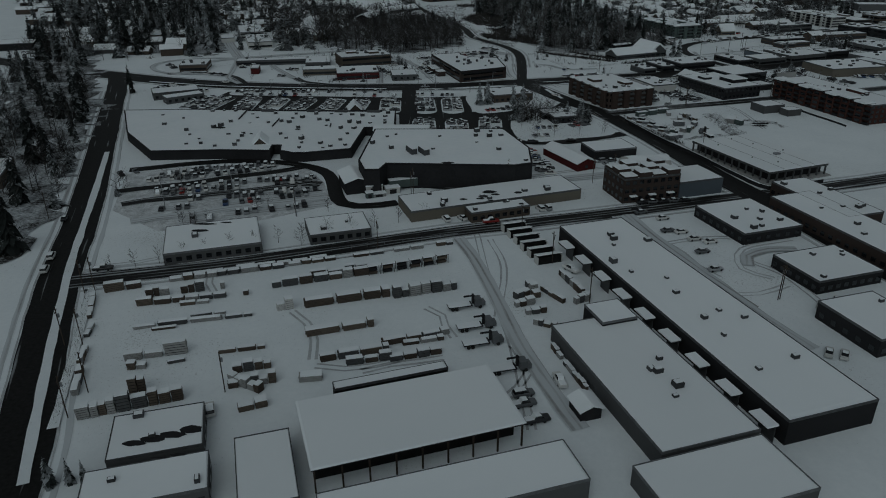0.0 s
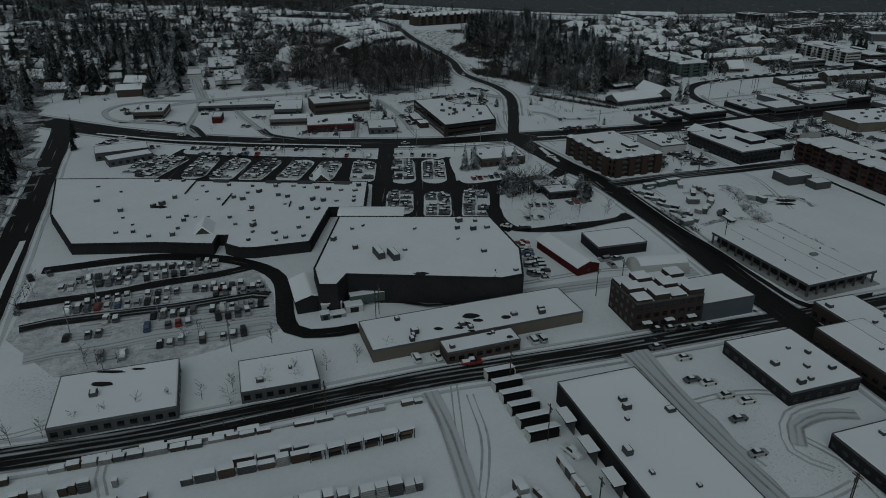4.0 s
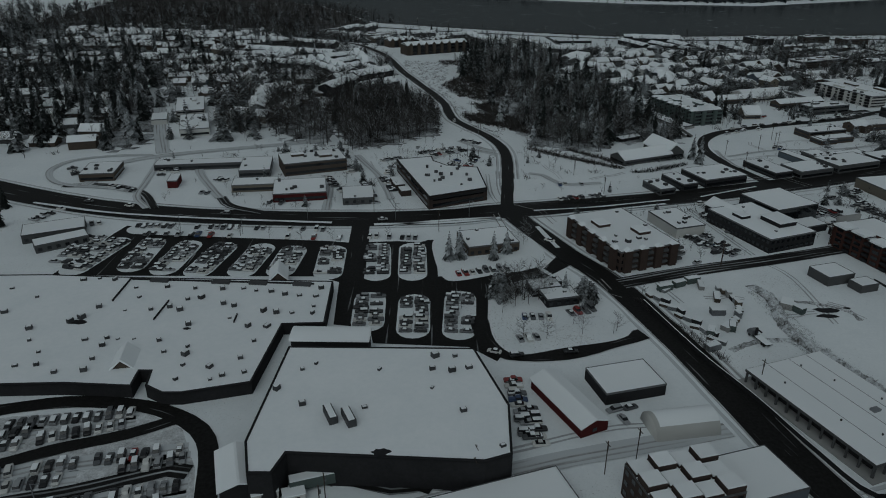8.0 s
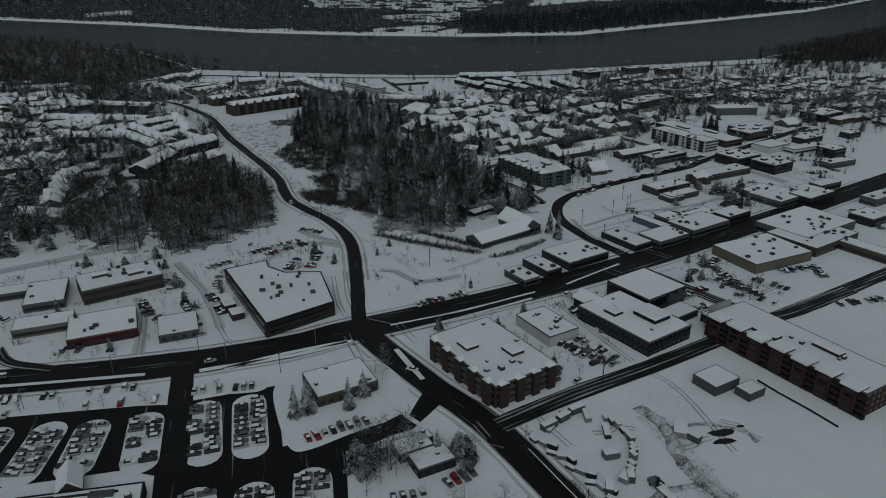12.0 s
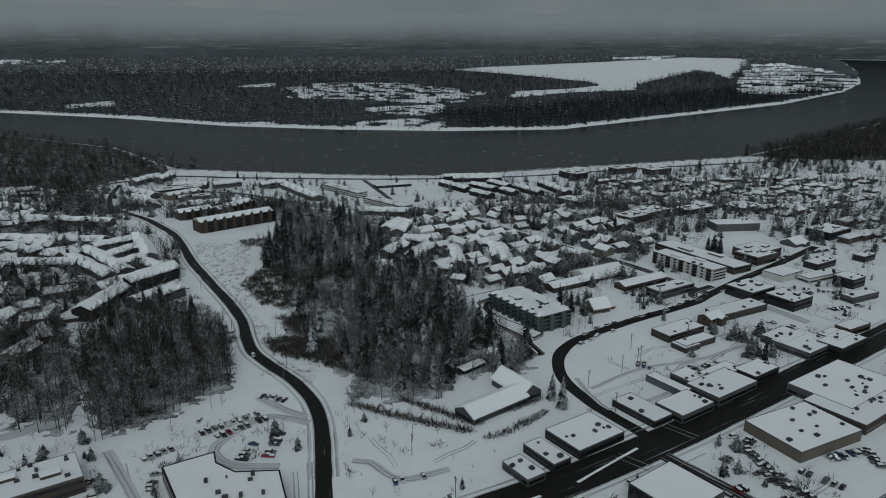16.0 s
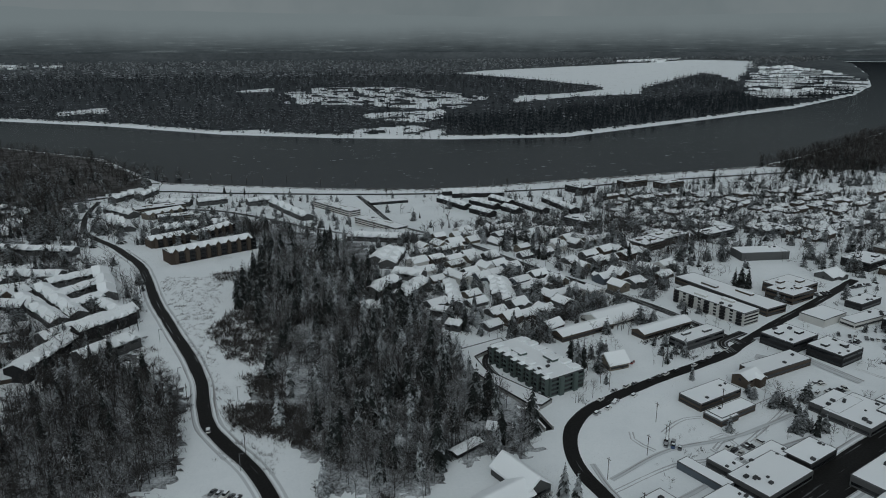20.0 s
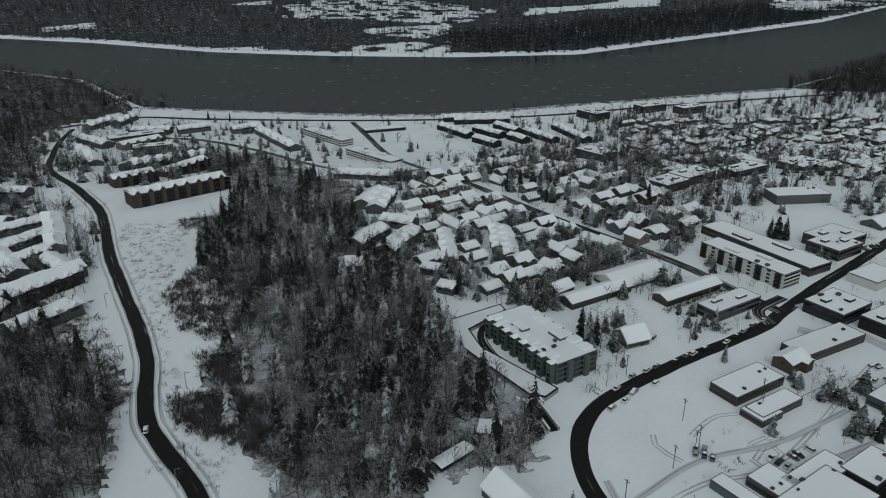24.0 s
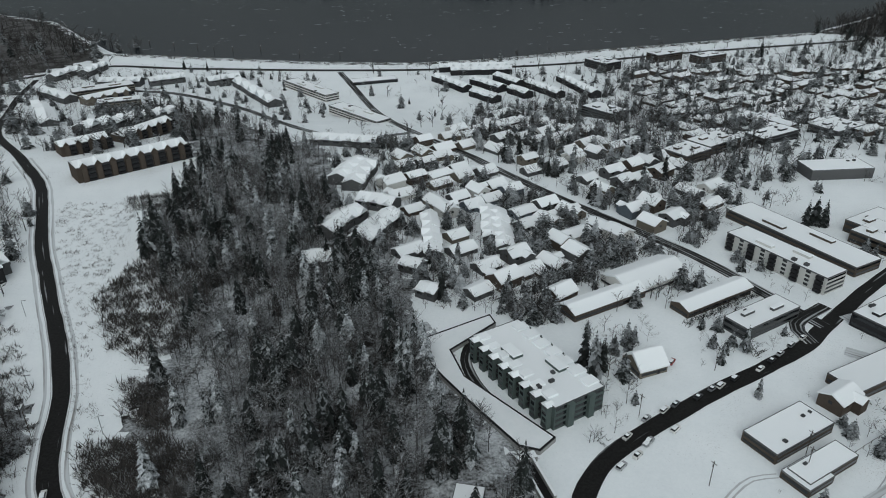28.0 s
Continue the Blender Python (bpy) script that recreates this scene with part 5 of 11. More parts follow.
wood("bare_wood", "conifers beyond the shops, bare frosted trees", "forest", scatter(RING, 10, 217, clear), BARES + ROUNDS[:1], 10, 18, 218, "twig_frosted")
RING = [(-573, 996), (-420, 1318), (-89, 887), (-113, 709), (-214, 730), (-328, 727), (-375, 680)]
litter(RING)
wood("conifer_wood", "trees on the western slope, tall conifers", "forest", scatter(RING, 105, 221, clear), CONIFERS, 12, 24, 222, "conifer")
wood("frosted_wood", "trees on the western slope, snow-laden conifers", "forest", scatter(RING, 45, 223, clear), CONIFERS, 9.600000000000001, 21.6, 224, "conifer_frosted")
wood("bare_wood", "trees on the western slope, bare grey-brown trees", "forest", scatter(RING, 195, 225, clear), BARES, 10, 18, 226, "twig")
wood("bare_wood", "trees on the western slope, bare frosted trees", "forest", scatter(RING, 65, 227, clear), BARES + ROUNDS[:1], 10, 18, 228, "twig_frosted")
RING = [(-105, 666), (-63, 677), (-16, 648), (-20, 711), (-108, 733)]
litter(RING)
wood("conifer_wood", "bare trees between the houses, tall conifers", "forest", scatter(RING, 7, 231, clear), CONIFERS, 12, 20, 232, "conifer")
wood("frosted_wood", "bare trees between the houses, snow-laden conifers", "forest", scatter(RING, 3, 233, clear), CONIFERS, 9.600000000000001, 18.0, 234, "conifer_frosted")
wood("bare_wood", "bare trees between the houses, bare grey-brown trees", "forest", scatter(RING, 90, 235, clear), BARES, 10, 16, 236, "twig")
wood("bare_wood", "bare trees between the houses, bare frosted trees", "forest", scatter(RING, 30, 237, clear), BARES + ROUNDS[:1], 10, 16, 238, "twig_frosted")
RING = [(-186, 232), (-266, 442), (-349, 630), (-278, 569), (-179, 357), (-155, 282), (-133, 221), (-125, 179), (-146, 172)]
litter(RING)
wood("conifer_wood", "trees by the west road, tall conifers", "forest", scatter(RING, 45, 241, clear), CONIFERS, 12, 26, 242, "conifer")
wood("frosted_wood", "trees by the west road, snow-laden conifers", "forest", scatter(RING, 12, 243, clear), CONIFERS, 9.600000000000001, 23.400000000000002, 244, "conifer_frosted")
wood("bare_wood", "trees by the west road, bare grey-brown trees", "forest", scatter(RING, 120, 245, clear), BARES, 10, 18, 246, "twig")
wood("bare_wood", "trees by the west road, bare frosted trees", "forest", scatter(RING, 15, 247, clear), BARES + ROUNDS[:1], 10, 18, 248, "twig_frosted")
RING = [(-92, 1408), (-118, 1436), (-232, 1690), (-495, 1945), (-720, 2020), (-650, 1320), (-440, 1170), (-205, 1190), (-180, 1290)]
litter(RING, "dark wooded bluff floor above the river", 9.0, "bluff_floor")
wood("bluff_conifers", "wood on the river bluff, dark conifers", "forest", scatter(RING, 45, 171, clear), LITE_CONES, 14, 24, 172, "conifer")
wood("bluff_wood", "wood on the river bluff, bare trees", "forest", scatter(RING, 1250, 173, clear), FAR_BARES, 13, 22, 174, "twig", 0.9)
RING = [(860, 1308), (905, 1318), (1025, 1386), (1400, 1600), (1550, 1680), (1600, 1330), (1300, 1190), (1060, 1190), (900, 1260)]
litter(RING, "dark wooded bluff floor above the river", 9.0, "bluff_floor")
wood("bluff_conifers", "wood by the river bend, dark conifers", "forest", scatter(RING, 90, 181, clear), LITE_CONES, 16, 28, 182, "conifer")
wood("bluff_wood", "wood by the river bend, bare trees", "forest", scatter(RING, 1500, 183, clear), FAR_BARES, 16, 26, 184, "twig", 0.9)
WEST = [(-520, 1000), (-330, 960), (-257, 767), (-186, 531), (-222, 505), (-240, 480), (-330, 640)]
wood("conifer_wood", "dark conifers among the houses of the western slope", "forest", scatter(WEST, 95, 251, clear), GARDEN_CONES, 13, 23, 252, "conifer", 0.85)
wood("conifer_wood", "dark conifers between the western terraces", "forest", scatter([(-268, 767), (-108, 836), (-88, 560), (-164, 518)], 34, 253, clear), GARDEN_CONES, 11, 19, 254, "conifer", 0.85)
THICKET = [(419, 1040), (470, 1000), (473, 890), (384, 779), (322, 783), (314, 838)]
wood("bare_wood", "thicket of bare brown trees among the houses", "forest", scatter(THICKET, 230, 261, clear), MID_BARES, 5, 11, 262, "twig", 1.1)
wood("brush", "brown brush under the thicket", "brush", scatter(THICKET, 260, 263, clear), BUSHES, 1.5, 3.5, 264, "brush", 2.0)
BEND = [(780, 1150), (925, 1180), (1060, 1230), (1100, 1330), (900, 1290)]
wood("bluff_conifers", "tall conifers above the river bend", "forest", scatter(BEND, 60, 271, clear), LITE_CONES, 13, 24, 272, "conifer", 0.9)
wood("bluff_wood", "bare trees above the river bend", "forest", scatter(BEND, 220, 273, clear), FAR_BARES, 9, 18, 274, "twig", 0.9)
wood("garden_conifers", "tall dark conifers scattered among the eastern gardens", "trees", scatter([(495, 1147), (810, 1120), (677, 868), (524, 791), (330, 720), (240, 840), (330, 1010)], 190, 281, clear), GARDEN_CONES, 9, 17, 282, "conifer", 0.95)


# ---- vehicles ----
PAINTS = {"white": (0.62, 0.62, 0.60), "silver": (0.30, 0.31, 0.32), "black": (0.012, 0.012, 0.014), "grey": (0.10, 0.105, 0.11), "red": (0.22, 0.018, 0.015), "blue": (0.03, 0.06, 0.14)}
for key, c in PAINTS.items():
    M["paint_" + key] = speckled(key + "_car_paint", tuple(0.85 * v for v in c), c, 0.5, 4.0, 0.35, relief=0.0, vary=0.15)


def hull(stations, mat, name):
    """A loft along x through (x, half width, low, high) stations with softened shoulders."""
    v, f = [], []
    for x, w, lo, hi in stations:
        v += [(x, -w, lo), (x, w, lo), (x, w, lo + (hi - lo) * 0.7), (x, w * 0.86, hi), (x, -w * 0.86, hi), (x, -w, lo + (hi - lo) * 0.7)]
    n = len(stations)
    for k in range(n - 1):
        f += [(6 * k + a, 6 * k + (a + 1) % 6, 6 * k + 6 + (a + 1) % 6, 6 * k + 6 + a) for a in range(6)]
    f += [tuple(range(5, -1, -1)), tuple(range(6 * n - 6, 6 * n))]
    return link_mesh(name, v, f, mat, False)


CAR_SHAPES = {
    "sedan": ([(-2.25, 0.78, 0.35, 0.85), (-1.6, 0.88, 0.28, 0.98), (1.1, 0.88, 0.28, 0.95), (2.0, 0.84, 0.3, 0.80), (2.25, 0.7, 0.38, 0.68)],
              [(-1.55, 0.72, 0.95, 1.0), (-0.9, 0.74, 0.95, 1.42), (0.3, 0.74, 0.95, 1.42), (1.05, 0.72, 0.93, 0.98)], [(-0.92, 0.56, 1.38, 1.44), (-0.8, 0.6, 1.4, 1.52), (0.2, 0.6, 1.4, 1.5), (0.3, 0.56, 1.38, 1.43)]),
    "suv": ([(-2.3, 0.84, 0.4, 1.02), (-2.0, 0.92, 0.35, 1.1), (1.1, 0.92, 0.35, 1.08), (2.1, 0.88, 0.38, 0.95), (2.3, 0.75, 0.45, 0.8)],
            [(-2.2, 0.76, 1.08, 1.2), (-1.9, 0.8, 1.05, 1.72), (0.3, 0.8, 1.05, 1.72), (1.05, 0.78, 1.03, 1.1)], [(-2.0, 0.68, 1.7, 1.8), (-0.9, 0.7, 1.7, 1.86), (0.35, 0.68, 1.7, 1.8)]),
    "pickup": ([(-2.7, 0.88, 0.45, 1.05), (-2.5, 0.94, 0.4, 1.1), (1.4, 0.94, 0.4, 1.1), (2.5, 0.9, 0.42, 1.0), (2.75, 0.8, 0.5, 0.85)],
               [(-0.7, 0.8, 1.08, 1.2), (-0.5, 0.82, 1.08, 1.75), (0.7, 0.82, 1.08, 1.75), (1.4, 0.8, 1.06, 1.12)], [(-2.5, 0.72, 1.06, 1.2), (-0.8, 0.72, 1.06, 1.2), (-0.5, 0.7, 1.74, 1.85), (0.7, 0.7, 1.74, 1.84)]),
}
WHEEL = None
CAR_TEMPLATE = {}


def wheel_mesh():
    n, v, f = 10, [], []
    for y in (-0.11, 0.11):
        v += [(0.33 * math.cos(2 * math.pi * a / n), y, 0.33 + 0.33 * math.sin(2 * math.pi * a / n)) for a in range(n)]
    f = [tuple(range(n)), tuple(range(2 * n - 1, n - 1, -1))] + [(a + n, (a + 1) % n + n, (a + 1) % n, a) for a in range(n)]
    return link_mesh("wheel", v, f, M["rubber"])


WHEEL = wheel_mesh()


def car(x, y, turn, shape="sedan", paint="grey", group="parked cars", snowed=True, wheels=True):
    words = {"sedan": "sedan", "suv": "sport utility car", "pickup": "pickup truck"}[shape]
    key = (shape, paint, snowed, wheels)
    m = Matrix.Translation((x, y, ground_z(x, y) + (0.16 if wheels else -0.12))) @ Matrix.Rotation(radians(turn), 4, "Z")
    if key in CAR_TEMPLATE:
        c = copy_thing(CAR_TEMPLATE[key], m)
        c["group"] = group
        return c
    c = base("car" if shape != "pickup" else "pickup_truck", x, y, turn, f"{paint} parked {words} with {'snow on its roof and bonnet' if snowed else 'a cleared roof'}", "car", group, ground_z(x, y) + (0.16 if wheels else -0.12))
    hullm, cab, snow = CAR_SHAPES[shape]
    part("body", hull(hullm, M["paint_" + paint], "body"), c)
    part("cabin", hull(cab, M["glass"], "cabin"), c, "dark glazed cabin")
    part("snow_cover" if snowed else "roof_panel", hull(snow, M["roof_snow"] if snowed else M["paint_" + paint], "cover"), c)
    for wx in (-1.4, 1.4) if wheels else ():
        for wy in (-0.8, 0.8):
            part("wheel", WHEEL, c).location = (wx, wy, 0)
    CAR_TEMPLATE[key] = c
    return c


PICK = random.Random(99)


def any_car(x, y, turn, group="parked cars"):
    shape = PICK.choices(("sedan", "suv", "pickup"), (5, 4, 2))[0]
    paint = PICK.choices(("white", "silver", "black", "grey", "red", "blue"), (4, 4, 5, 5, 1, 1))[0]
    return car(x, y, turn + PICK.choice((0, 180)) + PICK.uniform(-3, 3), shape, paint, group, PICK.random() < 0.55, False)


CROWD = []


def crowd_of_cars(label):
    """The far lot's cars, too many to count, joined by what they are made of."""
    sets = {}
    for x, y, turn, shape, paint, snowed in CROWD:
        c, s, z = math.cos(radians(turn)), math.sin(radians(turn)), ground_z(x, y) - 0.1
        for k, stations in enumerate(CAR_SHAPES[shape]):
            mat_key = ("paint_" + paint, "glass", "roof_snow" if snowed else "paint_" + paint)[k]
            v, f = sets.setdefault(mat_key, ([], []))
            n, m = len(v), len(stations)
            for px, w, lo, hi in stations:
                for u, e in ((-w, lo), (w, lo), (w, lo + (hi - lo) * 0.7), (w * 0.86, hi), (-w * 0.86, hi), (-w, lo + (hi - lo) * 0.7)):
                    v.append((x + px * c - u * s, y + px * s + u * c, z + e))
            for j in range(m - 1):
                f += [(n + 6 * j + a, n + 6 * j + (a + 1) % 6, n + 6 * j + 6 + (a + 1) % 6, n + 6 * j + 6 + a) for a in range(6)]
            f += [tuple(n + q for q in range(5, -1, -1)), tuple(n + q for q in range(6 * m - 6, 6 * m))]
    for mat_key, (v, f) in sets.items():
        tagged(new("parked_car_crowd", link_mesh("parked_car_crowd", v, f, M[mat_key])), label, "cars", kind="stuff")
    CROWD.clear()


def car_row(x0, y0, x1, y1, full=0.85, pitch=2.75, group="parked cars", slant=90.0, shift=0.0, crowd=False):
    """Cars side by side along a line, each across it."""
    d = math.hypot(x1 - x0, y1 - y0)
    ux, uy = (x1 - x0) / d, (y1 - y0) / d
    a = math.degrees(math.atan2(uy, ux))
    for k in range(int(d / pitch)):
        if PICK.random() < full:
            s = (k + 0.5) * pitch
            off = shift + PICK.uniform(-0.25, 0.25)
            px, py = x0 + ux * s - uy * off, y0 + uy * s + ux * off
            if crowd:
                CROWD.append((px, py, a + slant + PICK.choice((0, 180)) + PICK.uniform(-3, 3), PICK.choice(("sedan", "sedan", "suv", "pickup")), PICK.choice(("white", "silver", "black", "black", "grey", "grey")), PICK.random() < 0.62))
            else:
                any_car(px, py, a + slant, group)


def pad(name, x0, y0, x1, y1, width, label, mat_key="snow", lift=0.16):
    """A rounded kerbed island under snow."""
    d = math.hypot(x1 - x0, y1 - y0)
    ux, uy = (x1 - x0) / d, (y1 - y0) / d
    r, rim = width / 2, []
    for cx, cy, a0 in ((x1, y1, -90), (x0, y0, 90)):
        for k in range(9):
            a = radians(a0 + 22.5 * k)
            lx, ly = r * math.cos(a), r * math.sin(a)
            rim.append((cx - ux * r * (1 if a0 < 0 else -1) + lx * ux - ly * uy, cy - uy * r * (1 if a0 < 0 else -1) + lx * uy + ly * ux))
    n = len(rim)
    gz = ground_z(x0, y0)
    v = [(x, y, gz) for x, y in rim] + [(x, y, gz + lift) for x, y in rim]
    f = [tuple(range(n, 2 * n))] + [(a, (a + 1) % n, n + (a + 1) % n, n + a) for a in range(n)]
    return tagged(new(name, link_mesh(name, v, f, M[mat_key])), label, "parking island", kind="structure")


def patch(name, ring, mat_key, label, category, lift=0.09):
    if name == "island":
        m = len(ring)
        soft = []
        for k in range(m):
            (ax, ay), (bx, by), (cx, cy) = ring[k - 1], ring[k], ring[(k + 1) % m]
            for u in (0.0, 0.25, 0.5, 0.75):
                p, q, o = 0.5 * (1 - u) ** 2, 0.5 + u - u * u, 0.5 * u * u
                soft.append((p * ax + q * bx + o * cx, p * ay + q * by + o * cy))
        ring = soft
    n = len(ring)
    v = [(x, y, ground_z(x, y) + lift) for x, y in ring]
    me = link_mesh(name, v, [tuple(range(n))], M[mat_key])
    uv = me.uv_layers.new(name="UVMap")
    for lp in me.loops:
        q = v[lp.vertex_index]
        uv.data[lp.index].uv = (q[0], q[1])
    return tagged(new(name, me), label, category, kind="structure")


def parking_column(x0, y0, x1, y1, width=11.5, full=0.85):
    pad("parking_island", x0, y0, x1, y1, width, "snowy parking bay between wet lanes")
    d = math.hypot(x1 - x0, y1 - y0)
    ux, uy = (x1 - x0) / d * 2.2, (y1 - y0) / d * 2.2
    for s in (-2.6, 2.6):
        car_row(x0 + ux, y0 + uy, x1 - ux, y1 - uy, full, 2.75, "cars in the shopping centre lot", shift=s, crowd=True)


# ---- posts and yard goods ----
def pole(x, y, h=9.0, arm=1.6, turn=0.0, label="street lamp on a tall metal pole", name="street_lamp"):
    p = base(name, x, y, turn, label, "lamp post" if arm else "pole", "poles")
    piece("post", "cylinder", "metal" if arm else "bark", p, 0, 0, -0.5, 0.24, 0.24, h + 0.5)
    if arm:
        piece("arm", "box", "metal", p, arm / 2, 0, h - 0.15, arm, 0.12, 0.12)
        piece("lamp_head", "box", "metal", p, arm, 0, h - 0.25, 0.8, 0.32, 0.16)
    else:
        piece("crossarm", "box", "bark", p, 0, 0, h - 0.9, 0.14, 2.2, 0.16)
        piece("transformer", "cylinder", "metal", p, 0.3, 0.3, h - 2.6, 0.5, 0.5, 0.9)
    return p


def unit_boards(mat):
    """Five courses of boards with gaps between, one unit long, wide and high, the ends uneven."""
    r, v, f = random.Random(5), [], []
    for c in range(5):
        for k in range(4):
            x0, x1 = -0.5 + r.uniform(0, 0.05), 0.5 - r.uniform(0, 0.06)
            y0, z0 = -0.5 + 0.252 * k + r.uniform(-0.01, 0.01), 0.04 + 0.195 * c
            n = len(v)
            v += [(x, y, z) for z in (z0, z0 + 0.145) for x, y in ((x0, y0), (x1, y0), (x1, y0 + 0.235), (x0, y0 + 0.235))]
            f += [tuple(n + q for q in g) for g in ((4, 5, 6, 7), (0, 1, 5, 4), (1, 2, 6, 5), (2, 3, 7, 6), (3, 0, 4, 7))]
    return link_mesh("boards", v, f, mat)


def stack(x, y, l, d, h, turn, mat_key="timber", group="lumber stacks", words="banded lumber stack topped with snow"):
    b = base("lumber_stack", x, y, turn, words, "lumber", group)
    lumber = tagged(part("lumber", shared("boards", mat_key, unit_boards), b), kind="stuff")
    lumber.scale = (l, d, h)
    # dark core behind the boards, painting the shade in their gaps
    piece("bearer", "box", "trim", b, 0, 0, 0, l * 0.8, d * 0.9, h * 0.93)
    piece("snow_cap", "cover", "roof_snow", b, PICK.uniform(-.04, .04) * l, 0, h, l * PICK.uniform(0.9, 1.01), d * PICK.uniform(0.85, 1.02), PICK.uniform(0.14, 0.3))
    return b


def stack_row(x0, y0, x1, y1, h=1.6, d=1.3, mats=("timber", "grey_wall", "concrete", "brown_wall"), unit=4.5, full=0.92, tall=0.0, group="lumber stacks"):
    dist = math.hypot(x1 - x0, y1 - y0)
    ux, uy = (x1 - x0) / dist, (y1 - y0) / dist
    a = math.degrees(math.atan2(uy, ux))
    s = 0.0
    while s < dist - 1.2:
        l = min(dist - s, unit * PICK.uniform(0.55, 1.25))
        if l > 1.0 and PICK.random() < full:
            hh = 0.2 + 1.25 * h * PICK.uniform(0.55, 1.2) * (1.7 if PICK.random() < tall else 1)
            stack(x0 + ux * (s + l / 2), y0 + uy * (s + l / 2), l * 0.93, d * PICK.uniform(0.85, 1.1), hh, a + PICK.uniform(-1.5, 1.5), PICK.choice(mats), group)
        s += l


def rack_row(x0, y0, x1, y1, unit=4.0):
    """Open steel racks in a row: uprights, two decks with goods, a snowy top."""
    dist = math.hypot(x1 - x0, y1 - y0)
    a = math.degrees(math.atan2(y1 - y0, x1 - x0))
    for k in range(int(dist / unit)):
        s = (k + 0.5) * unit / dist
        b = base("storage_rack", x0 + (x1 - x0) * s, y0 + (y1 - y0) * s, a, "open steel storage rack with a snowy top", "rack", "storage racks")
        for u in (-1.6, 1.6):
            for v in (-0.7, 0.7):
                piece("upright", "box", "trim", b, u, v, -0.2, 0.14, 0.14, 2.9)
        for z in (0.25, 1.4):
            piece("goods", "box", PICK.choice(("brown_wall", "timber", "dark_wall")), b, PICK.uniform(-.3, .3), 0, z, PICK.uniform(2.0, 2.8), 1.2, 0.7)
        piece("deck", "box", "trim", b, 0, 0, 2.6, 3.5, 1.7, 0.12)
        piece("snow_cap", "cover", "roof_snow", b, 0, 0, 2.72, 3.5, 1.7, 0.22)


def trailer(x, y, turn):
    t = base("box_trailer", x, y, turn, "green box trailer with snow on its roof at the dock", "trailer")
    piece("body", "box", "green_wall", t, 0, 0, 1.0, 12.0, 2.6, 2.8)
    piece("snow_cover", "cover", "roof_snow", t, 0, 0, 3.8, 11.8, 2.5, 0.2)
    piece("rear_door", "box", "trim", t, 6.02, 0, 1.1, 0.08, 2.4, 2.6)
    for wx in (3.6, 4.8):
        for wy in (-1.0, 1.0):
            w = part("wheel", WHEEL, t)
            w.location, w.scale = (wx, wy, 0), (1.5, 1.8, 1.5)


def dock_box(x, y, w, d, h, turn, wall):
    b = base("dock_shelter", x, y, turn, "small flat-roofed dock shelter under snow", "shelter", "dock shelters")
    piece("wall", "box", wall, b, 0, 0, -0.3, w, d, h + 0.3)
    piece("roof", "cover", "roof_snow", b, 0, 0, h, w + 0.3, d + 0.3, 0.28)
    piece("dock_door", "box", "trim", b, 0, -d / 2, 0, w * 0.5, 0.12, h * 0.75)


def roof_patch(label, x, y, z, w, d, seed):
    """Melted-off spot with a ragged rim."""
    r = random.Random(seed)
    n = 14
    rim = [(x + w * math.cos(2 * math.pi * k / n) * r.uniform(0.72, 1.1), y + d * math.sin(2 * math.pi * k / n) * r.uniform(0.72, 1.1), ground_z(x, y) + z) for k in range(n)]
    tagged(new("wet_patch", link_mesh("wet_patch", rim, [tuple(range(n))], M["trim"])), label, "wet patch", kind="structure")


def flatbed(x, y, turn):
    t = base("flatbed_truck", x, y, turn, "flatbed crane truck with snow on its bed", "truck", "flatbed trucks", ground_z(x, y) + 0.1)
    piece("bed", "box", "trim", t, -1.2, 0, 0.9, 6.2, 2.4, 0.28)
    piece("snow_cover", "cover", "roof_snow", t, -1.4, 0, 1.18, 5.7, 2.3, 0.2)
    piece("cab", "box", "paint_grey", t, 3.4, 0, 0.6, 1.7, 2.3, 2.0)
    piece("bonnet", "box", "paint_grey", t, 4.7, 0, 0.6, 1.1, 2.0, 1.1)
    piece("windscreen", "box", "glass", t, 4.27, 0, 1.7, 0.1, 1.9, 0.75)
    piece("crane_post", "box", "trim", t, 2.2, 0, 1.1, 0.5, 0.7, 2.6)
    piece("crane_boom", "box", "trim", t, 1.2, 0, 3.1, 2.8, 0.35, 0.35)
    for wx in (-3.2, -2.2, 3.9):
        for wy in (-1.0, 1.0):
            w = part("wheel", WHEEL, t)
            w.location, w.scale = (wx, wy, 0), (1.4, 1.6, 1.4)
    return t


# ---- shopping centre and its lots ----
mall = prism_building("sprawling single-storey shopping centre under a wide snowy roof", -77.0, 302.0, 18, [(-18.8, -17.3), (-0.6, -24.6), (1.3, -17.4), (4.2, -18.4), (3.1, -25.5), (7.4, -30.5), (12.5, -32.1), (31.2, -32.9), (43.4, -3.3), (56.4, -6.7), (64.4, 21.8), (-3.7, 46.8), (-33.5, 58.7), (-62.1, 67.1), (-58.0, 23.8), (-47.1, -9.4)], 3.7, "dark_wall", "shopping_centre", "shopping centre")
store = prism_building("large single-storey store with a chamfered snowy roof", -1.3, 255.5, 18, [(-30.6, -8.4), (-25.2, -10.2), (-21.2, -4.4), (21.6, -21.3), (28.6, -20.9), (35.3, -3.6), (36.2, 24.4), (-14.8, 41.7), (-30.1, 2.7)], 9, "dark_wall", "store_building", "store")
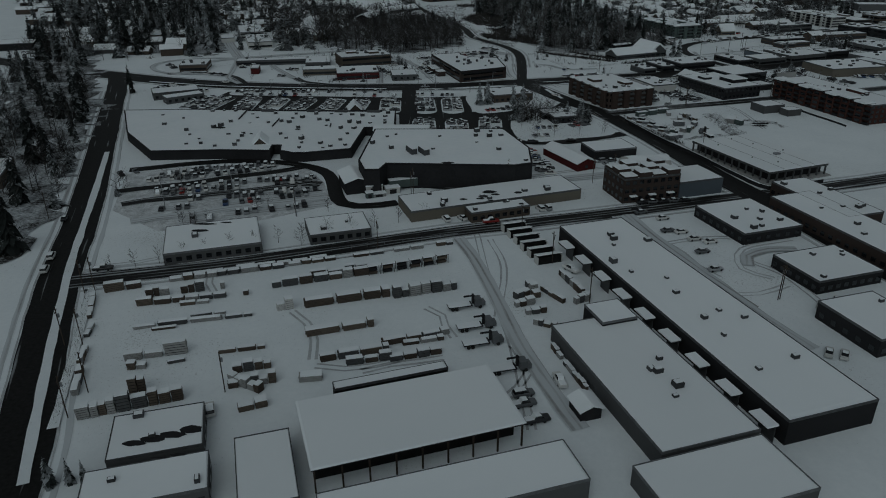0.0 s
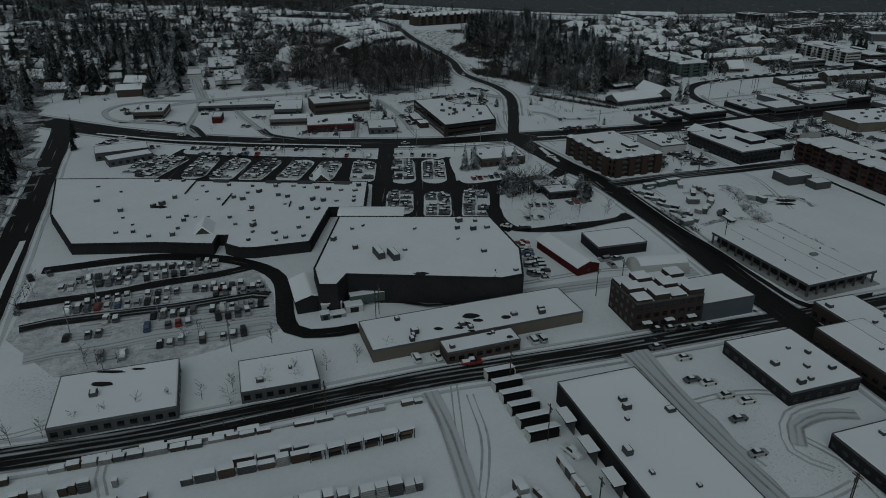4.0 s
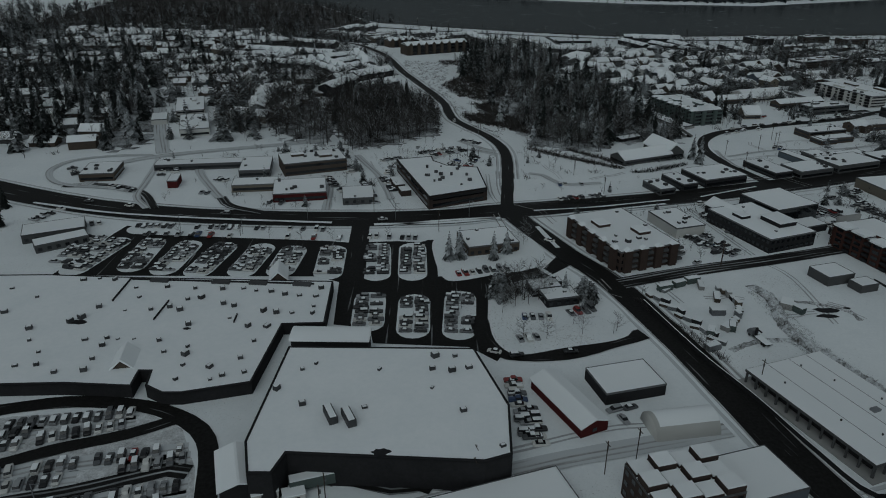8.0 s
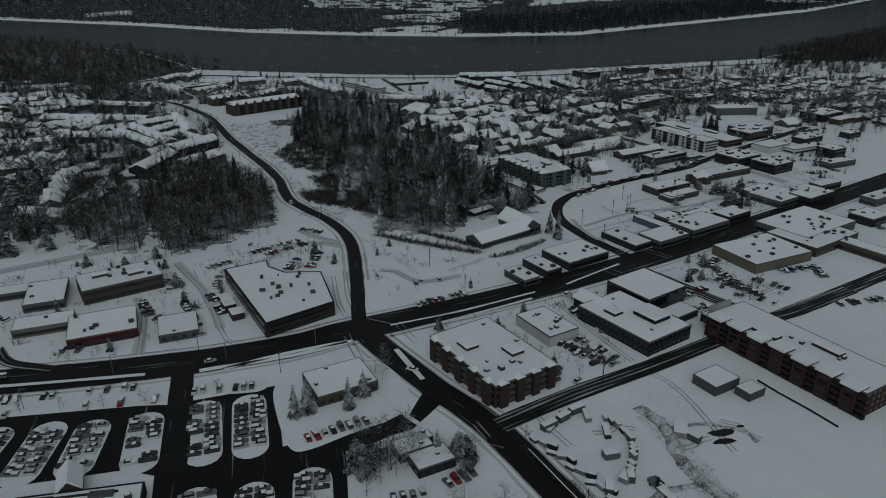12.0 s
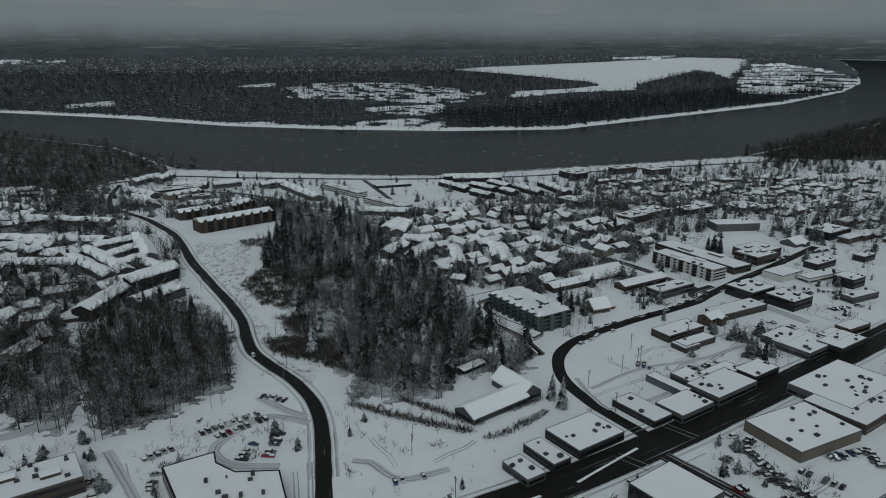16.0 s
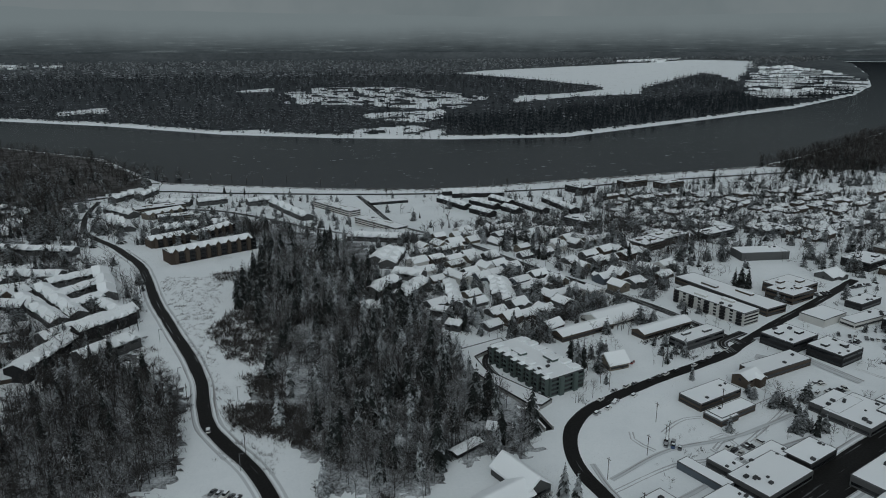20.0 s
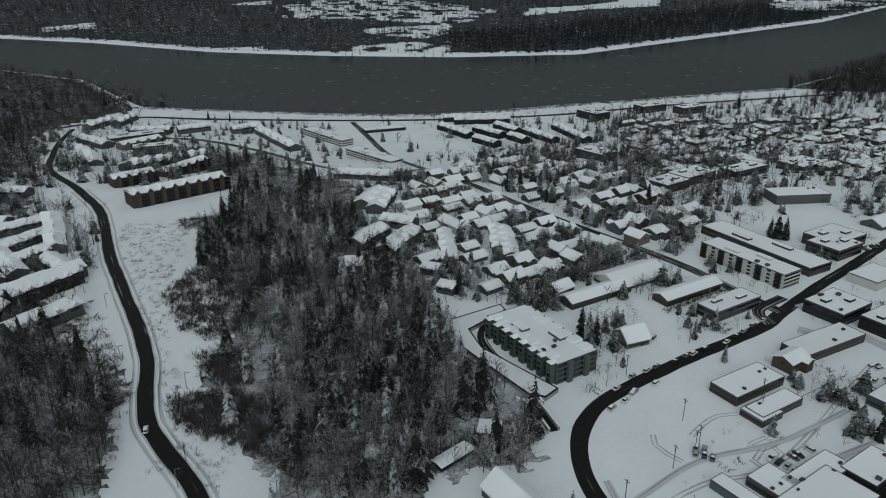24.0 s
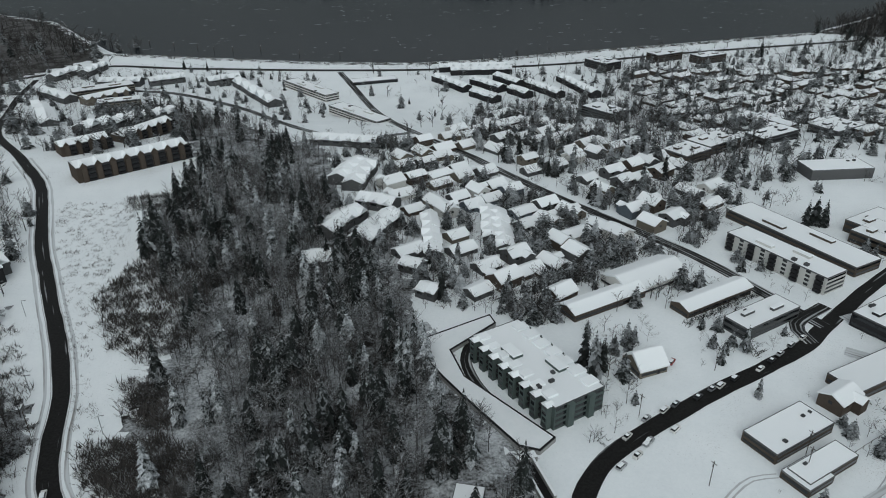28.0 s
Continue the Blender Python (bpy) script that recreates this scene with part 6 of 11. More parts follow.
for ux, uy in ((-43.5, 50.1), (-34.1, 40.4), (-42.4, 32.0), (-32.8, 17.9), (-31.5, 10.2), (-27.7, 2.1), (-32.9, -3.9), (-27.1, -5.3), (-21.7, -10.9), (-12.1, -6.9), (-13.8, -12.6), (-20.6, 49.9), (-15.2, 49.2), (-9.9, 46.4), (-2.4, 37.7), (8.0, 34.9), (17.3, 30.7), (26.4, 27.3), (33.4, 25.6), (37.4, 22.6), (42.4, 20.2), (46.6, 16.5), (51.3, 14.5), (-1.0, 29.8)):
    s = PICK.uniform(0.5, 1.1)
    u = piece("rooftop_unit", "box", "unit_metal", mall, ux, uy, 3.8, 1.9 * s, PICK.uniform(1.0, 1.7) * s, PICK.uniform(0.7, 1.5) * s, PICK.choice((0, 0, 12, 45)))
    piece("snow_cap", "cover", "roof_snow", u, 0, 0, 1.0, 0.75, 0.6, 0.2)
for ux, uy in ((14.7, 23.2), (19.2, 22.9), (26.1, 16.1), (29.4, 13.4), (54.7, 5.3), (53.6, 0.6), (47.2, 3.1), (42.3, 4.7), (38.5, 7.0), (38.5, -3.3), (32.8, -1.5), (27.5, 5.8), (14.8, 5.3), (12.2, 16.1), (9.0, 19.3), (3.1, 19.4), (-5.1, 21.6), (-17.9, 20.3), (-21.1, 18.6), (-9.1, 4.5), (-5.9, 2.9), (-1.2, 1.6), (6.2, -2.0), (14.5, -8.3)):
    s = PICK.uniform(0.5, 1.1)
    u = piece("rooftop_unit", "box", "unit_metal", mall, ux, uy, 3.8, 1.9 * s, PICK.uniform(1.0, 1.7) * s, PICK.uniform(0.7, 1.5) * s, PICK.choice((0, 0, 12, 45)))
    piece("snow_cap", "cover", "roof_snow", u, 0, 0, 1.0, 0.75, 0.6, 0.2)
for ux, uy in ((7.7, -9.2), (13.8, -12.6), (-2.3, -9.9), (13.1, -18.3), (11.1, -25.1), (20.4, -21.6), (29.2, -19.7), (29.7, -27.4), (23.6, -27.1), (20.3, -28.1), (33.8, -11.2), (59.3, 17.3), (56.6, 12.1), (-10.0, 0.1), (-13.3, 26.4), (-15.4, 5.5)):
    s = PICK.uniform(0.5, 1.1)
    u = piece("rooftop_unit", "box", "unit_metal", mall, ux, uy, 3.8, 1.9 * s, PICK.uniform(1.0, 1.7) * s, PICK.uniform(0.7, 1.5) * s, PICK.choice((0, 0, 12, 45)))
    piece("snow_cap", "cover", "roof_snow", u, 0, 0, 1.0, 0.75, 0.6, 0.2)
for ux, uy in ((-8.6, 30.2), (-12.7, 28.6), (7.5, 22.1), (18.7, 9.6), (-15.0, 12.8), (-0.2, 6.8), (23.2, -2.2), (26.2, 15.2), (31.2, 15.3), (21.3, 17.6), (24.0, 23.6), (29.4, 21.9), (27.5, -17.6), (-20.4, 21.5)):
    s = PICK.uniform(0.5, 1.1)
    u = piece("rooftop_unit", "box", "unit_metal", store, ux, uy, 9.1, 1.9 * s, PICK.uniform(1.0, 1.7) * s, PICK.uniform(0.7, 1.5) * s, PICK.choice((0, 0, 12, 45)))
    piece("snow_cap", "cover", "roof_snow", u, 0, 0, 1.0, 0.75, 0.6, 0.2)
chiller = piece("chiller", "box", "unit_metal", store, -9.1, 5.5, 9.2, 2.2, 6.0, 2.0, 6)
piece("snow_cap", "cover", "roof_snow", chiller, 0, 0, 1.0, 0.7, 0.9, 0.15)
chiller = piece("chiller", "box", "unit_metal", store, -5.0, 3.0, 9.2, 2.2, 6.0, 2.0, 6)
piece("snow_cap", "cover", "roof_snow", chiller, 0, 0, 1.0, 0.7, 0.9, 0.15)
canopy = base("entrance_canopy", -17.7, 302.3, -1.1, "curved entrance canopy with a snowy roof", "canopy")
piece("wall", "box", "dark_wall", canopy, 0, 0, 0, 23.3, 7.7, 6.2)
piece("roof", "dome", "roof_snow", canopy, 0, 0, 6.2, 24.3, 8.7, 1.2)
gable_house("gabled mall entrance under snow", -76.8, 291.6, 9, 6, 100, 3.8, "brown_wall", 0.9, "entrance_gable", "entrance", windows=False)
gable_house("gabled mall entrance under snow", -43.3, 348.6, 9, 6, 100, 3.8, "brown_wall", 0.9, "entrance_gable", "entrance", windows=False)
patch("parking_lot", [(-130.2, 354.4), (-122.8, 395.6), (-121.0, 403.2), (-21.3, 385.6), (14.0, 388.9), (15.2, 354.3), (55.5, 360.4), (64.3, 375.0), (67.1, 364.5), (54.4, 352.2), (33.9, 347.5), (31.1, 313.4), (36.2, 302.6), (33.1, 296.9), (24.9, 304.9), (-5.5, 307.1), (-7.2, 316.2), (-19.5, 318.7), (-21.5, 349.5), (-30.6, 354.1)], "lot", "wet asphalt parking lot behind the shopping centre", "parking lot")
parking_column(-128.8, 393.8, -132.1, 360.7, 11.2)
parking_column(-116.6, 390.1, -125.1, 354.3, 11.2)
parking_column(-103.1, 389.3, -103.0, 357.2, 11.2)
parking_column(-86.9, 387.2, -90.2, 354.7, 11.2)
parking_column(-71.6, 385.1, -77.2, 353.0, 11.2)
parking_column(-56.1, 384.4, -60.4, 353.2, 11.2)
parking_column(-43.1, 382.3, -45.4, 353.4, 11.2)
parking_column(-27.6, 382.5, -26.4, 351.4, 11.2)
parking_column(-9.9, 385.0, -7.9, 350.5, 11.2)
parking_column(4.7, 385.3, 5.7, 350.7, 11.2)
parking_column(-9.0, 341.4, -8.1, 314.1, 11.2)
parking_column(6.8, 339.9, 7.0, 309.9, 11.2)
parking_column(23.4, 342.4, 21.7, 309.0, 11.2)
crowd_of_cars("rows of parked cars with snow on their roofs")
pad("verge", -119.4, 400.0, -21.0, 392.0, 11.0, "snowy strip beside the main road")
pad("verge", -19.1, 394.0, 11.8, 391.0, 10.0, "snowy strip beside the main road")
car_row(-112.8, 394.0, -23.6, 389.5, 0.45, 2.75, "parked cars", 90)
car_row(-15.0, 391.6, 10.7, 390.1, 0.70, 2.75, "parked cars", 90)
patch("island", [(11.8, 390.1), (24.2, 402.2), (48.5, 401.6), (57.0, 386.9), (59.4, 369.3), (54.8, 360.4), (39.5, 357.1), (21.5, 349.4), (16.7, 351.9), (13.8, 368.7)], "snow", "snowy corner island round a restaurant", "ground", 0.2)
patch("island", [(34.9, 346.7), (55.0, 354.2), (68.3, 351.8), (77.6, 333.1), (80.3, 315.4), (73.6, 308.7), (54.9, 304.7), (41.6, 299.7), (35.5, 302.1), (31.4, 315.0)], "snow", "snowy island with trees and parked cars", "ground", 0.2)
car_row(21.6, 356.1, 43.8, 361.8, 0.80, 2.75, "parked cars", 90)
car_row(43.1, 323.6, 55.3, 323.7, 0.80, 2.75, "parked cars", 90)
car_row(59.2, 326.1, 70.6, 329.9, 0.80, 2.75, "parked cars", 90)
car_row(40.1, 309.2, 49.3, 311.1, 0.50, 2.75, "parked cars", 90)
ribbon("lane", [(-118.7, 242.0), (-111.0, 244.7), (-95.0, 250.3), (-78.7, 257.8), (-65.3, 262.5), (-55.1, 268.5)], 4.4, "road", "wet lane in the parking lot")
ribbon("lane", [(-111.0, 229.2), (-104.4, 232.9), (-88.8, 237.1), (-71.0, 241.7), (-50.0, 249.5), (-45.0, 248.6)], 5, "slush", "slushy lane in the parking lot")
ribbon("lane", [(-101.8, 213.7), (-95.5, 216.8), (-83.7, 220.3), (-72.0, 225.4), (-55.0, 230.1), (-41.5, 234.2), (-36.4, 231.2)], 5, "track", "wheel tracks across the parking lot")
ribbon("lane", [(-122.9, 266.2), (-114.0, 268.9), (-100.6, 273.7), (-84.0, 276.5), (-65.6, 274.6), (-51.5, 268), (-44.5, 260.5), (-40.5, 249.0), (-38.2, 238), (-34.5, 229), (-29.6, 226.3), (-21.2, 227.4), (-15.6, 229.3)], 5.2, "road", "wet ring road round the shopping centre")
patch("parking_lot", [(-122, 262), (-100, 270), (-66, 273), (-52, 265), (-44, 250), (-38, 228), (-60, 214), (-90, 206), (-112, 224)], "lot_snow", "trampled and dirty snow of the front parking lot", "parking lot", 0.025)
car_row(-108.9, 259.0, -88.0, 264.3, 0.95, 2.75, "cars in the front parking lot", 90)
ribbon("parking_row", [(-108.9, 259.0), (-88.0, 264.3)], 5.6, "track", "trampled snow between parked cars", "parking row", 0.05)
car_row(-98.9, 266.1, -65.6, 271.7, 0.95, 2.75, "cars in the front parking lot", 90)
ribbon("parking_row", [(-98.9, 266.1), (-65.6, 271.7)], 5.6, "track", "trampled snow between parked cars", "parking row", 0.05)
car_row(-111.7, 253.4, -89.8, 258.8, 0.80, 2.75, "cars in the front parking lot", 90)
ribbon("parking_row", [(-111.7, 253.4), (-89.8, 258.8)], 5.6, "track", "trampled snow between parked cars", "parking row", 0.05)
car_row(-87.9, 260.1, -65.2, 267.6, 0.90, 2.75, "cars in the front parking lot", 90)
ribbon("parking_row", [(-87.9, 260.1), (-65.2, 267.6)], 5.6, "track", "trampled snow between parked cars", "parking row", 0.05)
car_row(-104.8, 242.0, -83.8, 250.3, 0.80, 2.75, "cars in the front parking lot", 90)
ribbon("parking_row", [(-104.8, 242.0), (-83.8, 250.3)], 5.6, "track", "trampled snow between parked cars", "parking row", 0.05)
car_row(-83.5, 249.7, -47.9, 257.0, 0.90, 2.75, "cars in the front parking lot", 90)
ribbon("parking_row", [(-83.5, 249.7), (-47.9, 257.0)], 5.6, "track", "trampled snow between parked cars", "parking row", 0.05)
car_row(-103.4, 239.3, -71.3, 246.7, 0.90, 2.75, "cars in the front parking lot", 90)
ribbon("parking_row", [(-103.4, 239.3), (-71.3, 246.7)], 5.6, "track", "trampled snow between parked cars", "parking row", 0.05)
car_row(-62.8, 249.6, -46.3, 253.6, 0.95, 2.75, "cars in the front parking lot", 90)
ribbon("parking_row", [(-62.8, 249.6), (-46.3, 253.6)], 5.6, "track", "trampled snow between parked cars", "parking row", 0.05)
car_row(-95.2, 232.1, -79.5, 236.5, 0.45, 2.75, "cars in the front parking lot", 90)
ribbon("parking_row", [(-95.2, 232.1), (-79.5, 236.5)], 5.6, "track", "trampled snow between parked cars", "parking row", 0.05)
car_row(-77.1, 236.0, -44.0, 244.3, 0.80, 2.75, "cars in the front parking lot", 90)
ribbon("parking_row", [(-77.1, 236.0), (-44.0, 244.3)], 5.6, "track", "trampled snow between parked cars", "parking row", 0.05)
car_row(-96.7, 224.0, -84.1, 227.2, 0.90, 2.75, "cars in the front parking lot", 90)
ribbon("parking_row", [(-96.7, 224.0), (-84.1, 227.2)], 5.6, "track", "trampled snow between parked cars", "parking row", 0.05)
car_row(-76.4, 229.0, -43.0, 240.2, 0.75, 2.75, "cars in the front parking lot", 90)
ribbon("parking_row", [(-76.4, 229.0), (-43.0, 240.2)], 5.6, "track", "trampled snow between parked cars", "parking row", 0.05)
car_row(-72.5, 219.8, -40.2, 228.7, 0.55, 2.75, "cars in the front parking lot", 90)
ribbon("parking_row", [(-72.5, 219.8), (-40.2, 228.7)], 5.6, "track", "trampled snow between parked cars", "parking row", 0.05)
car_row(-85.8, 213.6, -75.2, 216.6, 0.35, 2.75, "cars in the front parking lot", 90)
ribbon("parking_row", [(-85.8, 213.6), (-75.2, 216.6)], 5.6, "track", "trampled snow between parked cars", "parking row", 0.05)
car_row(-124.8, 259.4, -116.7, 265.7, 0.50, 2.75, "parked cars", 90)
car_row(-116.2, 226.4, -110.6, 231.2, 0.40, 2.75, "parked cars", 90)
car_row(36.9, 287.3, 38.3, 258.7, 0.70, 2.90, "parked cars", 90)
car_row(38.7, 268.6, 40.4, 255.5, 0.60, 2.90, "parked cars", 90)
car_row(36.6, 288.0, 38.3, 260.4, 0.75, 2.90, "parked cars", 90)
car_row(40.0, 274.6, 41.5, 257.1, 0.70, 2.90, "parked cars", 90)
ribbon("lane", [(28.5, 324.5), (30.8, 308.3), (36.9, 300.7), (54.4, 300.8), (72.0, 308.4), (82.2, 312.9)], 6.2, "road", "wet lane round the island")
ribbon("lane", [(32.9, 248.9), (48.1, 253.6), (74.0, 260.0), (91.7, 264.5)], 6, "track", "service lane under trampled snow")
ribbon("lane", [(-18.9, 409.4), (-17.8, 385.7), (-16.3, 349.5)], 8, "road", "wet entrance lane")
quonset = base("quonset_hut", 79.3, 266.1, 9.5, "grey corrugated half-round hut dusted with snow", "hut")
piece("shell", "dome", "white_wall", quonset, 0, 0, 0, 17.7, 10.5, 4.6)
piece("snow_cover", "dome", "roof_snow", quonset, 0.6, 0, 0.35, 16.6, 9.4, 4.55)
piece("end_wall", "dome", "white_wall", quonset, -0.2, 0, 0, 17.7, 9.8, 4.3)
any_car(63.2, 272.7, 20)
any_car(67.9, 273.8, 20)
any_car(64.9, 268.5, 110)
any_car(71.9, 268.4, 110)
any_car(57.6, 266.8, 30)

# ---- the trade yard's goods ----
stack_row(-90.0, 165.9, -80.8, 169.0, 2.0, 1.3, unit=4.5, full=0.92, tall=0.0)
stack_row(-74.8, 172.0, -44.8, 180.5, 1.0, 1.6, unit=4.5, full=0.92, tall=0.0)
stack_row(-69.2, 174.8, -32.7, 185.8, 0.8, 1.2, unit=4.5, full=0.92, tall=0.0)
stack_row(-44.1, 181.1, 3.0, 195.5, 0.7, 1.2, unit=4.5, full=0.92, tall=0.0)
stack_row(-78.6, 158.8, -51.1, 164.6, 1.3, 1.6, unit=4.5, full=0.92, tall=0.0)
stack_row(-77.6, 156.4, -60.2, 160.3, 0.7, 1.0, unit=4.5, full=0.60, tall=0.0)
stack_row(-77.7, 163.1, -58.4, 168.2, 1.8, 1.2, unit=2.2, full=0.60, tall=0.0)
stack_row(-75.0, 147.2, -47.5, 153.6, 0.7, 1.0, unit=7.0, full=0.92, tall=0.0)
stack_row(-73.8, 145.8, -56.7, 149.6, 0.5, 0.8, unit=6.0, full=0.60, tall=0.0)
stack_row(-62.8, 152.4, -54.4, 154.7, 0.6, 0.8, unit=4.5, full=0.92, tall=0.0)
stack_row(-71.7, 134.0, -57.6, 137.5, 1.3, 1.4, unit=4.5, full=0.92, tall=0.3)
stack_row(-69.6, 130.7, -61.4, 131.9, 1.2, 1.4, unit=2.6, full=0.92, tall=0.0)
stack_row(-51.3, 136.6, -41.1, 138.9, 0.7, 1.2, unit=4.5, full=0.92, tall=0.0)
stack_row(-61.6, 132.4, -50.6, 136.1, 0.5, 0.8, unit=4.5, full=0.60, tall=0.0)
stack_row(-72.9, 113.6, -52.7, 120.5, 2.6, 1.8, unit=2.6, full=1.00, tall=0.0)
stack_row(-65.6, 121.7, -62.2, 122.6, 2.6, 1.5, unit=2.2, full=0.92, tall=0.0)
stack_row(-46.1, 129.2, -37.0, 131.6, 1.5, 1.4, unit=2.2, full=0.92, tall=0.0)
stack_row(-45.6, 123.6, -35.7, 126.0, 1.6, 1.5, unit=2.0, full=0.92, tall=0.0)
stack_row(-45.8, 126.1, -38.0, 121.9, 1.8, 1.6, unit=1.8, full=0.92, tall=0.0)
stack_row(-41.6, 115.8, -35.9, 118.0, 1.3, 2.2, unit=4.5, full=0.92, tall=0.0)
stack_row(-76.5, 120.7, -79.7, 130.8, 1.2, 1.5, unit=3.0, full=0.92, tall=0.0)
stack_row(-80.5, 131.7, -82.5, 139.3, 1.0, 1.3, unit=3.0, full=0.92, tall=0.0)
stack_row(-84.1, 141.3, -85.4, 149.9, 0.8, 1.2, unit=3.0, full=0.92, tall=0.0)
stack_row(-87.6, 152.2, -91.9, 164.6, 0.8, 1.2, unit=3.0, full=0.92, tall=0.0)
stack_row(-45.9, 168.1, -19.4, 176.3, 1.5, 1.5, unit=4.5, full=0.92, tall=0.0)
rack_row(-21.0, 175.1, 2.9, 183.7)
stack_row(-36.7, 173.6, -18.2, 179.3, 1.6, 1.3, unit=4.5, full=0.92, tall=0.0)
stack_row(-42.1, 156.0, -35.9, 158.3, 2.2, 1.6, unit=2.6, full=0.92, tall=0.0, mats=("white_wall",))
stack_row(-35.7, 157.6, -14.0, 163.7, 1.8, 2.2, unit=7.0, full=1.00, tall=0.0, mats=("timber", "brown_wall"))
stack_row(-13.2, 162.4, 4.2, 167.5, 2.3, 2.2, unit=2.8, full=1.00, tall=0.0, mats=("white_wall", "concrete", "grey_wall"))
stack_row(-33.0, 143.9, -16.9, 148.7, 1.5, 2.2, unit=9.0, full=1.00, tall=0.0, mats=("timber",))
stack_row(-14.5, 139.6, 1.3, 145.1, 1.0, 1.6, unit=5.0, full=0.92, tall=0.0)
stack_row(-9.7, 139.6, 0.1, 142.1, 0.6, 1.2, unit=4.5, full=0.92, tall=0.0)
stack_row(-31.3, 132.1, -12.5, 137.6, 1.2, 1.6, unit=5.0, full=0.92, tall=0.0)
stack_row(-26.4, 130.8, -10.5, 134.3, 1.3, 1.4, unit=4.0, full=0.92, tall=0.0)
stack_row(-12.2, 133.2, 0.7, 136.9, 1.5, 1.8, unit=3.5, full=1.00, tall=0.0)
stack_row(-31.2, 126.0, -25.7, 126.8, 1.2, 2.0, unit=4.5, full=0.92, tall=0.0)
stack_row(18.5, 160.7, 24.6, 165.9, 1.3, 1.8, unit=2.4, full=0.92, tall=0.0)
stack_row(18.1, 157.0, 24.5, 159.4, 1.2, 1.6, unit=2.2, full=0.92, tall=0.0)
stack_row(20.4, 153.4, 25.8, 154.5, 1.2, 1.5, unit=2.0, full=0.92, tall=0.0)
stack_row(21.9, 148.8, 27.3, 146.5, 1.1, 1.4, unit=1.8, full=0.92, tall=0.0)
stack_row(22.6, 167.3, 24.6, 160.7, 2.2, 2.2, unit=2.5, full=0.92, tall=0.0)
stack_row(26.0, 165.9, 31.1, 158.1, 1.0, 1.0, unit=2.0, full=0.92, tall=0.0)
stack_row(32.3, 174.8, 37.4, 159.3, 1.4, 1.2, unit=2.2, full=0.92, tall=0.0)
stack_row(32.3, 157.6, 37.6, 160.5, 1.3, 1.4, unit=2.0, full=0.92, tall=0.0)
flatbed(5.3, 156.3, 14)
flatbed(7.4, 146.4, 14)
flatbed(8.6, 139.1, 14)
flatbed(13.8, 128.7, 14)
stack_row(24.9, 138.2, 29.9, 120.5, 1.0, 1.0, unit=1.8, full=0.92, tall=0.0)
car(24.6, 124.5, 100, 'pickup', 'white', 'yard vehicles')
car(16.0, 116.6, 15, 'pickup', 'grey', 'yard vehicles')
car(18.1, 111.6, 15, 'pickup', 'black', 'yard vehicles')
car(16.4, 120.0, 15, 'suv', 'grey', 'yard vehicles')
car(35.6, 176.7, 125, 'pickup', 'white', 'yard vehicles')
car(-46.8, 115.3, 110, 'suv', 'white', 'yard vehicles')
for k in range(9):
    s = -42 + k * 10.2
    ca, sa = math.cos(radians(17.4)), math.sin(radians(17.4))
    lx = -10.2 - 1.2
    x, y = 58.1 + lx * ca - s * sa, 150.2 + lx * sa + s * ca
    aw = base("awning", x, y, 17.4, "snow-covered awning over a loading bay", "awning", "loading bay awnings")
    piece("canopy", "cover", "roof_snow", aw, 0, 0, 4.4, 2.6, 5.2, 0.3, tilt=0)
    piece("frame", "box", "trim", aw, 0, 0, 4.15, 2.6, 5.2, 0.22)
    piece("bay_door", "box", "grey_wall", aw, 1.15, 0, 0, 0.14, 4.2, 4.0)
for k in range(6):
    rack = base("lean_to", 22.3 + 1.55 * k, 205.5 - 4.6 * k, 17, "lean-to rack with painted shade-black bays under a snowy slanting roof", "shelter", "lean-to racks")
    # black block fills the bay to stand in for its shade
    piece("interior", "box", "black_fill", rack, 0, 0.2, -0.2, 7.2, 2.4, 2.3, label="solid black box standing in for the shade in the bay")
    piece("roof", "cover", "roof_snow", rack, 0, 0.4, 2.45, 7.6, 2.5, 0.2, tilt=-14)
    piece("roof_board", "box", "grey_wall", rack, 0, 0.4, 2.3, 7.6, 2.5, 0.14, tilt=-14)
    for x in (-3.7, 3.7):
        piece("end_frame", "box", "white_wall", rack, x, 0.1, 0, 0.25, 2.6, 2.2)
gable_house("small lean-to with a snowy roof", 28.1, 114.5, 5, 4.5, 107, 2.6, "dark_wall", 0.4, "shed", "shed", windows=False)
flat_building("annex shed with a snowy roof", 39.5, 145.8, 9, 9, 17.4, 5, "dark_wall", name="shed", category="shed")
ribbon("hedge_bank", [(-75.9, 110.3), (-94.1, 168.2)], 2.0, "snow", "snowbank along the yard fence", "snowbank", 0.3)
wood("brush", "brown hedge along the yard fence", "brush", [(-75.9 + (-18.2) * k / 90, 110.3 + (57.9) * k / 90) for k in range(91)], BUSHES, 0.8, 1.8, 61, "brush", 1.2)
ribbon("wheel_tracks", [(4.7, 199.2), (9.1, 184.7), (13.7, 161.7), (17.3, 141.1), (20.6, 127.9), (24.2, 115.1), (26.3, 109.2)], 4, "track", "wheel tracks in the yard snow", "tracks")
ribbon("wheel_tracks", [(61.1, 217.4), (65.3, 197.7), (72.6, 171.9), (78.3, 151.3), (84.0, 136.5)], 4, "track", "wheel tracks behind the warehouse", "tracks")
pole(-94.9, 165.6, 10, 0, 18, "tall dark wooden utility pole", "utility_pole")
pole(-92.7, 166.9, 10, 0, 18, "tall dark wooden utility pole", "utility_pole")
pole(-83.7, 140.1, 10, 0, 18, "tall dark wooden utility pole", "utility_pole")
pole(-88.0, 140.2, 10, 0, 18, "tall dark wooden utility pole", "utility_pole")
pole(-74.4, 122.1, 10, 0, 18, "tall dark wooden utility pole", "utility_pole")
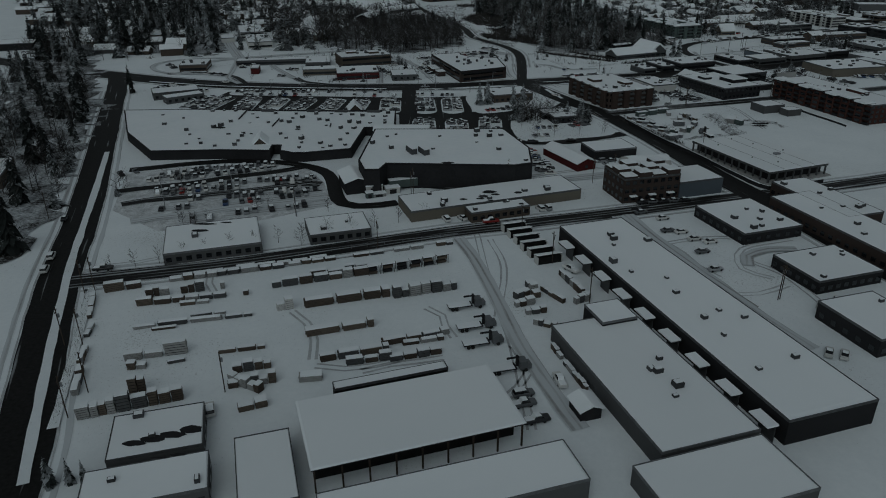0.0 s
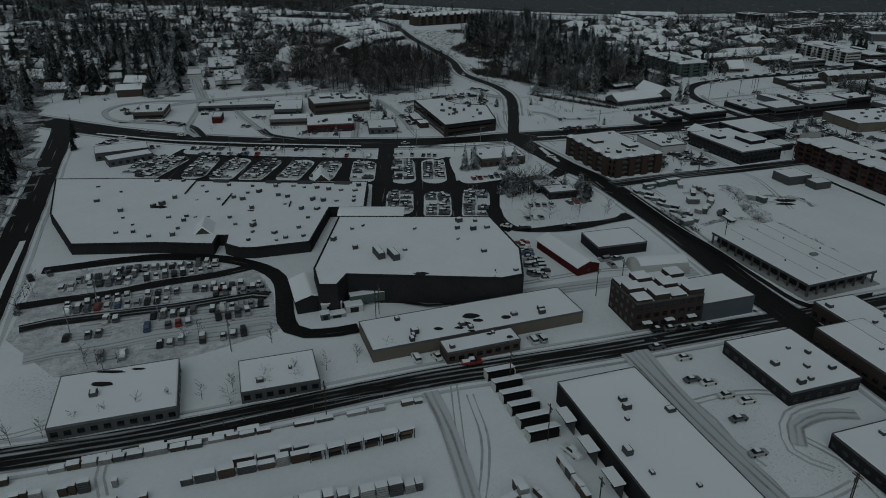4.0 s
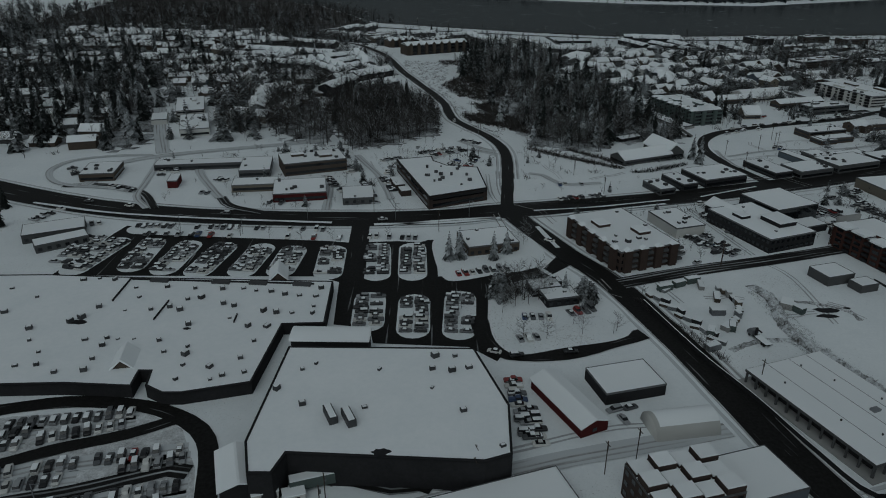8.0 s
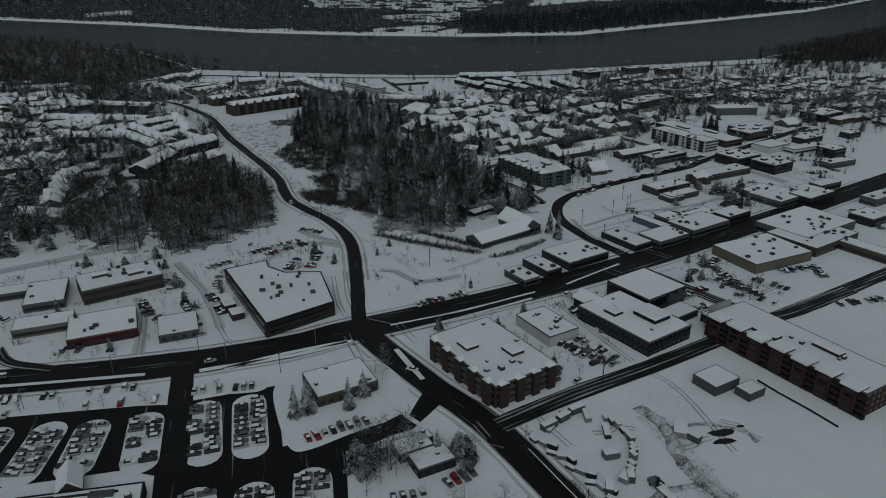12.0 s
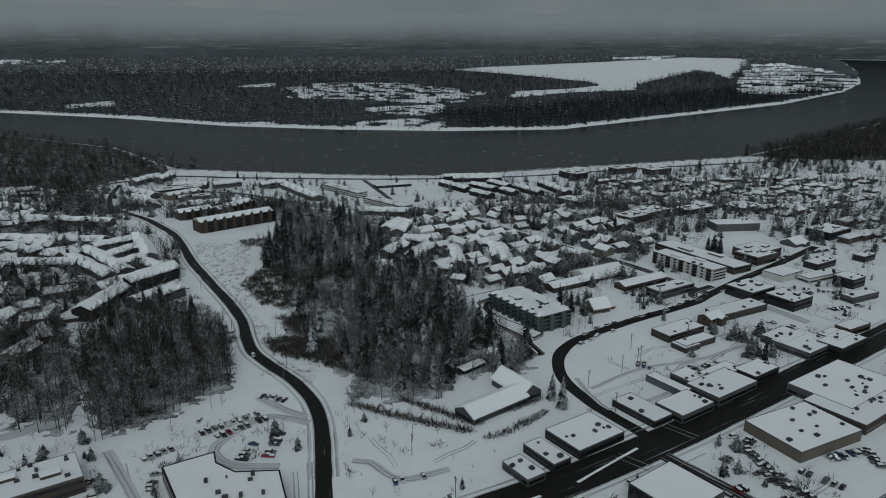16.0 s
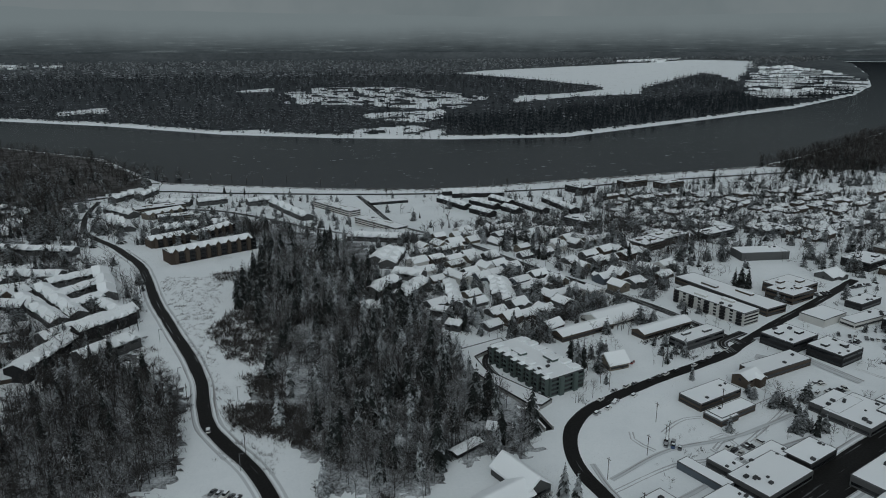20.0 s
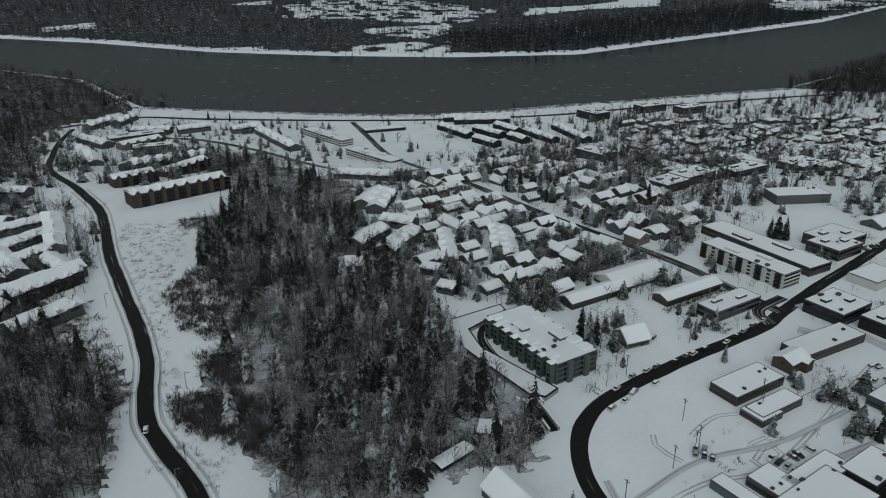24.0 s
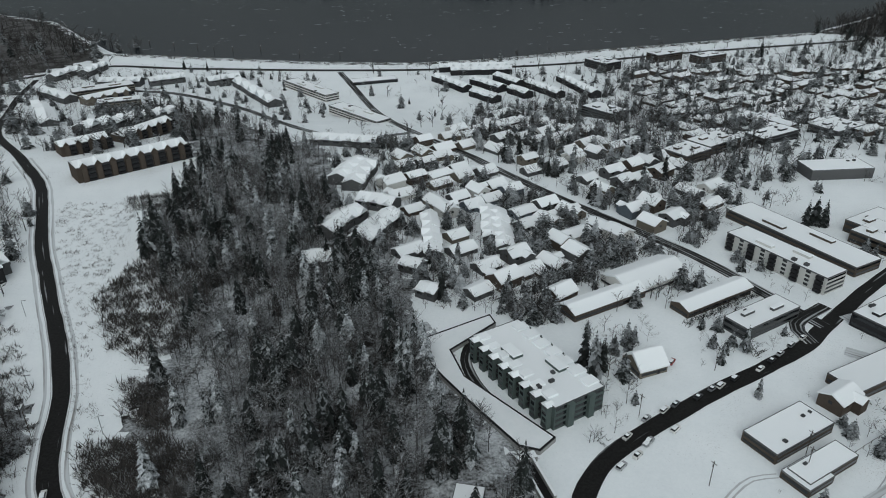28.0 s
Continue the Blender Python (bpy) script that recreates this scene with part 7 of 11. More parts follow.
pole(-74.7, 113.8, 10, 0, 18, "tall dark wooden utility pole", "utility_pole")
pole(-45.7, 121.9, 10, 0, 18, "tall dark wooden utility pole", "utility_pole")
pole(37.4, 158.9, 10, 0, 18, "tall dark wooden utility pole", "utility_pole")
pole(31.0, 181.3, 10, 0, 18, "tall dark wooden utility pole", "utility_pole")
pole(-19.2, 190.0, 10, 0, 18, "tall dark wooden utility pole", "utility_pole")
pole(86.0, 159.7, 10, 0, 18, "tall dark wooden utility pole", "utility_pole")
pole(-129.3, 215.8, 10, 0, 18, "tall dark wooden utility pole", "utility_pole")


# ---- houses and gardens ----
WALLS = ("white_wall", "grey_wall", "beige_wall", "brown_wall", "blue_wall", "grey_wall")
HOME = random.Random(314)
TAKEN = []


def free(x, y, gap):
    return all((x - a) ** 2 + (y - b) ** 2 > gap * gap for a, b in TAKEN)


def home(x, y, turn, w=None, d=None, group="houses of the neighbourhood", wing=True, panes=3):
    """A small snowed-in house with a gabled roof and, on some, a cross wing."""
    w, d = w or HOME.uniform(10.5, 15), d or HOME.uniform(8.4, 10.6)
    h, pitch, wall = HOME.choice((2.8, 3.0, 5.0)), HOME.uniform(0.35, 0.6), HOME.choice(WALLS)
    words = {"white_wall": "white", "grey_wall": "grey", "beige_wall": "beige", "brown_wall": "brown", "blue_wall": "blue-grey"}[wall]
    b = base("house", x, y, turn, f"{words} {'two-storey' if h > 4 else 'single-storey'} house with a snow-covered gabled roof", "house", group)
    rise, eave = d * 0.5 * pitch, 0.5
    k = (d / 2 + eave) / (d / 2)
    shell(b, wall, w, d, h, rise)
    piece("roof", "roof", "roof_snow", b, 0, 0, h - rise * (k - 1), w + 2 * eave, d + 2 * eave, rise * k)
    for u in (-0.25, 0.25)[: panes - 1]:
        piece("window", "box", "glass", b, u * w, -d / 2, h - 1.9, 1.6, 0.12, 1.2)
    piece("window", "box", "glass", b, -w / 2 if x > 30 else w / 2, 0, h - 1.9, 1.4, 0.12, 1.2, 90)
    if wing and HOME.random() < 0.45:
        ww = d * 0.55
        piece("wing", "box", wall, b, w * 0.22, -d / 2 - 1.4, -1.0, ww, 3.0, h + 1.0)
        piece("wing_roof", "roof", "roof_snow", b, w * 0.22, -d / 2 - 0.8, h - 0.15, 5.2, ww + 0.9, ww * 0.28, 90)
    TAKEN.append((x, y))
    return b


def cluster(places, label):
    """Distant houses too many to count: their walls and their snowy roofs."""
    for what, mat_key in (("walls", "brown_wall"), ("roofs", "roof_snow")):
        vs, fs = [], []
        for x, y, turn, w, d, h, rise in places:
            c, s, z = math.cos(radians(turn)), math.sin(radians(turn)), ground_z(x, y)
            if what == "walls":
                q = [(-w / 2, -d / 2, -1), (w / 2, -d / 2, -1), (w / 2, d / 2, -1), (-w / 2, d / 2, -1), (-w / 2, -d / 2, h), (w / 2, -d / 2, h), (w / 2, d / 2, h), (-w / 2, d / 2, h), (-w / 2, 0, h + rise), (w / 2, 0, h + rise)]
                f = [(0, 1, 5, 4), (1, 2, 6, 5), (2, 3, 7, 6), (3, 0, 4, 7), (5, 6, 9), (7, 4, 8)]
            else:
                a, b, t = w / 2 + 0.6, d / 2 + 0.6, 0.3
                q = [(-a, -b, h - 0.2), (a, -b, h - 0.2), (a, b, h - 0.2), (-a, b, h - 0.2), (-a, -b, h + t), (a, -b, h + t), (a, b, h + t), (-a, b, h + t), (-a, 0, h + rise + t), (a, 0, h + rise + t)]
                f = [(0, 1, 5, 4), (1, 2, 6, 5), (2, 3, 7, 6), (3, 0, 4, 7), (5, 6, 9), (7, 4, 8), (4, 5, 9, 8), (6, 7, 8, 9)]
            n = len(vs)
            vs += [(x + u * c - v * s, y + u * s + v * c, z + k) for u, v, k in q]
            fs += [tuple(n + k for k in g) for g in f]
        if vs:
            tagged(new("distant_houses_" + what, link_mesh(what, vs, fs, M[mat_key])), label + (", dark walls" if what == "walls" else ", snowy roofs"), "houses", kind="stuff")


def growth(ring, n, seed, low=3.5, high=9.0, share=8, bare=None):
    """Bare garden trees, hedges and shrubs between houses."""
    spots = [q for q in scatter(ring, n, seed, clear)]
    k = len(spots)
    near = sum(y for _, y in ring) / len(ring) < 800 and sum(x for x, _ in ring) / len(ring) > -50
    bare = bare or (LITE_BARES if near else MID_BARES)
    high *= 1.3 if high > 6 and not near else 1.1
    wood("garden_trees", "bare garden trees and shrubs between snowy houses", "trees", spots[: k // 2], bare, low, high, seed + 1, "garden_twig", 1.2)
    wood("garden_trees", "frosted garden trees between snowy houses", "trees", spots[k // 2: 5 * k // 8], bare, low, high, seed + 2, "twig_frosted", 1.1)
    wood("garden_shrubs", "dark garden shrubs between snowy houses", "shrubs", spots[7 * k // 8:], BUSHES, 1.5, 3.2, seed + 3, "brush", 2.0)
    wood("garden_conifers", "scattered dark conifers between snowy houses", "trees", spots[:: 2 * share], GARDEN_CONES, low + 2, high + 5, seed + 4, "conifer", 1.15)
    wood("garden_conifers", "snow-dusted conifers between snowy houses", "trees", spots[share:: 2 * share], GARDEN_CONES, low + 1, high + 4, seed + 5, "conifer", 1.15)


def suburb(ring, turn, step_x, step_y, seed, skip=0.12, jitter=2.0, trees=0, gap=9.5, single=True, plants=0):
    """Houses in lanes, with a few garden trees between them."""
    r = random.Random(seed)
    c, s = math.cos(radians(turn)), math.sin(radians(turn))
    us = [x * c + y * s for x, y in ring]
    vs = [-x * s + y * c for x, y in ring]
    v, lane, joined = min(vs), 0, []
    while v < max(vs):
        u = min(us) + r.uniform(0, step_x)
        while u < max(us):
            x, y = u * c - v * s + r.uniform(-jitter, jitter), u * s + v * c + r.uniform(-jitter, jitter)
            if inside(x, y, ring) and r.random() > skip and free(x, y, gap):
                t = turn + r.choice((0, 0, 90, 180)) + r.uniform(-4, 4)
                if single:
                    home(x, y, t)
                else:
                    joined.append((x, y, t, r.uniform(12, 20), r.uniform(8.5, 12.5), r.choice((2.8, 3.0, 5.0)), r.uniform(1.3, 2.4)))
                    if r.random() < 0.5:
                        joined.append((x + r.uniform(-3, 3), y + r.uniform(-3, 3), t + 90, r.uniform(9, 13), r.uniform(6, 8), 2.8, r.uniform(1.2, 1.9)))
                    TAKEN.append((x, y))
            u += step_x * r.uniform(0.9, 1.15)
        v += step_y * (0.72 if lane % 2 else 1.28)
        lane += 1
    cluster(joined, "distant houses of the neighbourhood")
    garden(ring, trees, seed + 1)
    growth(ring, plants, seed + 2)


def garden(ring, n, seed, tall=(8, 16), kinds=("bare", "bare", "round", "conifer", "frosted", "conifer")):
    r = random.Random(seed)
    for x, y in scatter(ring, n, seed):
        if free(x, y, 6.0):
            kind = r.choice(kinds)
            tree(x, y, r.uniform(*tall), kind, r.randrange(50), wide=1.7 if kind in ("conifer", "frosted") else 1.0)


def terrace(x0, y0, x1, y1, n, d=9.0, h=5.0, wall="grey_wall", group="terraced houses", pitch=0.4):
    """A row of joined townhouses, each with its own gable to the front."""
    dist = math.hypot(x1 - x0, y1 - y0)
    a = math.degrees(math.atan2(y1 - y0, x1 - x0))
    w = dist / n
    for k in range(n):
        t = (k + 0.5) / n
        x, y = x0 + (x1 - x0) * t, y0 + (y1 - y0) * t
        off = 0.6 * (k % 2)
        b = gable_house("townhouse in a row with a snowy pitched roof", x - math.sin(radians(a)) * off, y + math.cos(radians(a)) * off, w * 0.98, d, a, h + 0.25 * (k % 2), wall, pitch, "townhouse", "townhouse", False, 0.25, group=group)
        piece("window", "box", "glass", b, 0, -d / 2, h - 1.9, w * 0.5, 0.12, 1.2)
        piece("front_gable", "roof", "roof_snow", b, w * 0.1, -d * 0.32, h + 0.1, d * 0.5, w * 0.62, w * 0.24, 90)
        TAKEN.append((x, y))


# the shops along the main road
flat_building("low shop with a snowy flat roof beside the main road", 126.6, 452.3, 9, 15, 20, 3.2, "grey_wall", 1, 3.0, "sew", units=3, name="commercial_building")
TAKEN.append((127, 452))
flat_building("low shop with a snowy flat roof beside the main road", 139.3, 460.1, 9, 18, 20, 3.6, "dark_wall", 1, 3.0, "sew", units=3, name="commercial_building")
TAKEN.append((139, 460))
flat_building("low shop with a snowy flat roof beside the main road", 160.3, 469.7, 26, 20, 20, 4.0, "dark_wall", 1, 3.0, "sew", units=6, name="commercial_building")
TAKEN.append((160, 470))
flat_building("low shop with a snowy flat roof beside the main road", 194.6, 483.1, 12, 24, 20, 3.2, "dark_wall", 1, 3.0, "sew", units=3, name="commercial_building")
TAKEN.append((195, 483))
flat_building("low shop with a snowy flat roof beside the main road", 214.5, 480.6, 22, 15, 20, 4.0, "grey_wall", 1, 3.0, "sew", units=3, name="commercial_building")
TAKEN.append((215, 481))
flat_building("blue-walled low shed with a snowy roof", 219.2, 501.6, 6, 22, 20, 3.2, "blue_wall", 1, 0, "sew", units=0, name="commercial_building")
TAKEN.append((219, 502))
flat_building("low shop with a snowy flat roof beside the main road", 242.8, 493.5, 30, 18, 20, 4.0, "grey_wall", 1, 3.0, "sew", units=6, name="commercial_building")
TAKEN.append((243, 494))
flat_building("low shop with a snowy flat roof beside the main road", 269.4, 503.0, 20, 12, 20, 4.0, "dark_wall", 1, 3.0, "sew", units=3, name="commercial_building")
TAKEN.append((269, 503))
flat_building("low shop with a snowy flat roof beside the main road", 316.6, 525.2, 28, 22, 20, 4.0, "grey_wall", 1, 3.0, "sew", units=6, name="commercial_building")
TAKEN.append((317, 525))
flat_building("low shop with a snowy flat roof beside the main road", 338.6, 527.6, 16, 12, 20, 4.8, "dark_wall", 1, 3.0, "sew", units=3, name="commercial_building")
TAKEN.append((339, 528))
flat_building("L-shaped low office with a snowy roof", 314.0, 579.4, 40, 13, 14, 4.0, "brown_wall", 1, 3.0, "sew", units=2, name="commercial_building")
TAKEN.append((314, 579))
flat_building("dark two-storey store front with a snowy roof", 343.2, 605.2, 24, 20, 18, 6.4, "dark_wall", 2, 3.0, "sew", units=5, name="commercial_building")
TAKEN.append((343, 605))
flat_building("dark two-storey office with a snowy roof", 355.1, 583.9, 20, 20, 18, 6.4, "dark_wall", 2, 3.0, "sew", units=6, name="commercial_building")
TAKEN.append((355, 584))
flat_building("pale windowless flat-roofed hall", 389.5, 631.2, 24, 16, 18, 4.8, "white_wall", 1, 0, "sew", units=0, name="commercial_building")
TAKEN.append((389, 631))
flat_building("two-storey apartment house with a snowy roof", 397.8, 670.7, 24, 20, 18, 6.4, "brown_wall", 2, 3.0, "sew", units=2, name="commercial_building")
TAKEN.append((398, 671))
home(457.2, 700.5, 18, 16, 14)
flat_building("dark flat-roofed commercial hall", 650.4, 879.6, 34, 26, 18, 6.4, "dark_wall", 2, 3.0, "sew", units=0, name="commercial_building")
TAKEN.append((650, 880))
flat_building("dark flat-roofed commercial hall", 506.4, 717.8, 32, 22, 18, 6.4, "dark_wall", 2, 3.0, "sew", units=3, name="commercial_building")
TAKEN.append((506, 718))
flat_building("corner shop with a snowy flat roof", 192.2, 393.3, 12, 12, 20, 3.2, "dark_wall", 1, 3.0, "sew", units=0, name="commercial_building")
TAKEN.append((192, 393))
flat_building("low shop with a snowy flat roof beside the main road", 311.8, 535.3, 22, 14, 20, 4.0, "grey_wall", 1, 3.0, "sew", units=4, name="commercial_building")
TAKEN.append((312, 535))
flat_building("low shop with a snowy flat roof beside the main road", 336.6, 520.4, 26, 14, 20, 4.8, "dark_wall", 1, 3.0, "sew", units=3, name="commercial_building")
TAKEN.append((337, 520))
flat_building("low shop with a snowy flat roof beside the main road", 297.9, 477.3, 46, 30, 20, 4.8, "grey_wall", 1, 3.0, "sew", units=9, name="commercial_building")
TAKEN.append((298, 477))
flat_building("low shop with a snowy flat roof beside the main road", 233.3, 503.7, 12, 16, 20, 3.6, "grey_wall", 1, 3.0, "sew", units=3, name="commercial_building")
TAKEN.append((233, 504))
flat_building("low shop with a snowy flat roof beside the main road", 249.2, 505.2, 26, 10, 20, 3.6, "grey_wall", 1, 3.0, "sew", units=3, name="commercial_building")
TAKEN.append((249, 505))
flat_building("low annex with a snowy roof", 261.5, 543.5, 24, 8, 17, 3.2, "brown_wall", 1, 3.0, "sew", units=1, name="commercial_building")
TAKEN.append((261, 543))
home(288.6, 569.0, 20, 12, 9)
flat_building("long low annex with a snowy roof", 254.0, 540.8, 12, 10, 17, 2.8, "brown_wall", 1, 3.0, "sew", units=0, name="commercial_building")
TAKEN.append((254, 541))
# the plaza on the west side
flat_building("hip-roofed bank among snowy lawns", -160.9, 472.1, 17, 20, 8, 4.0, "brown_wall", 1, 3.0, "sew", units=5, name="commercial_building")
TAKEN.append((-161, 472))
flat_building("long low motel wing with a snowy roof", -111.1, 486.9, 52, 9, 8, 3.2, "grey_wall", 1, 3.0, "sew", units=3, name="commercial_building")
TAKEN.append((-111, 487))
flat_building("motel wing with a snowy roof", -82.4, 482.2, 16, 24, 8, 3.6, "grey_wall", 1, 3.0, "sew", units=1, name="commercial_building")
TAKEN.append((-82, 482))
flat_building("low plaza shop with a snowy roof", -76.2, 453.1, 22, 11, 8, 3.6, "beige_wall", 1, 3.0, "sew", units=1, name="commercial_building")
TAKEN.append((-76, 453))
flat_building("small red kiosk with a snowy roof", -118.4, 458.0, 5, 11, 8, 3.6, "red_wall", 1, 0, "sew", units=0, name="kiosk")
TAKEN.append((-118, 458))
flat_building("small shop with a snowy roof", -23.4, 438.7, 15, 17, 8, 3.2, "grey_wall", 1, 3.0, "sew", units=1, name="commercial_building")
TAKEN.append((-23, 439))
flat_building("filling station shop with a snowy canopy roof", -147.6, 393.8, 24, 13, 25, 3.6, "grey_wall", 1, 3.0, "sew", units=0, name="commercial_building")
TAKEN.append((-148, 394))
flat_building("low garage with a snowy roof", -139.5, 382.6, 20, 8, 35, 3.2, "grey_wall", 1, 3.0, "sew", units=0, name="commercial_building")
TAKEN.append((-139, 383))
flat_building("two-storey brick row along the street", 126.9, 220.8, 14, 34, 17, 4.8, "brick_wall", 1, 3.0, "sew", units=6, name="commercial_building")
TAKEN.append((127, 221))
flat_building("long brick shop row with a snowy roof", 125.2, 194.3, 16, 60, 17, 4.8, "brick_wall", 1, 3.0, "sew", units=6, name="commercial_building")
TAKEN.append((125, 194))
flat_building("low building with a dark shingled front", -172.0, 254.1, 16, 24, 18, 4.8, "brown_wall", 1, 3.0, "sew", units=0, name="commercial_building")
TAKEN.append((-172, 254))
flat_building("flat-roofed hall behind trees", -319.1, 612.4, 34, 20, 18, 4.8, "dark_wall", 1, 0, "sew", units=0, name="commercial_building")
TAKEN.append((-319, 612))
flat_building("flat-roofed hall behind trees", -325.0, 556.8, 40, 24, 18, 4.8, "dark_wall", 1, 0, "sew", units=0, name="commercial_building")
TAKEN.append((-325, 557))
# apartments towards the river
flat_building("apartment block with a snowy roof near the river", 485.4, 1185.2, 26, 34, 20, 8.8, "dark_wall", 4, 4, "sew", units=5, name="apartment_building")
TAKEN.append((485, 1185))
flat_building("apartment block with a snowy roof near the river", 575.7, 1204.3, 40, 20, 15, 8.8, "brown_wall", 4, 4, "sew", units=3, name="apartment_building")
TAKEN.append((576, 1204))
flat_building("apartment block with a snowy roof near the river", 621.1, 1181.8, 40, 20, 15, 8.8, "brown_wall", 4, 4, "sew", units=3, name="apartment_building")
TAKEN.append((621, 1182))
flat_building("apartment block with a snowy roof near the river", 391.9, 980.7, 22, 34, 25, 8.8, "grey_wall", 4, 4, "sew", units=5, name="apartment_building")
TAKEN.append((392, 981))
flat_building("apartment block with a snowy roof near the river", 144.2, 1156.1, 16, 80, 28, 7.2, "white_wall", 3, 4, "sew", units=3, name="apartment_building")
TAKEN.append((144, 1156))
flat_building("apartment block with a snowy roof near the river", 177.8, 1025.0, 16, 70, 30, 6.4, "white_wall", 3, 4, "sew", units=3, name="apartment_building")
TAKEN.append((178, 1025))
TAKEN.extend([(-10, 951), (12, 880), (-26, 925), (8, 962), (-60, 1180)])
flat_building("apartment block with a snowy roof near the river", -68.2, 1212.0, 60, 20, 20, 7.2, "beige_wall", 3, 4, "sew", units=2, name="apartment_building")
TAKEN.append((-68, 1212))
flat_building("apartment block with a snowy roof near the river", -43.3, 1154.7, 40, 16, 10, 6.4, "beige_wall", 3, 4, "sew", units=2, name="apartment_building")
TAKEN.append((-43, 1155))
flat_building("riverside club house with a flat snowy roof", 214.4, 1185.4, 50, 16, 5, 3.2, "dark_wall", 1, 4, "sew", units=0, name="commercial_building")
TAKEN.append((214, 1185))
flat_building("apartment block with a snowy roof near the river", 500.5, 904.5, 30, 18, 18, 5.6, "white_wall", 2, 4, "sew", units=1, name="apartment_building")
TAKEN.append((501, 905))
flat_building("apartment block with a snowy roof near the river", 454.4, 836.2, 40, 16, 18, 6.4, "dark_wall", 2, 4, "sew", units=2, name="apartment_building")
TAKEN.append((454, 836))
flat_building("apartment block with a snowy roof near the river", 523.4, 852.3, 34, 24, 18, 6.4, "grey_wall", 2, 4, "sew", units=2, name="apartment_building")
TAKEN.append((523, 852))
flat_building("windowless grey hall with a snowy roof", 441.4, 757.7, 40, 18, -8, 6.4, "grey_wall", 1, 0, "sew", units=2, name="commercial_building")
TAKEN.append((441, 758))
flat_building("apartment block with a snowy roof near the river", 397.7, 822.7, 34, 20, 22, 7.2, "brown_wall", 3, 4, "sew", units=3, name="apartment_building")
TAKEN.append((398, 823))
flat_building("apartment block with a snowy roof near the river", 368.3, 807.2, 26, 20, 22, 6.4, "brown_wall", 3, 4, "sew", units=2, name="apartment_building")
TAKEN.append((368, 807))
flat_building("apartment house on a snowy lawn", 407.2, 681.7, 30, 22, 18, 6.4, "brown_wall", 2, 4, "sew", units=2, name="apartment_building")
TAKEN.append((407, 682))
# rows of townhouses
terrace(282.1, 1175.6, 303.1, 1118.9, 5, 12.0, 6.0, "dark_wall")
terrace(304.3, 1197.7, 373.1, 1185.3, 8, 12.0, 6.0, "dark_wall")
terrace(319.0, 1152.6, 338.3, 1109.6, 4, 12.0, 6.0, "dark_wall")
terrace(305.8, 1106.2, 320.2, 1072.1, 4, 12.0, 6.0, "dark_wall")
terrace(348.9, 1163.5, 362.1, 1123.2, 4, 12.0, 6.0, "dark_wall")
terrace(347.1, 1107.3, 357.0, 1081.2, 3, 12.0, 6.0, "dark_wall")
terrace(372.8, 1125.5, 388.3, 1073.0, 5, 12.0, 6.0, "dark_wall")
terrace(415.3, 1140.5, 422.4, 1064.1, 6, 12.0, 6.0, "dark_wall")
terrace(294.8, 1214.8, 375.3, 1202.5, 8, 12.0, 6.0, "dark_wall")
terrace(130.4, 907.2, 173.7, 884.3, 6, 13.0, 5.0, "grey_wall")
terrace(138.7, 815.6, 155.5, 843.8, 3, 13.0, 5.0, "grey_wall")
terrace(146.1, 803.7, 160.2, 836.9, 3, 13.0, 5.0, "grey_wall")
terrace(124.1, 744.8, 144.5, 767.6, 3, 13.0, 5.0, "grey_wall")
terrace(140.6, 729.6, 162.9, 758.7, 3, 13.0, 5.0, "grey_wall")
terrace(148.6, 784.1, 166.8, 770.6, 3, 13.0, 5.0, "grey_wall")
terrace(111.1, 716.6, 125.5, 716.3, 3, 13.0, 5.0, "grey_wall")
terrace(181.8, 753.9, 174.1, 707.3, 5, 9.0, 4.0, "grey_wall")
terrace(219.3, 748.6, 210.1, 705.1, 5, 9.0, 4.0, "grey_wall")
terrace(215.7, 753.8, 206.0, 716.7, 4, 9.0, 4.0, "grey_wall")
terrace(158.6, 704.6, 165.6, 696.5, 2, 9.0, 4.0, "grey_wall")
terrace(161.8, 679.3, 168.4, 672.0, 2, 9.0, 4.0, "grey_wall")
terrace(-71.0, 663.6, -54.4, 703.7, 6, 13.0, 7.5, "dark_wall")
terrace(-54.5, 713.6, -27.0, 739.3, 6, 13.0, 7.5, "dark_wall")
terrace(-97.4, 814.8, -58.5, 747.2, 5, 11.0, 5.0, "grey_wall")
terrace(-104.6, 796.0, -67.3, 738.1, 5, 11.0, 5.0, "grey_wall")
terrace(-64.3, 844.7, -47.1, 781.6, 3, 11.0, 5.0, "grey_wall")
terrace(-49.2, 769.1, -35.2, 747.2, 2, 11.0, 5.0, "grey_wall")
terrace(-94.8, 821.4, -67.4, 837.5, 6, 11.0, 5.0, "grey_wall")
terrace(-80.8, 790.0, -61.6, 813.1, 5, 11.0, 5.0, "grey_wall")
terrace(-71.9, 762.4, -53.1, 783.1, 5, 11.0, 5.0, "grey_wall")
terrace(-153.8, 929.7, -94.1, 905.1, 6, 11.0, 5.0, "grey_wall")
terrace(-176.6, 916.2, -153.8, 929.7, 4, 11.0, 5.0, "grey_wall")
terrace(-160.2, 860.7, -123.9, 828.7, 4, 11.0, 5.0, "grey_wall")
terrace(-128.6, 1222.0, -92.5, 1178.5, 3, 14.0, 6.0, "grey_wall")
terrace(-133.8, 1278.5, -113.1, 1313.9, 3, 14.0, 6.0, "grey_wall")
terrace(-102.8, 1290.7, -88.4, 1329.2, 3, 14.0, 6.0, "grey_wall")
terrace(-76.1, 1245.2, -32.3, 1234.5, 4, 14.0, 6.0, "grey_wall")
terrace(-108.3, 1134.1, -75.7, 1037.0, 3, 14.0, 6.0, "grey_wall")
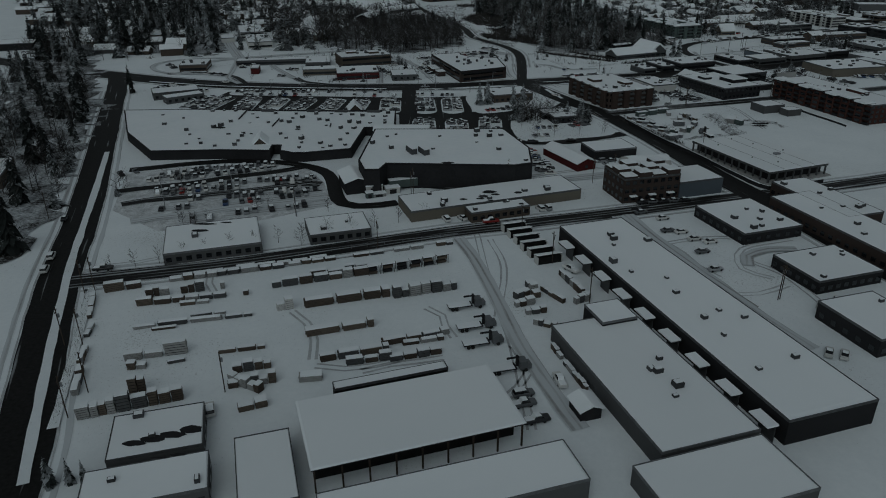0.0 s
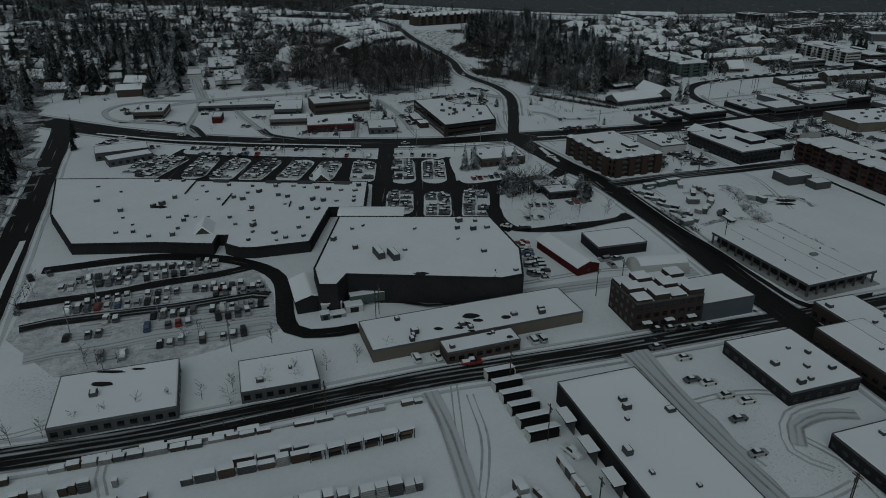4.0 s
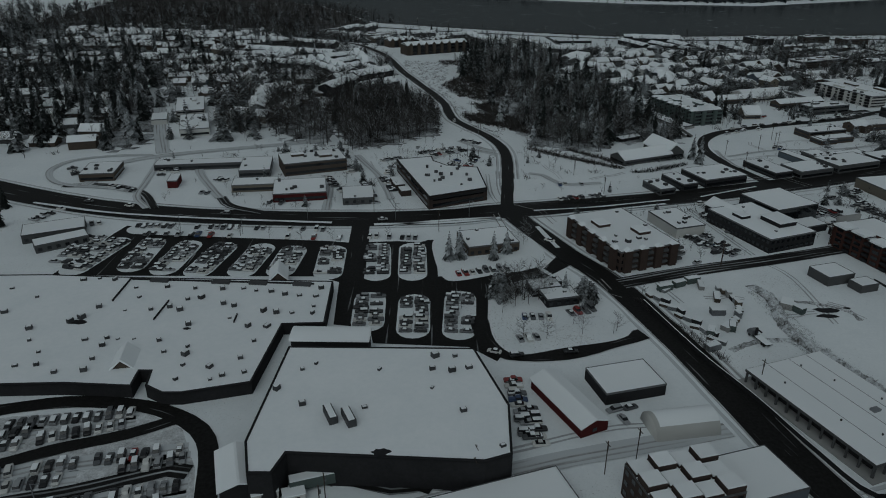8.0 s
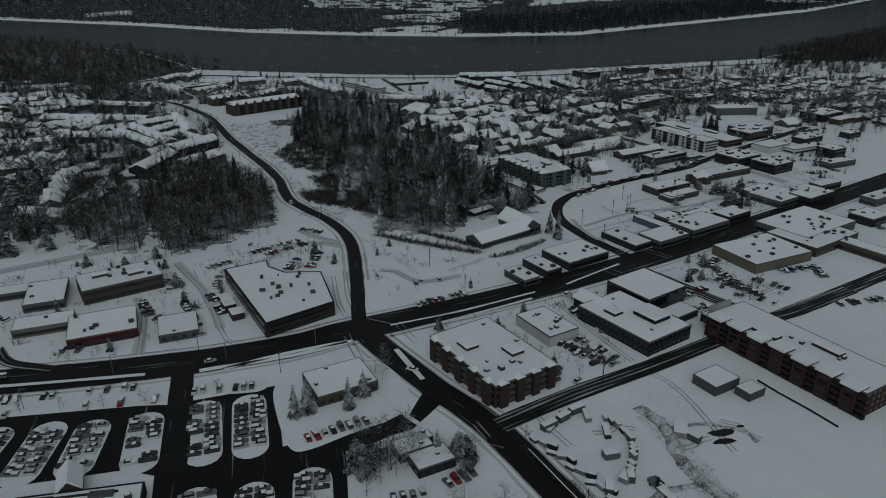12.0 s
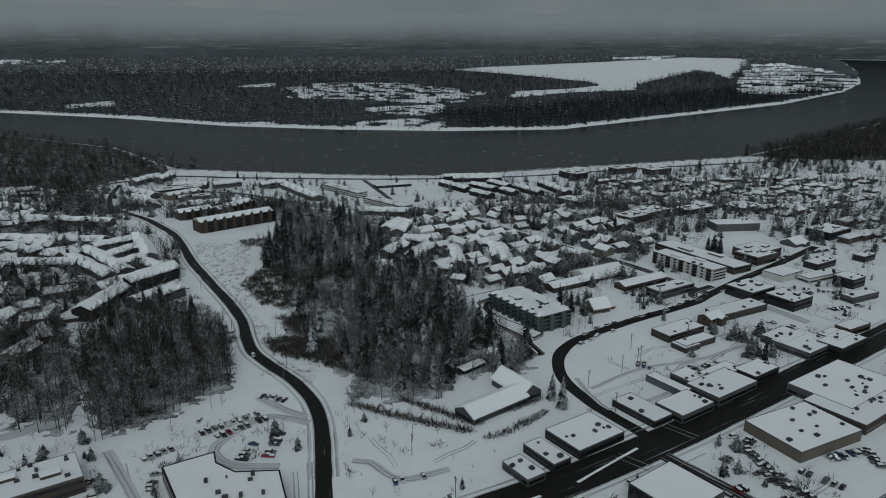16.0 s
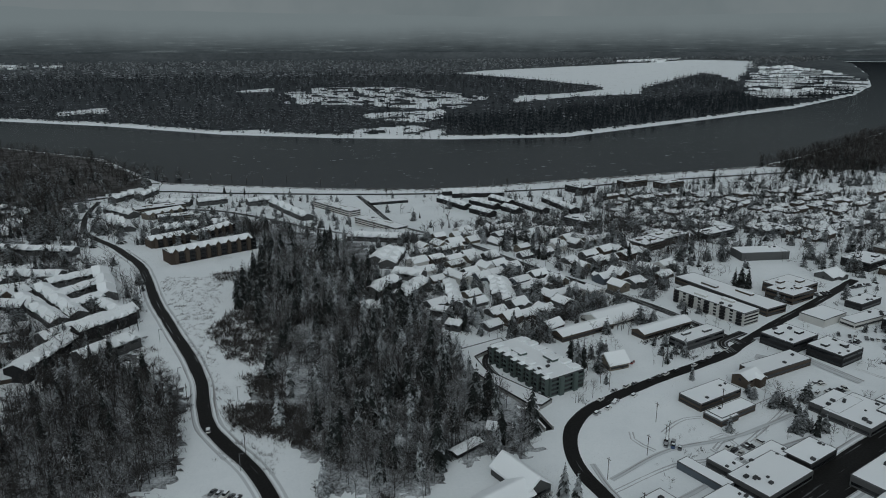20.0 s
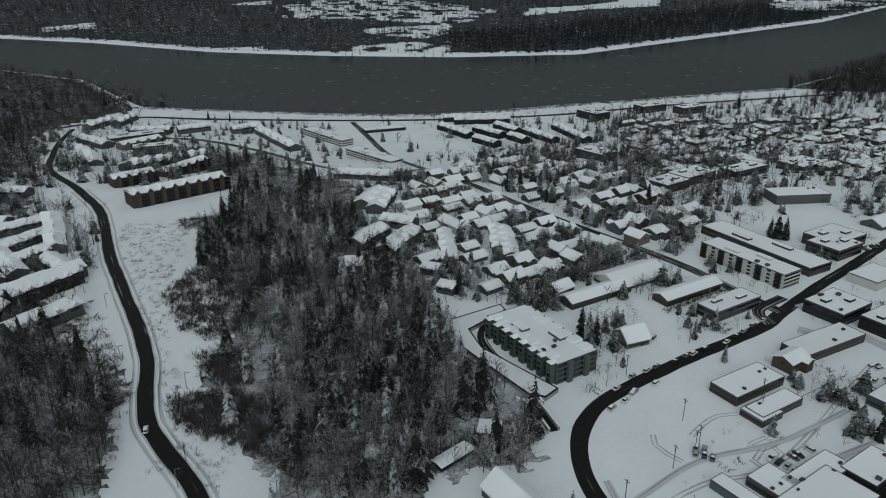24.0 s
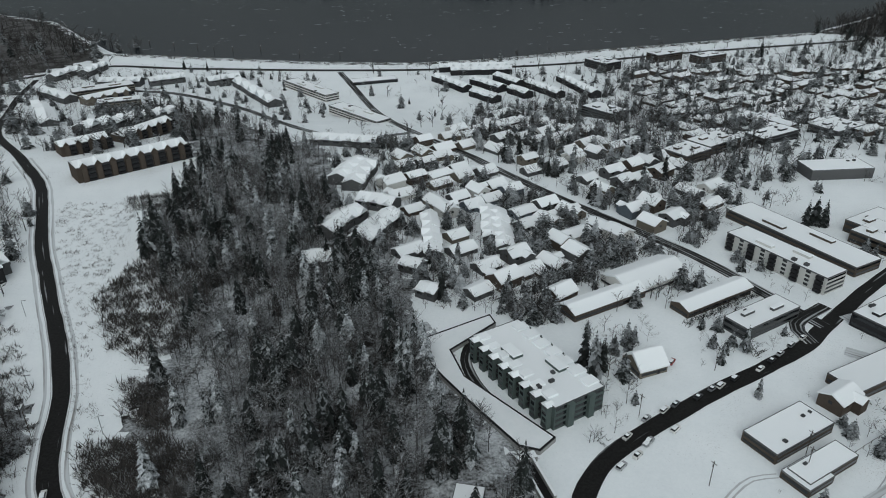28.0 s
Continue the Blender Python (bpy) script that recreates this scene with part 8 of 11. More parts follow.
terrace(-42.2, 987.9, 14.5, 1084.6, 7, 14.0, 6.0, "grey_wall")
terrace(37.1, 1217.4, 70.7, 1228.2, 3, 14.0, 6.0, "grey_wall")
terrace(70.0, 1209.3, 106.5, 1109.4, 5, 14.0, 6.0, "grey_wall")
terrace(-25.0, 1232.7, 11.1, 1242.9, 4, 14.0, 6.0, "grey_wall")
terrace(-207.2, 937.1, -159.1, 936.6, 5, 11.0, 5.0, "grey_wall")
terrace(-285.5, 1234.4, -252.9, 1265.7, 3, 11.0, 5.0, "grey_wall")
terrace(-114.5, 660.2, -111.2, 606.7, 4, 11.0, 5.0, "grey_wall")
terrace(-113.6, 680.6, -119.7, 656.6, 3, 11.0, 5.0, "grey_wall")
terrace(-179.0, 865.2, -87.8, 834.0, 8, 13.0, 6.0, "grey_wall")
terrace(-144.2, 785.9, -95.2, 773.1, 5, 13.0, 6.0, "grey_wall")
terrace(-71.4, 710.1, -26.7, 748.2, 6, 13.0, 6.0, "grey_wall")
terrace(-44.8, 677.7, -19.2, 700.0, 4, 13.0, 6.0, "grey_wall")
# the western slope
flat_building("long white block with a snowy flat roof on the slope", -160, 617, 44, 19, 107, 5.0, "white_wall", 2, 3.4, "sew", units=4, name="commercial_building")
flat_building("long white block with a snowy flat roof on the slope", -142, 568, 40, 18, 107, 4.6, "white_wall", 1, 3.4, "sew", units=4, name="commercial_building")
flat_building("white annex with a snowy roof", -171, 586, 20, 10, 107, 3.4, "white_wall", 1, 0, name="commercial_building")
TAKEN.extend([(-160, 617), (-155, 600), (-165, 635), (-142, 568), (-146, 582), (-138, 552), (-171, 586)])
for x0, y0, x1, y1, n, d in ((-121, 588, -103, 642, 4, 13), (-103, 583, -88, 628, 4, 12), (-226, 743, -143, 795, 6, 11), (-203, 706, -124, 720, 6, 11), (-296, 704, -240, 739, 5, 11), (-180, 755, -120, 790, 5, 11),
                             (-216, 869, -102, 800, 8, 11), (-300, 830, -225, 850, 6, 11), (-330, 925, -250, 960, 6, 12), (-240, 930, -170, 975, 6, 12), (-250, 775, -190, 815, 5, 11), (-280, 760, -330, 800, 4, 12), (-415, 905, -340, 925, 5, 13), (-390, 1000, -300, 1005, 6, 13), (-290, 1010, -200, 1040, 6, 13)):
    for k in range(n):
        x, y = x0 + (x1 - x0) * (k + 0.5) / n + HOME.uniform(-1.5, 1.5), y0 + (y1 - y0) * (k + 0.5) / n + HOME.uniform(-2, 2)
        if clear(x, y):
            home(x, y, math.degrees(math.atan2(y1 - y0, x1 - x0)) + HOME.choice((0, 0, 90)), 0.8 * math.hypot(x1 - x0, y1 - y0) / n, d, "houses on the western slope", False, 1)
for x, y in ((-244, 592), (-262, 560), (-225, 570), (-197, 547), (-219, 529), (-194, 524), (-250, 622), (-232, 640), (-275, 640), (-290, 610), (-300, 660), (-262, 668), (-246, 535), (-285, 575)):
    home(x, y, 10 + HOME.uniform(-12, 12), 15, 10, "houses on the western slope", False, 1)
ribbon("lane", [(-143, 512), (-158, 550), (-178, 605), (-196, 655), (-215, 690)], 8, "track", "snowy lane climbing the slope")
# single houses
suburb([(177, 857), (208, 887), (228, 819), (259, 747), (280, 696), (250, 681), (220, 659), (193, 652), (159, 666), (156, 705), (163, 780)], 22, 15, 19, 401, trees=26, plants=420)
suburb([(224, 899), (316, 1023), (336, 898), (357, 804), (366, 738), (308, 687), (294, 710), (268, 771), (236, 849)], 22, 17, 24, 402, trees=55, plants=480)
suburb([(495, 1147), (646, 1152), (810, 1093), (677, 868), (524, 791), (535, 905), (488, 959), (451, 1033)], 20, 19, 27, 403, 0.25, 4.5, trees=45, plants=480, single=False)
suburb([(475, 1110), (630, 1153), (908, 1063), (787, 944), (475, 816), (397, 835)], 18, 20, 28, 404, 0.3, trees=40, plants=400, single=False)
suburb([(528, 803), (686, 765), (560, 658), (487, 691)], 18, 20, 26, 405, 0.3, trees=20, plants=300, single=False)
suburb([(-248, 829), (-114, 893), (-76, 788), (-113, 709), (-105, 646), (-197, 707)], 15, 16, 24, 406, trees=20, plants=220, single=False)
suburb([(-484, 854), (-259, 845), (-211, 706), (-243, 563), (-328, 606)], 12, 17, 26, 407, trees=20, plants=250, single=False)
suburb([(-554, 1312), (-404, 1355), (-225, 1260), (-152, 904), (-259, 862), (-399, 914)], 10, 18, 26, 408, trees=15, plants=500, single=False)
suburb([(-318, 739), (-242, 770), (-197, 636), (-228, 543)], 12, 16, 24, 409, trees=8, plants=80, single=False)
growth([(470, 1154), (560, 1160), (577, 1047), (364, 802), (340, 838), (417, 1066)], 220, 501, 4, 10)
growth([(269, 1016), (385, 1050), (324, 862), (261, 858)], 160, 511, 4, 10)
growth([(191, 655), (231, 680), (259, 700), (217, 639), (200, 643)], 160, 521, 4, 10)
growth([(505, 1121), (741, 1248), (893, 1211), (944, 1099), (816, 972), (612, 1057), (371, 841)], 260, 531, 4, 10)
growth([(333, 780), (413, 831), (456, 790), (430, 738), (349, 710), (308, 706)], 140, 541, 4, 10)
growth([(-143, 865), (-38, 881), (-20, 761), (-73, 717), (-126, 731)], 160, 551, 4, 10)
growth([(-333, 1353), (-175, 1311), (-86, 917), (-180, 942), (-190, 878)], 260, 561, 4, 10)
growth([(-159, 1325), (10, 1284), (46, 1061), (-52, 943), (-91, 999)], 160, 571, 4, 10)
growth([(-163, 757), (-26, 820), (-19, 689), (-97, 628)], 220, 581, 4, 10)
growth([(-384, 739), (-242, 770), (-158, 543), (-218, 500), (-245, 487)], 120, 591, 4, 10)
growth([(-60, 930), (-25, 905), (50, 945), (40, 1010), (-10, 990), (-40, 960)], 70, 1301, 6, 12, 3)
growth([(-60, 1110), (10, 1120), (20, 1000), (-25, 990)], 60, 1311, 6, 13, 2)
growth([(-110, 930), (-60, 900), (-75, 1040), (-130, 1100)], 70, 1321, 5, 11, 5)
wood("brush", "bare brush along the river bank", "brush", [(x, on_line(NEAR_BANK, x) - HOME.uniform(6, 30)) for x in [HOME.uniform(-90, 860) for _ in range(900)]], BUSHES, 1.5, 4, 1330, "brush", 1.6)
# trees of their own
tree(210.5, 610.4, 19.0, "conifer", 0, wide=1.0)
tree(212.2, 605.8, 20.0, "frosted", 1, wide=1.0)
tree(216.4, 606.8, 17.0, "conifer", 2, wide=1.0)
tree(216.9, 602.6, 14.0, "bare", 3, wide=1.0)
tree(242.2, 620.2, 9.0, "round", 4, wide=1.0)
tree(216.7, 587.1, 11.0, "bare", 5, wide=1.0)
tree(257.6, 596.6, 13.0, "bare", 6, wide=1.0)
tree(262.1, 599.6, 12.0, "frosted", 7, wide=1.0)
tree(276.0, 604.9, 13.0, "frosted", 8, wide=1.0)
tree(263.9, 579.1, 10.0, "frosted", 9, wide=1.0)
tree(286.3, 552.4, 9.0, "round", 10, wide=1.0)
tree(286.4, 602.3, 8.0, "round", 11, wide=1.0)
tree(261.3, 648.7, 12.0, "bare", 12, wide=1.0)
tree(261.3, 640.5, 11.0, "bare", 13, wide=1.0)
tree(261.5, 902.5, 14.0, "conifer", 14, wide=1.0)
tree(249.7, 831.5, 15.0, "conifer", 15, wide=1.0)
tree(263.5, 841.6, 16.0, "conifer", 16, wide=1.0)
tree(267.9, 798.3, 14.0, "conifer", 17, wide=1.0)
tree(340.3, 955.7, 18.0, "frosted", 18, wide=1.0)
tree(292.5, 814.4, 12.0, "conifer", 19, wide=1.0)
tree(317.9, 802.1, 15.0, "conifer", 20, wide=1.0)
tree(335.0, 775.8, 18.0, "conifer", 21, wide=1.0)
tree(33.2, 1284.1, 14.0, "conifer", 22, wide=1.0)
tree(6.2, 1300.3, 13.0, "conifer", 23, wide=1.0)
tree(235.3, 1089.3, 8.0, "conifer", 24, wide=1.0)
tree(246.3, 1022.5, 8.0, "conifer", 25, wide=1.0)
tree(235.5, 1136.6, 6.0, "bare", 26, wide=1.0)
tree(374.1, 697.0, 16.0, "conifer", 27, wide=1.3)
tree(380.3, 697.9, 17.0, "conifer", 28, wide=1.3)
tree(383.3, 694.7, 16.0, "conifer", 29, wide=1.3)
tree(721.3, 1046.6, 22.0, "conifer", 30, wide=1.0)
tree(588.6, 996.9, 16.0, "conifer", 31, wide=1.0)
tree(527.8, 1059.9, 16.0, "frosted", 32, wide=1.0)
tree(590.4, 1094.4, 16.0, "conifer", 33, wide=1.0)
tree(698.1, 1187.2, 24.0, "conifer", 34, wide=1.0)
tree(760.6, 1187.9, 18.0, "conifer", 35, wide=1.3)
tree(184.6, 701.4, 14.0, "frosted", 36, wide=1.0)
tree(194.9, 695.5, 12.0, "frosted", 37, wide=1.0)
tree(198.1, 664.5, 15.0, "frosted", 38, wide=1.0)
tree(169.7, 671.7, 16.0, "conifer", 39, wide=1.0)
tree(170.1, 778.7, 9.0, "conifer", 40, wide=1.0)
tree(-116.2, 1205.0, 9.0, "conifer", 41, wide=1.0)
tree(162.0, 496.2, 18.0, "frosted", 60, wide=1.0)
tree(161.0, 505.8, 15.0, "frosted", 61, wide=1.0)
tree(285.8, 517.4, 15.0, "conifer", 62, wide=1.0)
tree(293.7, 509.4, 9.0, "round", 63, wide=1.0)
tree(290.5, 549.4, 11.0, "bare", 64, wide=1.0)
tree(243.9, 628.5, 8.0, "round", 65, wide=1.0)
tree(69.9, 515.2, 9.0, "bare", 66, wide=1.0)
tree(69.2, 529.1, 7.0, "bare", 67, wide=1.0)
tree(-6.1, 514.0, 7.0, "round", 68, wide=1.0)
tree(12.5, 536.5, 6.0, "bare", 69, wide=1.0)
tree(19.6, 368.8, 13.0, "frosted", 80, wide=1.2)
tree(23.8, 370.9, 14.0, "frosted", 81, wide=1.2)
tree(37.2, 369.0, 13.0, "frosted", 82, wide=1.2)
tree(42.9, 375.5, 11.0, "frosted", 83, wide=1.2)
tree(52.6, 386.9, 8.0, "round", 84, wide=1.2)
tree(37.2, 326.5, 10.0, "round", 85, wide=1.2)
tree(42.1, 331.2, 11.0, "round", 86, wide=1.2)
tree(46.7, 332.8, 11.0, "round", 87, wide=1.2)
tree(50.8, 336.1, 9.0, "round", 88, wide=1.2)
tree(60.5, 339.5, 10.0, "frosted", 89, wide=1.2)
tree(67.3, 336.2, 10.0, "frosted", 90, wide=1.2)
tree(42.4, 308.4, 8.0, "round", 91, wide=1.2)
tree(50.0, 309.8, 8.0, "round", 92, wide=1.2)
tree(62.0, 312.6, 8.0, "round", 93, wide=1.2)
tree(72.0, 312.6, 6.0, "round", 94, wide=1.2)
tree(98.5, 302.6, 8.0, "round", 95, wide=1.2)
tree(88.5, 339.8, 6.0, "bare", 96, wide=1.2)
tree(23.2, 329.4, 7.0, "round", 97, wide=1.2)
tree(-94.6, 393.3, 6.0, "bare", 100, wide=1.2)
tree(-80.3, 390.6, 6.0, "bare", 101, wide=1.2)
tree(-68.6, 392.3, 6.0, "bare", 102, wide=1.2)
tree(-55.8, 390.0, 6.0, "bare", 103, wide=1.2)
tree(-42.4, 389.3, 6.0, "bare", 104, wide=1.2)
tree(-28.9, 388.0, 6.0, "bare", 105, wide=1.2)
tree(-5.9, 389.8, 6.0, "bare", 106, wide=1.2)
tree(-56.1, 374.1, 6.0, "bare", 107, wide=1.2)
tree(-41.4, 374.3, 6.0, "bare", 108, wide=1.2)
tree(-71.4, 376.0, 6.0, "bare", 109, wide=1.2)
tree(-86.9, 378.0, 6.0, "bare", 110, wide=1.2)
tree(-26.5, 373.2, 6.0, "bare", 111, wide=1.2)
tree(-81.4, 211.5, 5.5, "bare", 120, wide=1.3)
tree(-85.8, 213.6, 5.5, "bare", 121, wide=1.3)
tree(-83.1, 209.6, 5.5, "bare", 122, wide=1.3)
tree(-79.1, 209.5, 5.5, "bare", 123, wide=1.3)
tree(-76.6, 212.5, 5.5, "bare", 124, wide=1.3)
tree(-62.6, 223.1, 5.5, "bare", 125, wide=1.3)
tree(-38.5, 221.8, 5.5, "bare", 126, wide=1.3)
tree(-59.5, 226.0, 5.5, "bare", 127, wide=1.3)
tree(-35.4, 199.0, 5.5, "round", 128, wide=1.3)
tree(-28.5, 201.7, 5.5, "round", 129, wide=1.3)
tree(-42.7, 194.9, 5.5, "round", 130, wide=1.3)
tree(-165.1, 275.2, 22.0, "conifer", 140, wide=1.0)
tree(-161.2, 278.7, 20.0, "conifer", 141, wide=1.0)
tree(-184.7, 298.8, 18.0, "bare", 142, wide=1.0)
tree(-68.9, 95.2, 7.0, "frosted", 143, wide=1.0)
tree(-65.7, 95.8, 6.0, "frosted", 144, wide=1.0)
tree(-63.5, 96.5, 5.0, "frosted", 145, wide=1.0)
tree(-126.4, 193.9, 9.0, "bare", 146, wide=1.0)
tree(-168.2, 315.9, 17.0, "conifer", 147, wide=1.0)
tree(-181.8, 357.2, 16.0, "conifer", 148, wide=1.0)
tree(-185.2, 423.9, 13.0, "conifer", 149, wide=1.0)
tree(-174.7, 401.4, 12.0, "conifer", 150, wide=1.0)
tree(-92.9, 178.2, 6.0, "bare", 160, wide=1.0)
tree(-87.2, 180.7, 6.0, "bare", 161, wide=1.0)
tree(-81.4, 183.2, 6.0, "bare", 162, wide=1.0)
tree(-75.4, 185.7, 6.0, "bare", 163, wide=1.0)
tree(-69.3, 188.4, 6.0, "bare", 164, wide=1.0)
tree(-63.0, 191.1, 6.0, "bare", 165, wide=1.0)
tree(-56.6, 193.8, 6.0, "bare", 166, wide=1.0)
tree(-50.0, 196.7, 6.0, "bare", 167, wide=1.0)
tree(-43.2, 199.6, 6.0, "bare", 168, wide=1.0)
tree(-36.2, 202.6, 6.0, "bare", 169, wide=1.0)
tree(-29.1, 205.6, 6.0, "bare", 170, wide=1.0)
tree(-21.8, 208.8, 6.0, "bare", 171, wide=1.0)
tree(-14.3, 212.0, 6.0, "bare", 172, wide=1.0)
tree(-6.5, 215.4, 6.0, "bare", 173, wide=1.0)


# ---- cars, lamps, hedges and fences about the town ----
car_row(3.8, 513.8, 31.9, 527.1, 0.90, 2.80, "cars in the office lot", 90)
car_row(7.7, 507.3, 32.9, 520.7, 0.80, 2.80, "cars in the office lot", 90)
car_row(20.9, 488.4, 27.2, 502.2, 0.80, 2.80, "cars in the office lot", 90)
car_row(31.5, 488.1, 37.9, 507.7, 0.80, 2.80, "cars in the office lot", 90)
car_row(29.7, 542.0, 41.7, 534.2, 0.90, 2.80, "cars in the office lot", 90)
car_row(2.1, 525.8, 9.8, 523.8, 0.90, 2.80, "cars in the office lot", 90)
car_row(-17.4, 498.5, -1.9, 507.2, 0.80, 2.80, "cars in the office lot", 90)
car_row(-11.5, 471.9, -9.8, 489.3, 0.60, 2.80, "cars in the office lot", 90)
car_row(-36.8, 501.1, -29.6, 468.5, 0.60, 2.80, "cars in the office lot", 90)
car_row(76.4, 459.7, 90.8, 460.4, 0.60, 2.80, "cars behind the shops", 90)
car_row(73.1, 437.6, 99.6, 444.8, 0.80, 2.80, "cars behind the shops", 90)
car_row(176.2, 418.4, 205.1, 423.6, 0.80, 2.80, "cars behind the shops", 90)
car_row(179.0, 404.0, 194.6, 405.6, 0.70, 2.80, "cars behind the shops", 90)
car_row(119.8, 396.0, 137.9, 368.9, 0.70, 2.80, "cars behind the shops", 90)
car_row(141.3, 412.7, 142.4, 390.4, 0.70, 2.80, "cars behind the shops", 90)
car_row(112.3, 375.2, 122.7, 359.4, 0.50, 2.80, "cars behind the shops", 90)
car_row(212.1, 433.2, 223.5, 410.1, 0.70, 2.80, "cars behind the shops", 60)
car_row(209.5, 422.4, 216.4, 407.8, 0.50, 2.80, "cars behind the shops", 60)
car_row(246.9, 431.4, 271.4, 432.6, 0.80, 2.80, "cars behind the shops", 90)
car_row(205.7, 439.8, 228.5, 451.9, 0.50, 2.80, "cars behind the shops", 90)
car_row(216.8, 528.1, 223.7, 522.3, 1.00, 2.80, "cars behind the shops", 90)
car_row(241.4, 519.7, 247.8, 506.8, 0.80, 2.80, "cars behind the shops", 90)
car_row(243.4, 513.4, 249.6, 500.9, 0.60, 2.80, "cars behind the shops", 90)
car_row(314.6, 551.6, 324.4, 533.7, 0.50, 2.80, "cars behind the shops", 90)
car_row(298.6, 540.5, 311.4, 523.1, 0.50, 2.80, "cars behind the shops", 90)
car_row(218.4, 530.7, 223.8, 525.3, 0.90, 2.80, "cars behind the shops", 90)
car_row(207.4, 348.4, 217.4, 342.6, 0.50, 2.80, "cars behind the shops", 90)
car(209.1, 571.1, 32, 'sedan', 'white', 'cars parked along the curving road', True)
car(219.4, 577.7, 32, 'sedan', 'silver', 'cars parked along the curving road', True)
car(227.6, 580.2, 32, 'suv', 'white', 'cars parked along the curving road', True)
car(232.9, 582.0, 32, 'sedan', 'grey', 'cars parked along the curving road', True)
car(226.4, 570.5, 32, 'suv', 'white', 'cars parked along the curving road', True)
car(214.6, 567.0, 32, 'pickup', 'silver', 'cars parked along the curving road', True)
car(208.4, 562.4, 32, 'sedan', 'white', 'cars parked along the curving road', True)
car(201.2, 559.1, 32, 'suv', 'silver', 'cars parked along the curving road', True)
car(242.8, 583.7, 28, 'sedan', 'black', 'cars parked along the curving road', True)
car(250.3, 586.7, 28, 'sedan', 'grey', 'cars parked along the curving road', True)
car(254.2, 587.5, 28, 'suv', 'white', 'cars parked along the curving road', True)
car(261.7, 590.0, 28, 'suv', 'black', 'cars parked along the curving road', True)
car(274.4, 592.9, 28, 'sedan', 'white', 'cars parked along the curving road', True)
car(281.9, 596.5, 28, 'sedan', 'black', 'cars parked along the curving road', True)
car(287.8, 599.6, 28, 'sedan', 'silver', 'cars parked along the curving road', True)
car(295.7, 603.5, 28, 'suv', 'grey', 'cars parked along the curving road', True)
car(303.4, 606.8, 28, 'sedan', 'white', 'cars parked along the curving road', True)
car(244.1, 604.7, 40, 'suv', 'red', 'cars parked along the curving road', True)
car(26.6, 589.0, 95, 'suv', 'white', 'cars on the road', True)
car(62.1, 387.5, 150, 'sedan', 'white', 'cars on the road', True)
car(-9.5, 410.5, 8, 'sedan', 'silver', 'cars on the road', True)
car(140.9, 431.8, 25, 'suv', 'white', 'cars on the road', True)
car(-150.4, 432.2, 170, 'sedan', 'grey', 'cars on the road', True)
car(-129.1, 426.5, 172, 'sedan', 'white', 'cars on the road', True)
car(-81.6, 416.8, 175, 'suv', 'grey', 'cars on the road', True)
car(163.4, 436.7, 20, 'sedan', 'white', 'cars on the road', True)
car(56.4, 301.7, 5, 'sedan', 'black', 'cars on the road', True)
car(39.4, 299.5, 10, 'suv', 'black', 'cars on the road', True)
car(32.6, 301.7, 160, 'sedan', 'white', 'cars on the road', True)
car(-111.7, 178.4, 105, 'suv', 'white', 'cars on the road', True)
car(-95.5, 178.8, 10, 'pickup', 'black', 'cars on the road', True)
car(-124.1, 215.7, 105, 'sedan', 'black', 'cars on the road', True)
car(-114.2, 187.1, 105, 'suv', 'white', 'cars on the road', True)
car(65.7, 218.2, 15, 'sedan', 'grey', 'snowed-in cars behind the warehouse', True)
car(71.4, 213.1, 15, 'sedan', 'white', 'snowed-in cars behind the warehouse', True)
car(70.2, 203.2, 15, 'sedan', 'grey', 'snowed-in cars behind the warehouse', True)
car(74.0, 202.0, 15, 'sedan', 'white', 'snowed-in cars behind the warehouse', True)
car(76.5, 196.8, 15, 'sedan', 'white', 'snowed-in cars behind the warehouse', True)
car(80.6, 194.6, 15, 'sedan', 'white', 'snowed-in cars behind the warehouse', True)
car(75.9, 187.8, 15, 'sedan', 'grey', 'snowed-in cars behind the warehouse', True)
car(75.6, 176.2, 15, 'sedan', 'silver', 'snowed-in cars behind the warehouse', True)
car(91.0, 221.4, 15, 'sedan', 'white', 'snowed-in cars behind the warehouse', True)
car_row(66.1, 215.7, 74.8, 207.2, 0.70, 5.60, "snowed-in cars behind the warehouse", 0)
car(86.6, 134.5, 60, 'sedan', 'white', 'snowed-in cars by the sheds', True)
car(89.6, 133.5, 60, 'sedan', 'white', 'snowed-in cars by the sheds', True)
car(95.0, 155.9, 60, 'sedan', 'white', 'snowed-in cars by the sheds', True)
car(100.3, 158.2, 60, 'sedan', 'white', 'snowed-in cars by the sheds', True)
car(1.1, 213.3, 110, 'suv', 'white', 'cars at the shops', True)
car(6.4, 214.2, 120, 'sedan', 'white', 'cars at the shops', True)
car(15.5, 211.2, 10, 'pickup', 'red', 'cars at the shops', True)
car(32.7, 222.0, 110, 'suv', 'white', 'cars at the shops', True)
car(35.2, 222.6, 110, 'suv', 'silver', 'cars at the shops', True)
car(68.5, 227.1, 15, 'sedan', 'black', 'cars by the brick block', True)
car(72.2, 227.6, 15, 'sedan', 'grey', 'cars by the brick block', True)
car(76.0, 228.0, 15, 'sedan', 'black', 'cars by the brick block', True)
car(79.7, 228.5, 15, 'sedan', 'grey', 'cars by the brick block', True)
car(83.5, 229.0, 15, 'sedan', 'black', 'cars by the brick block', True)
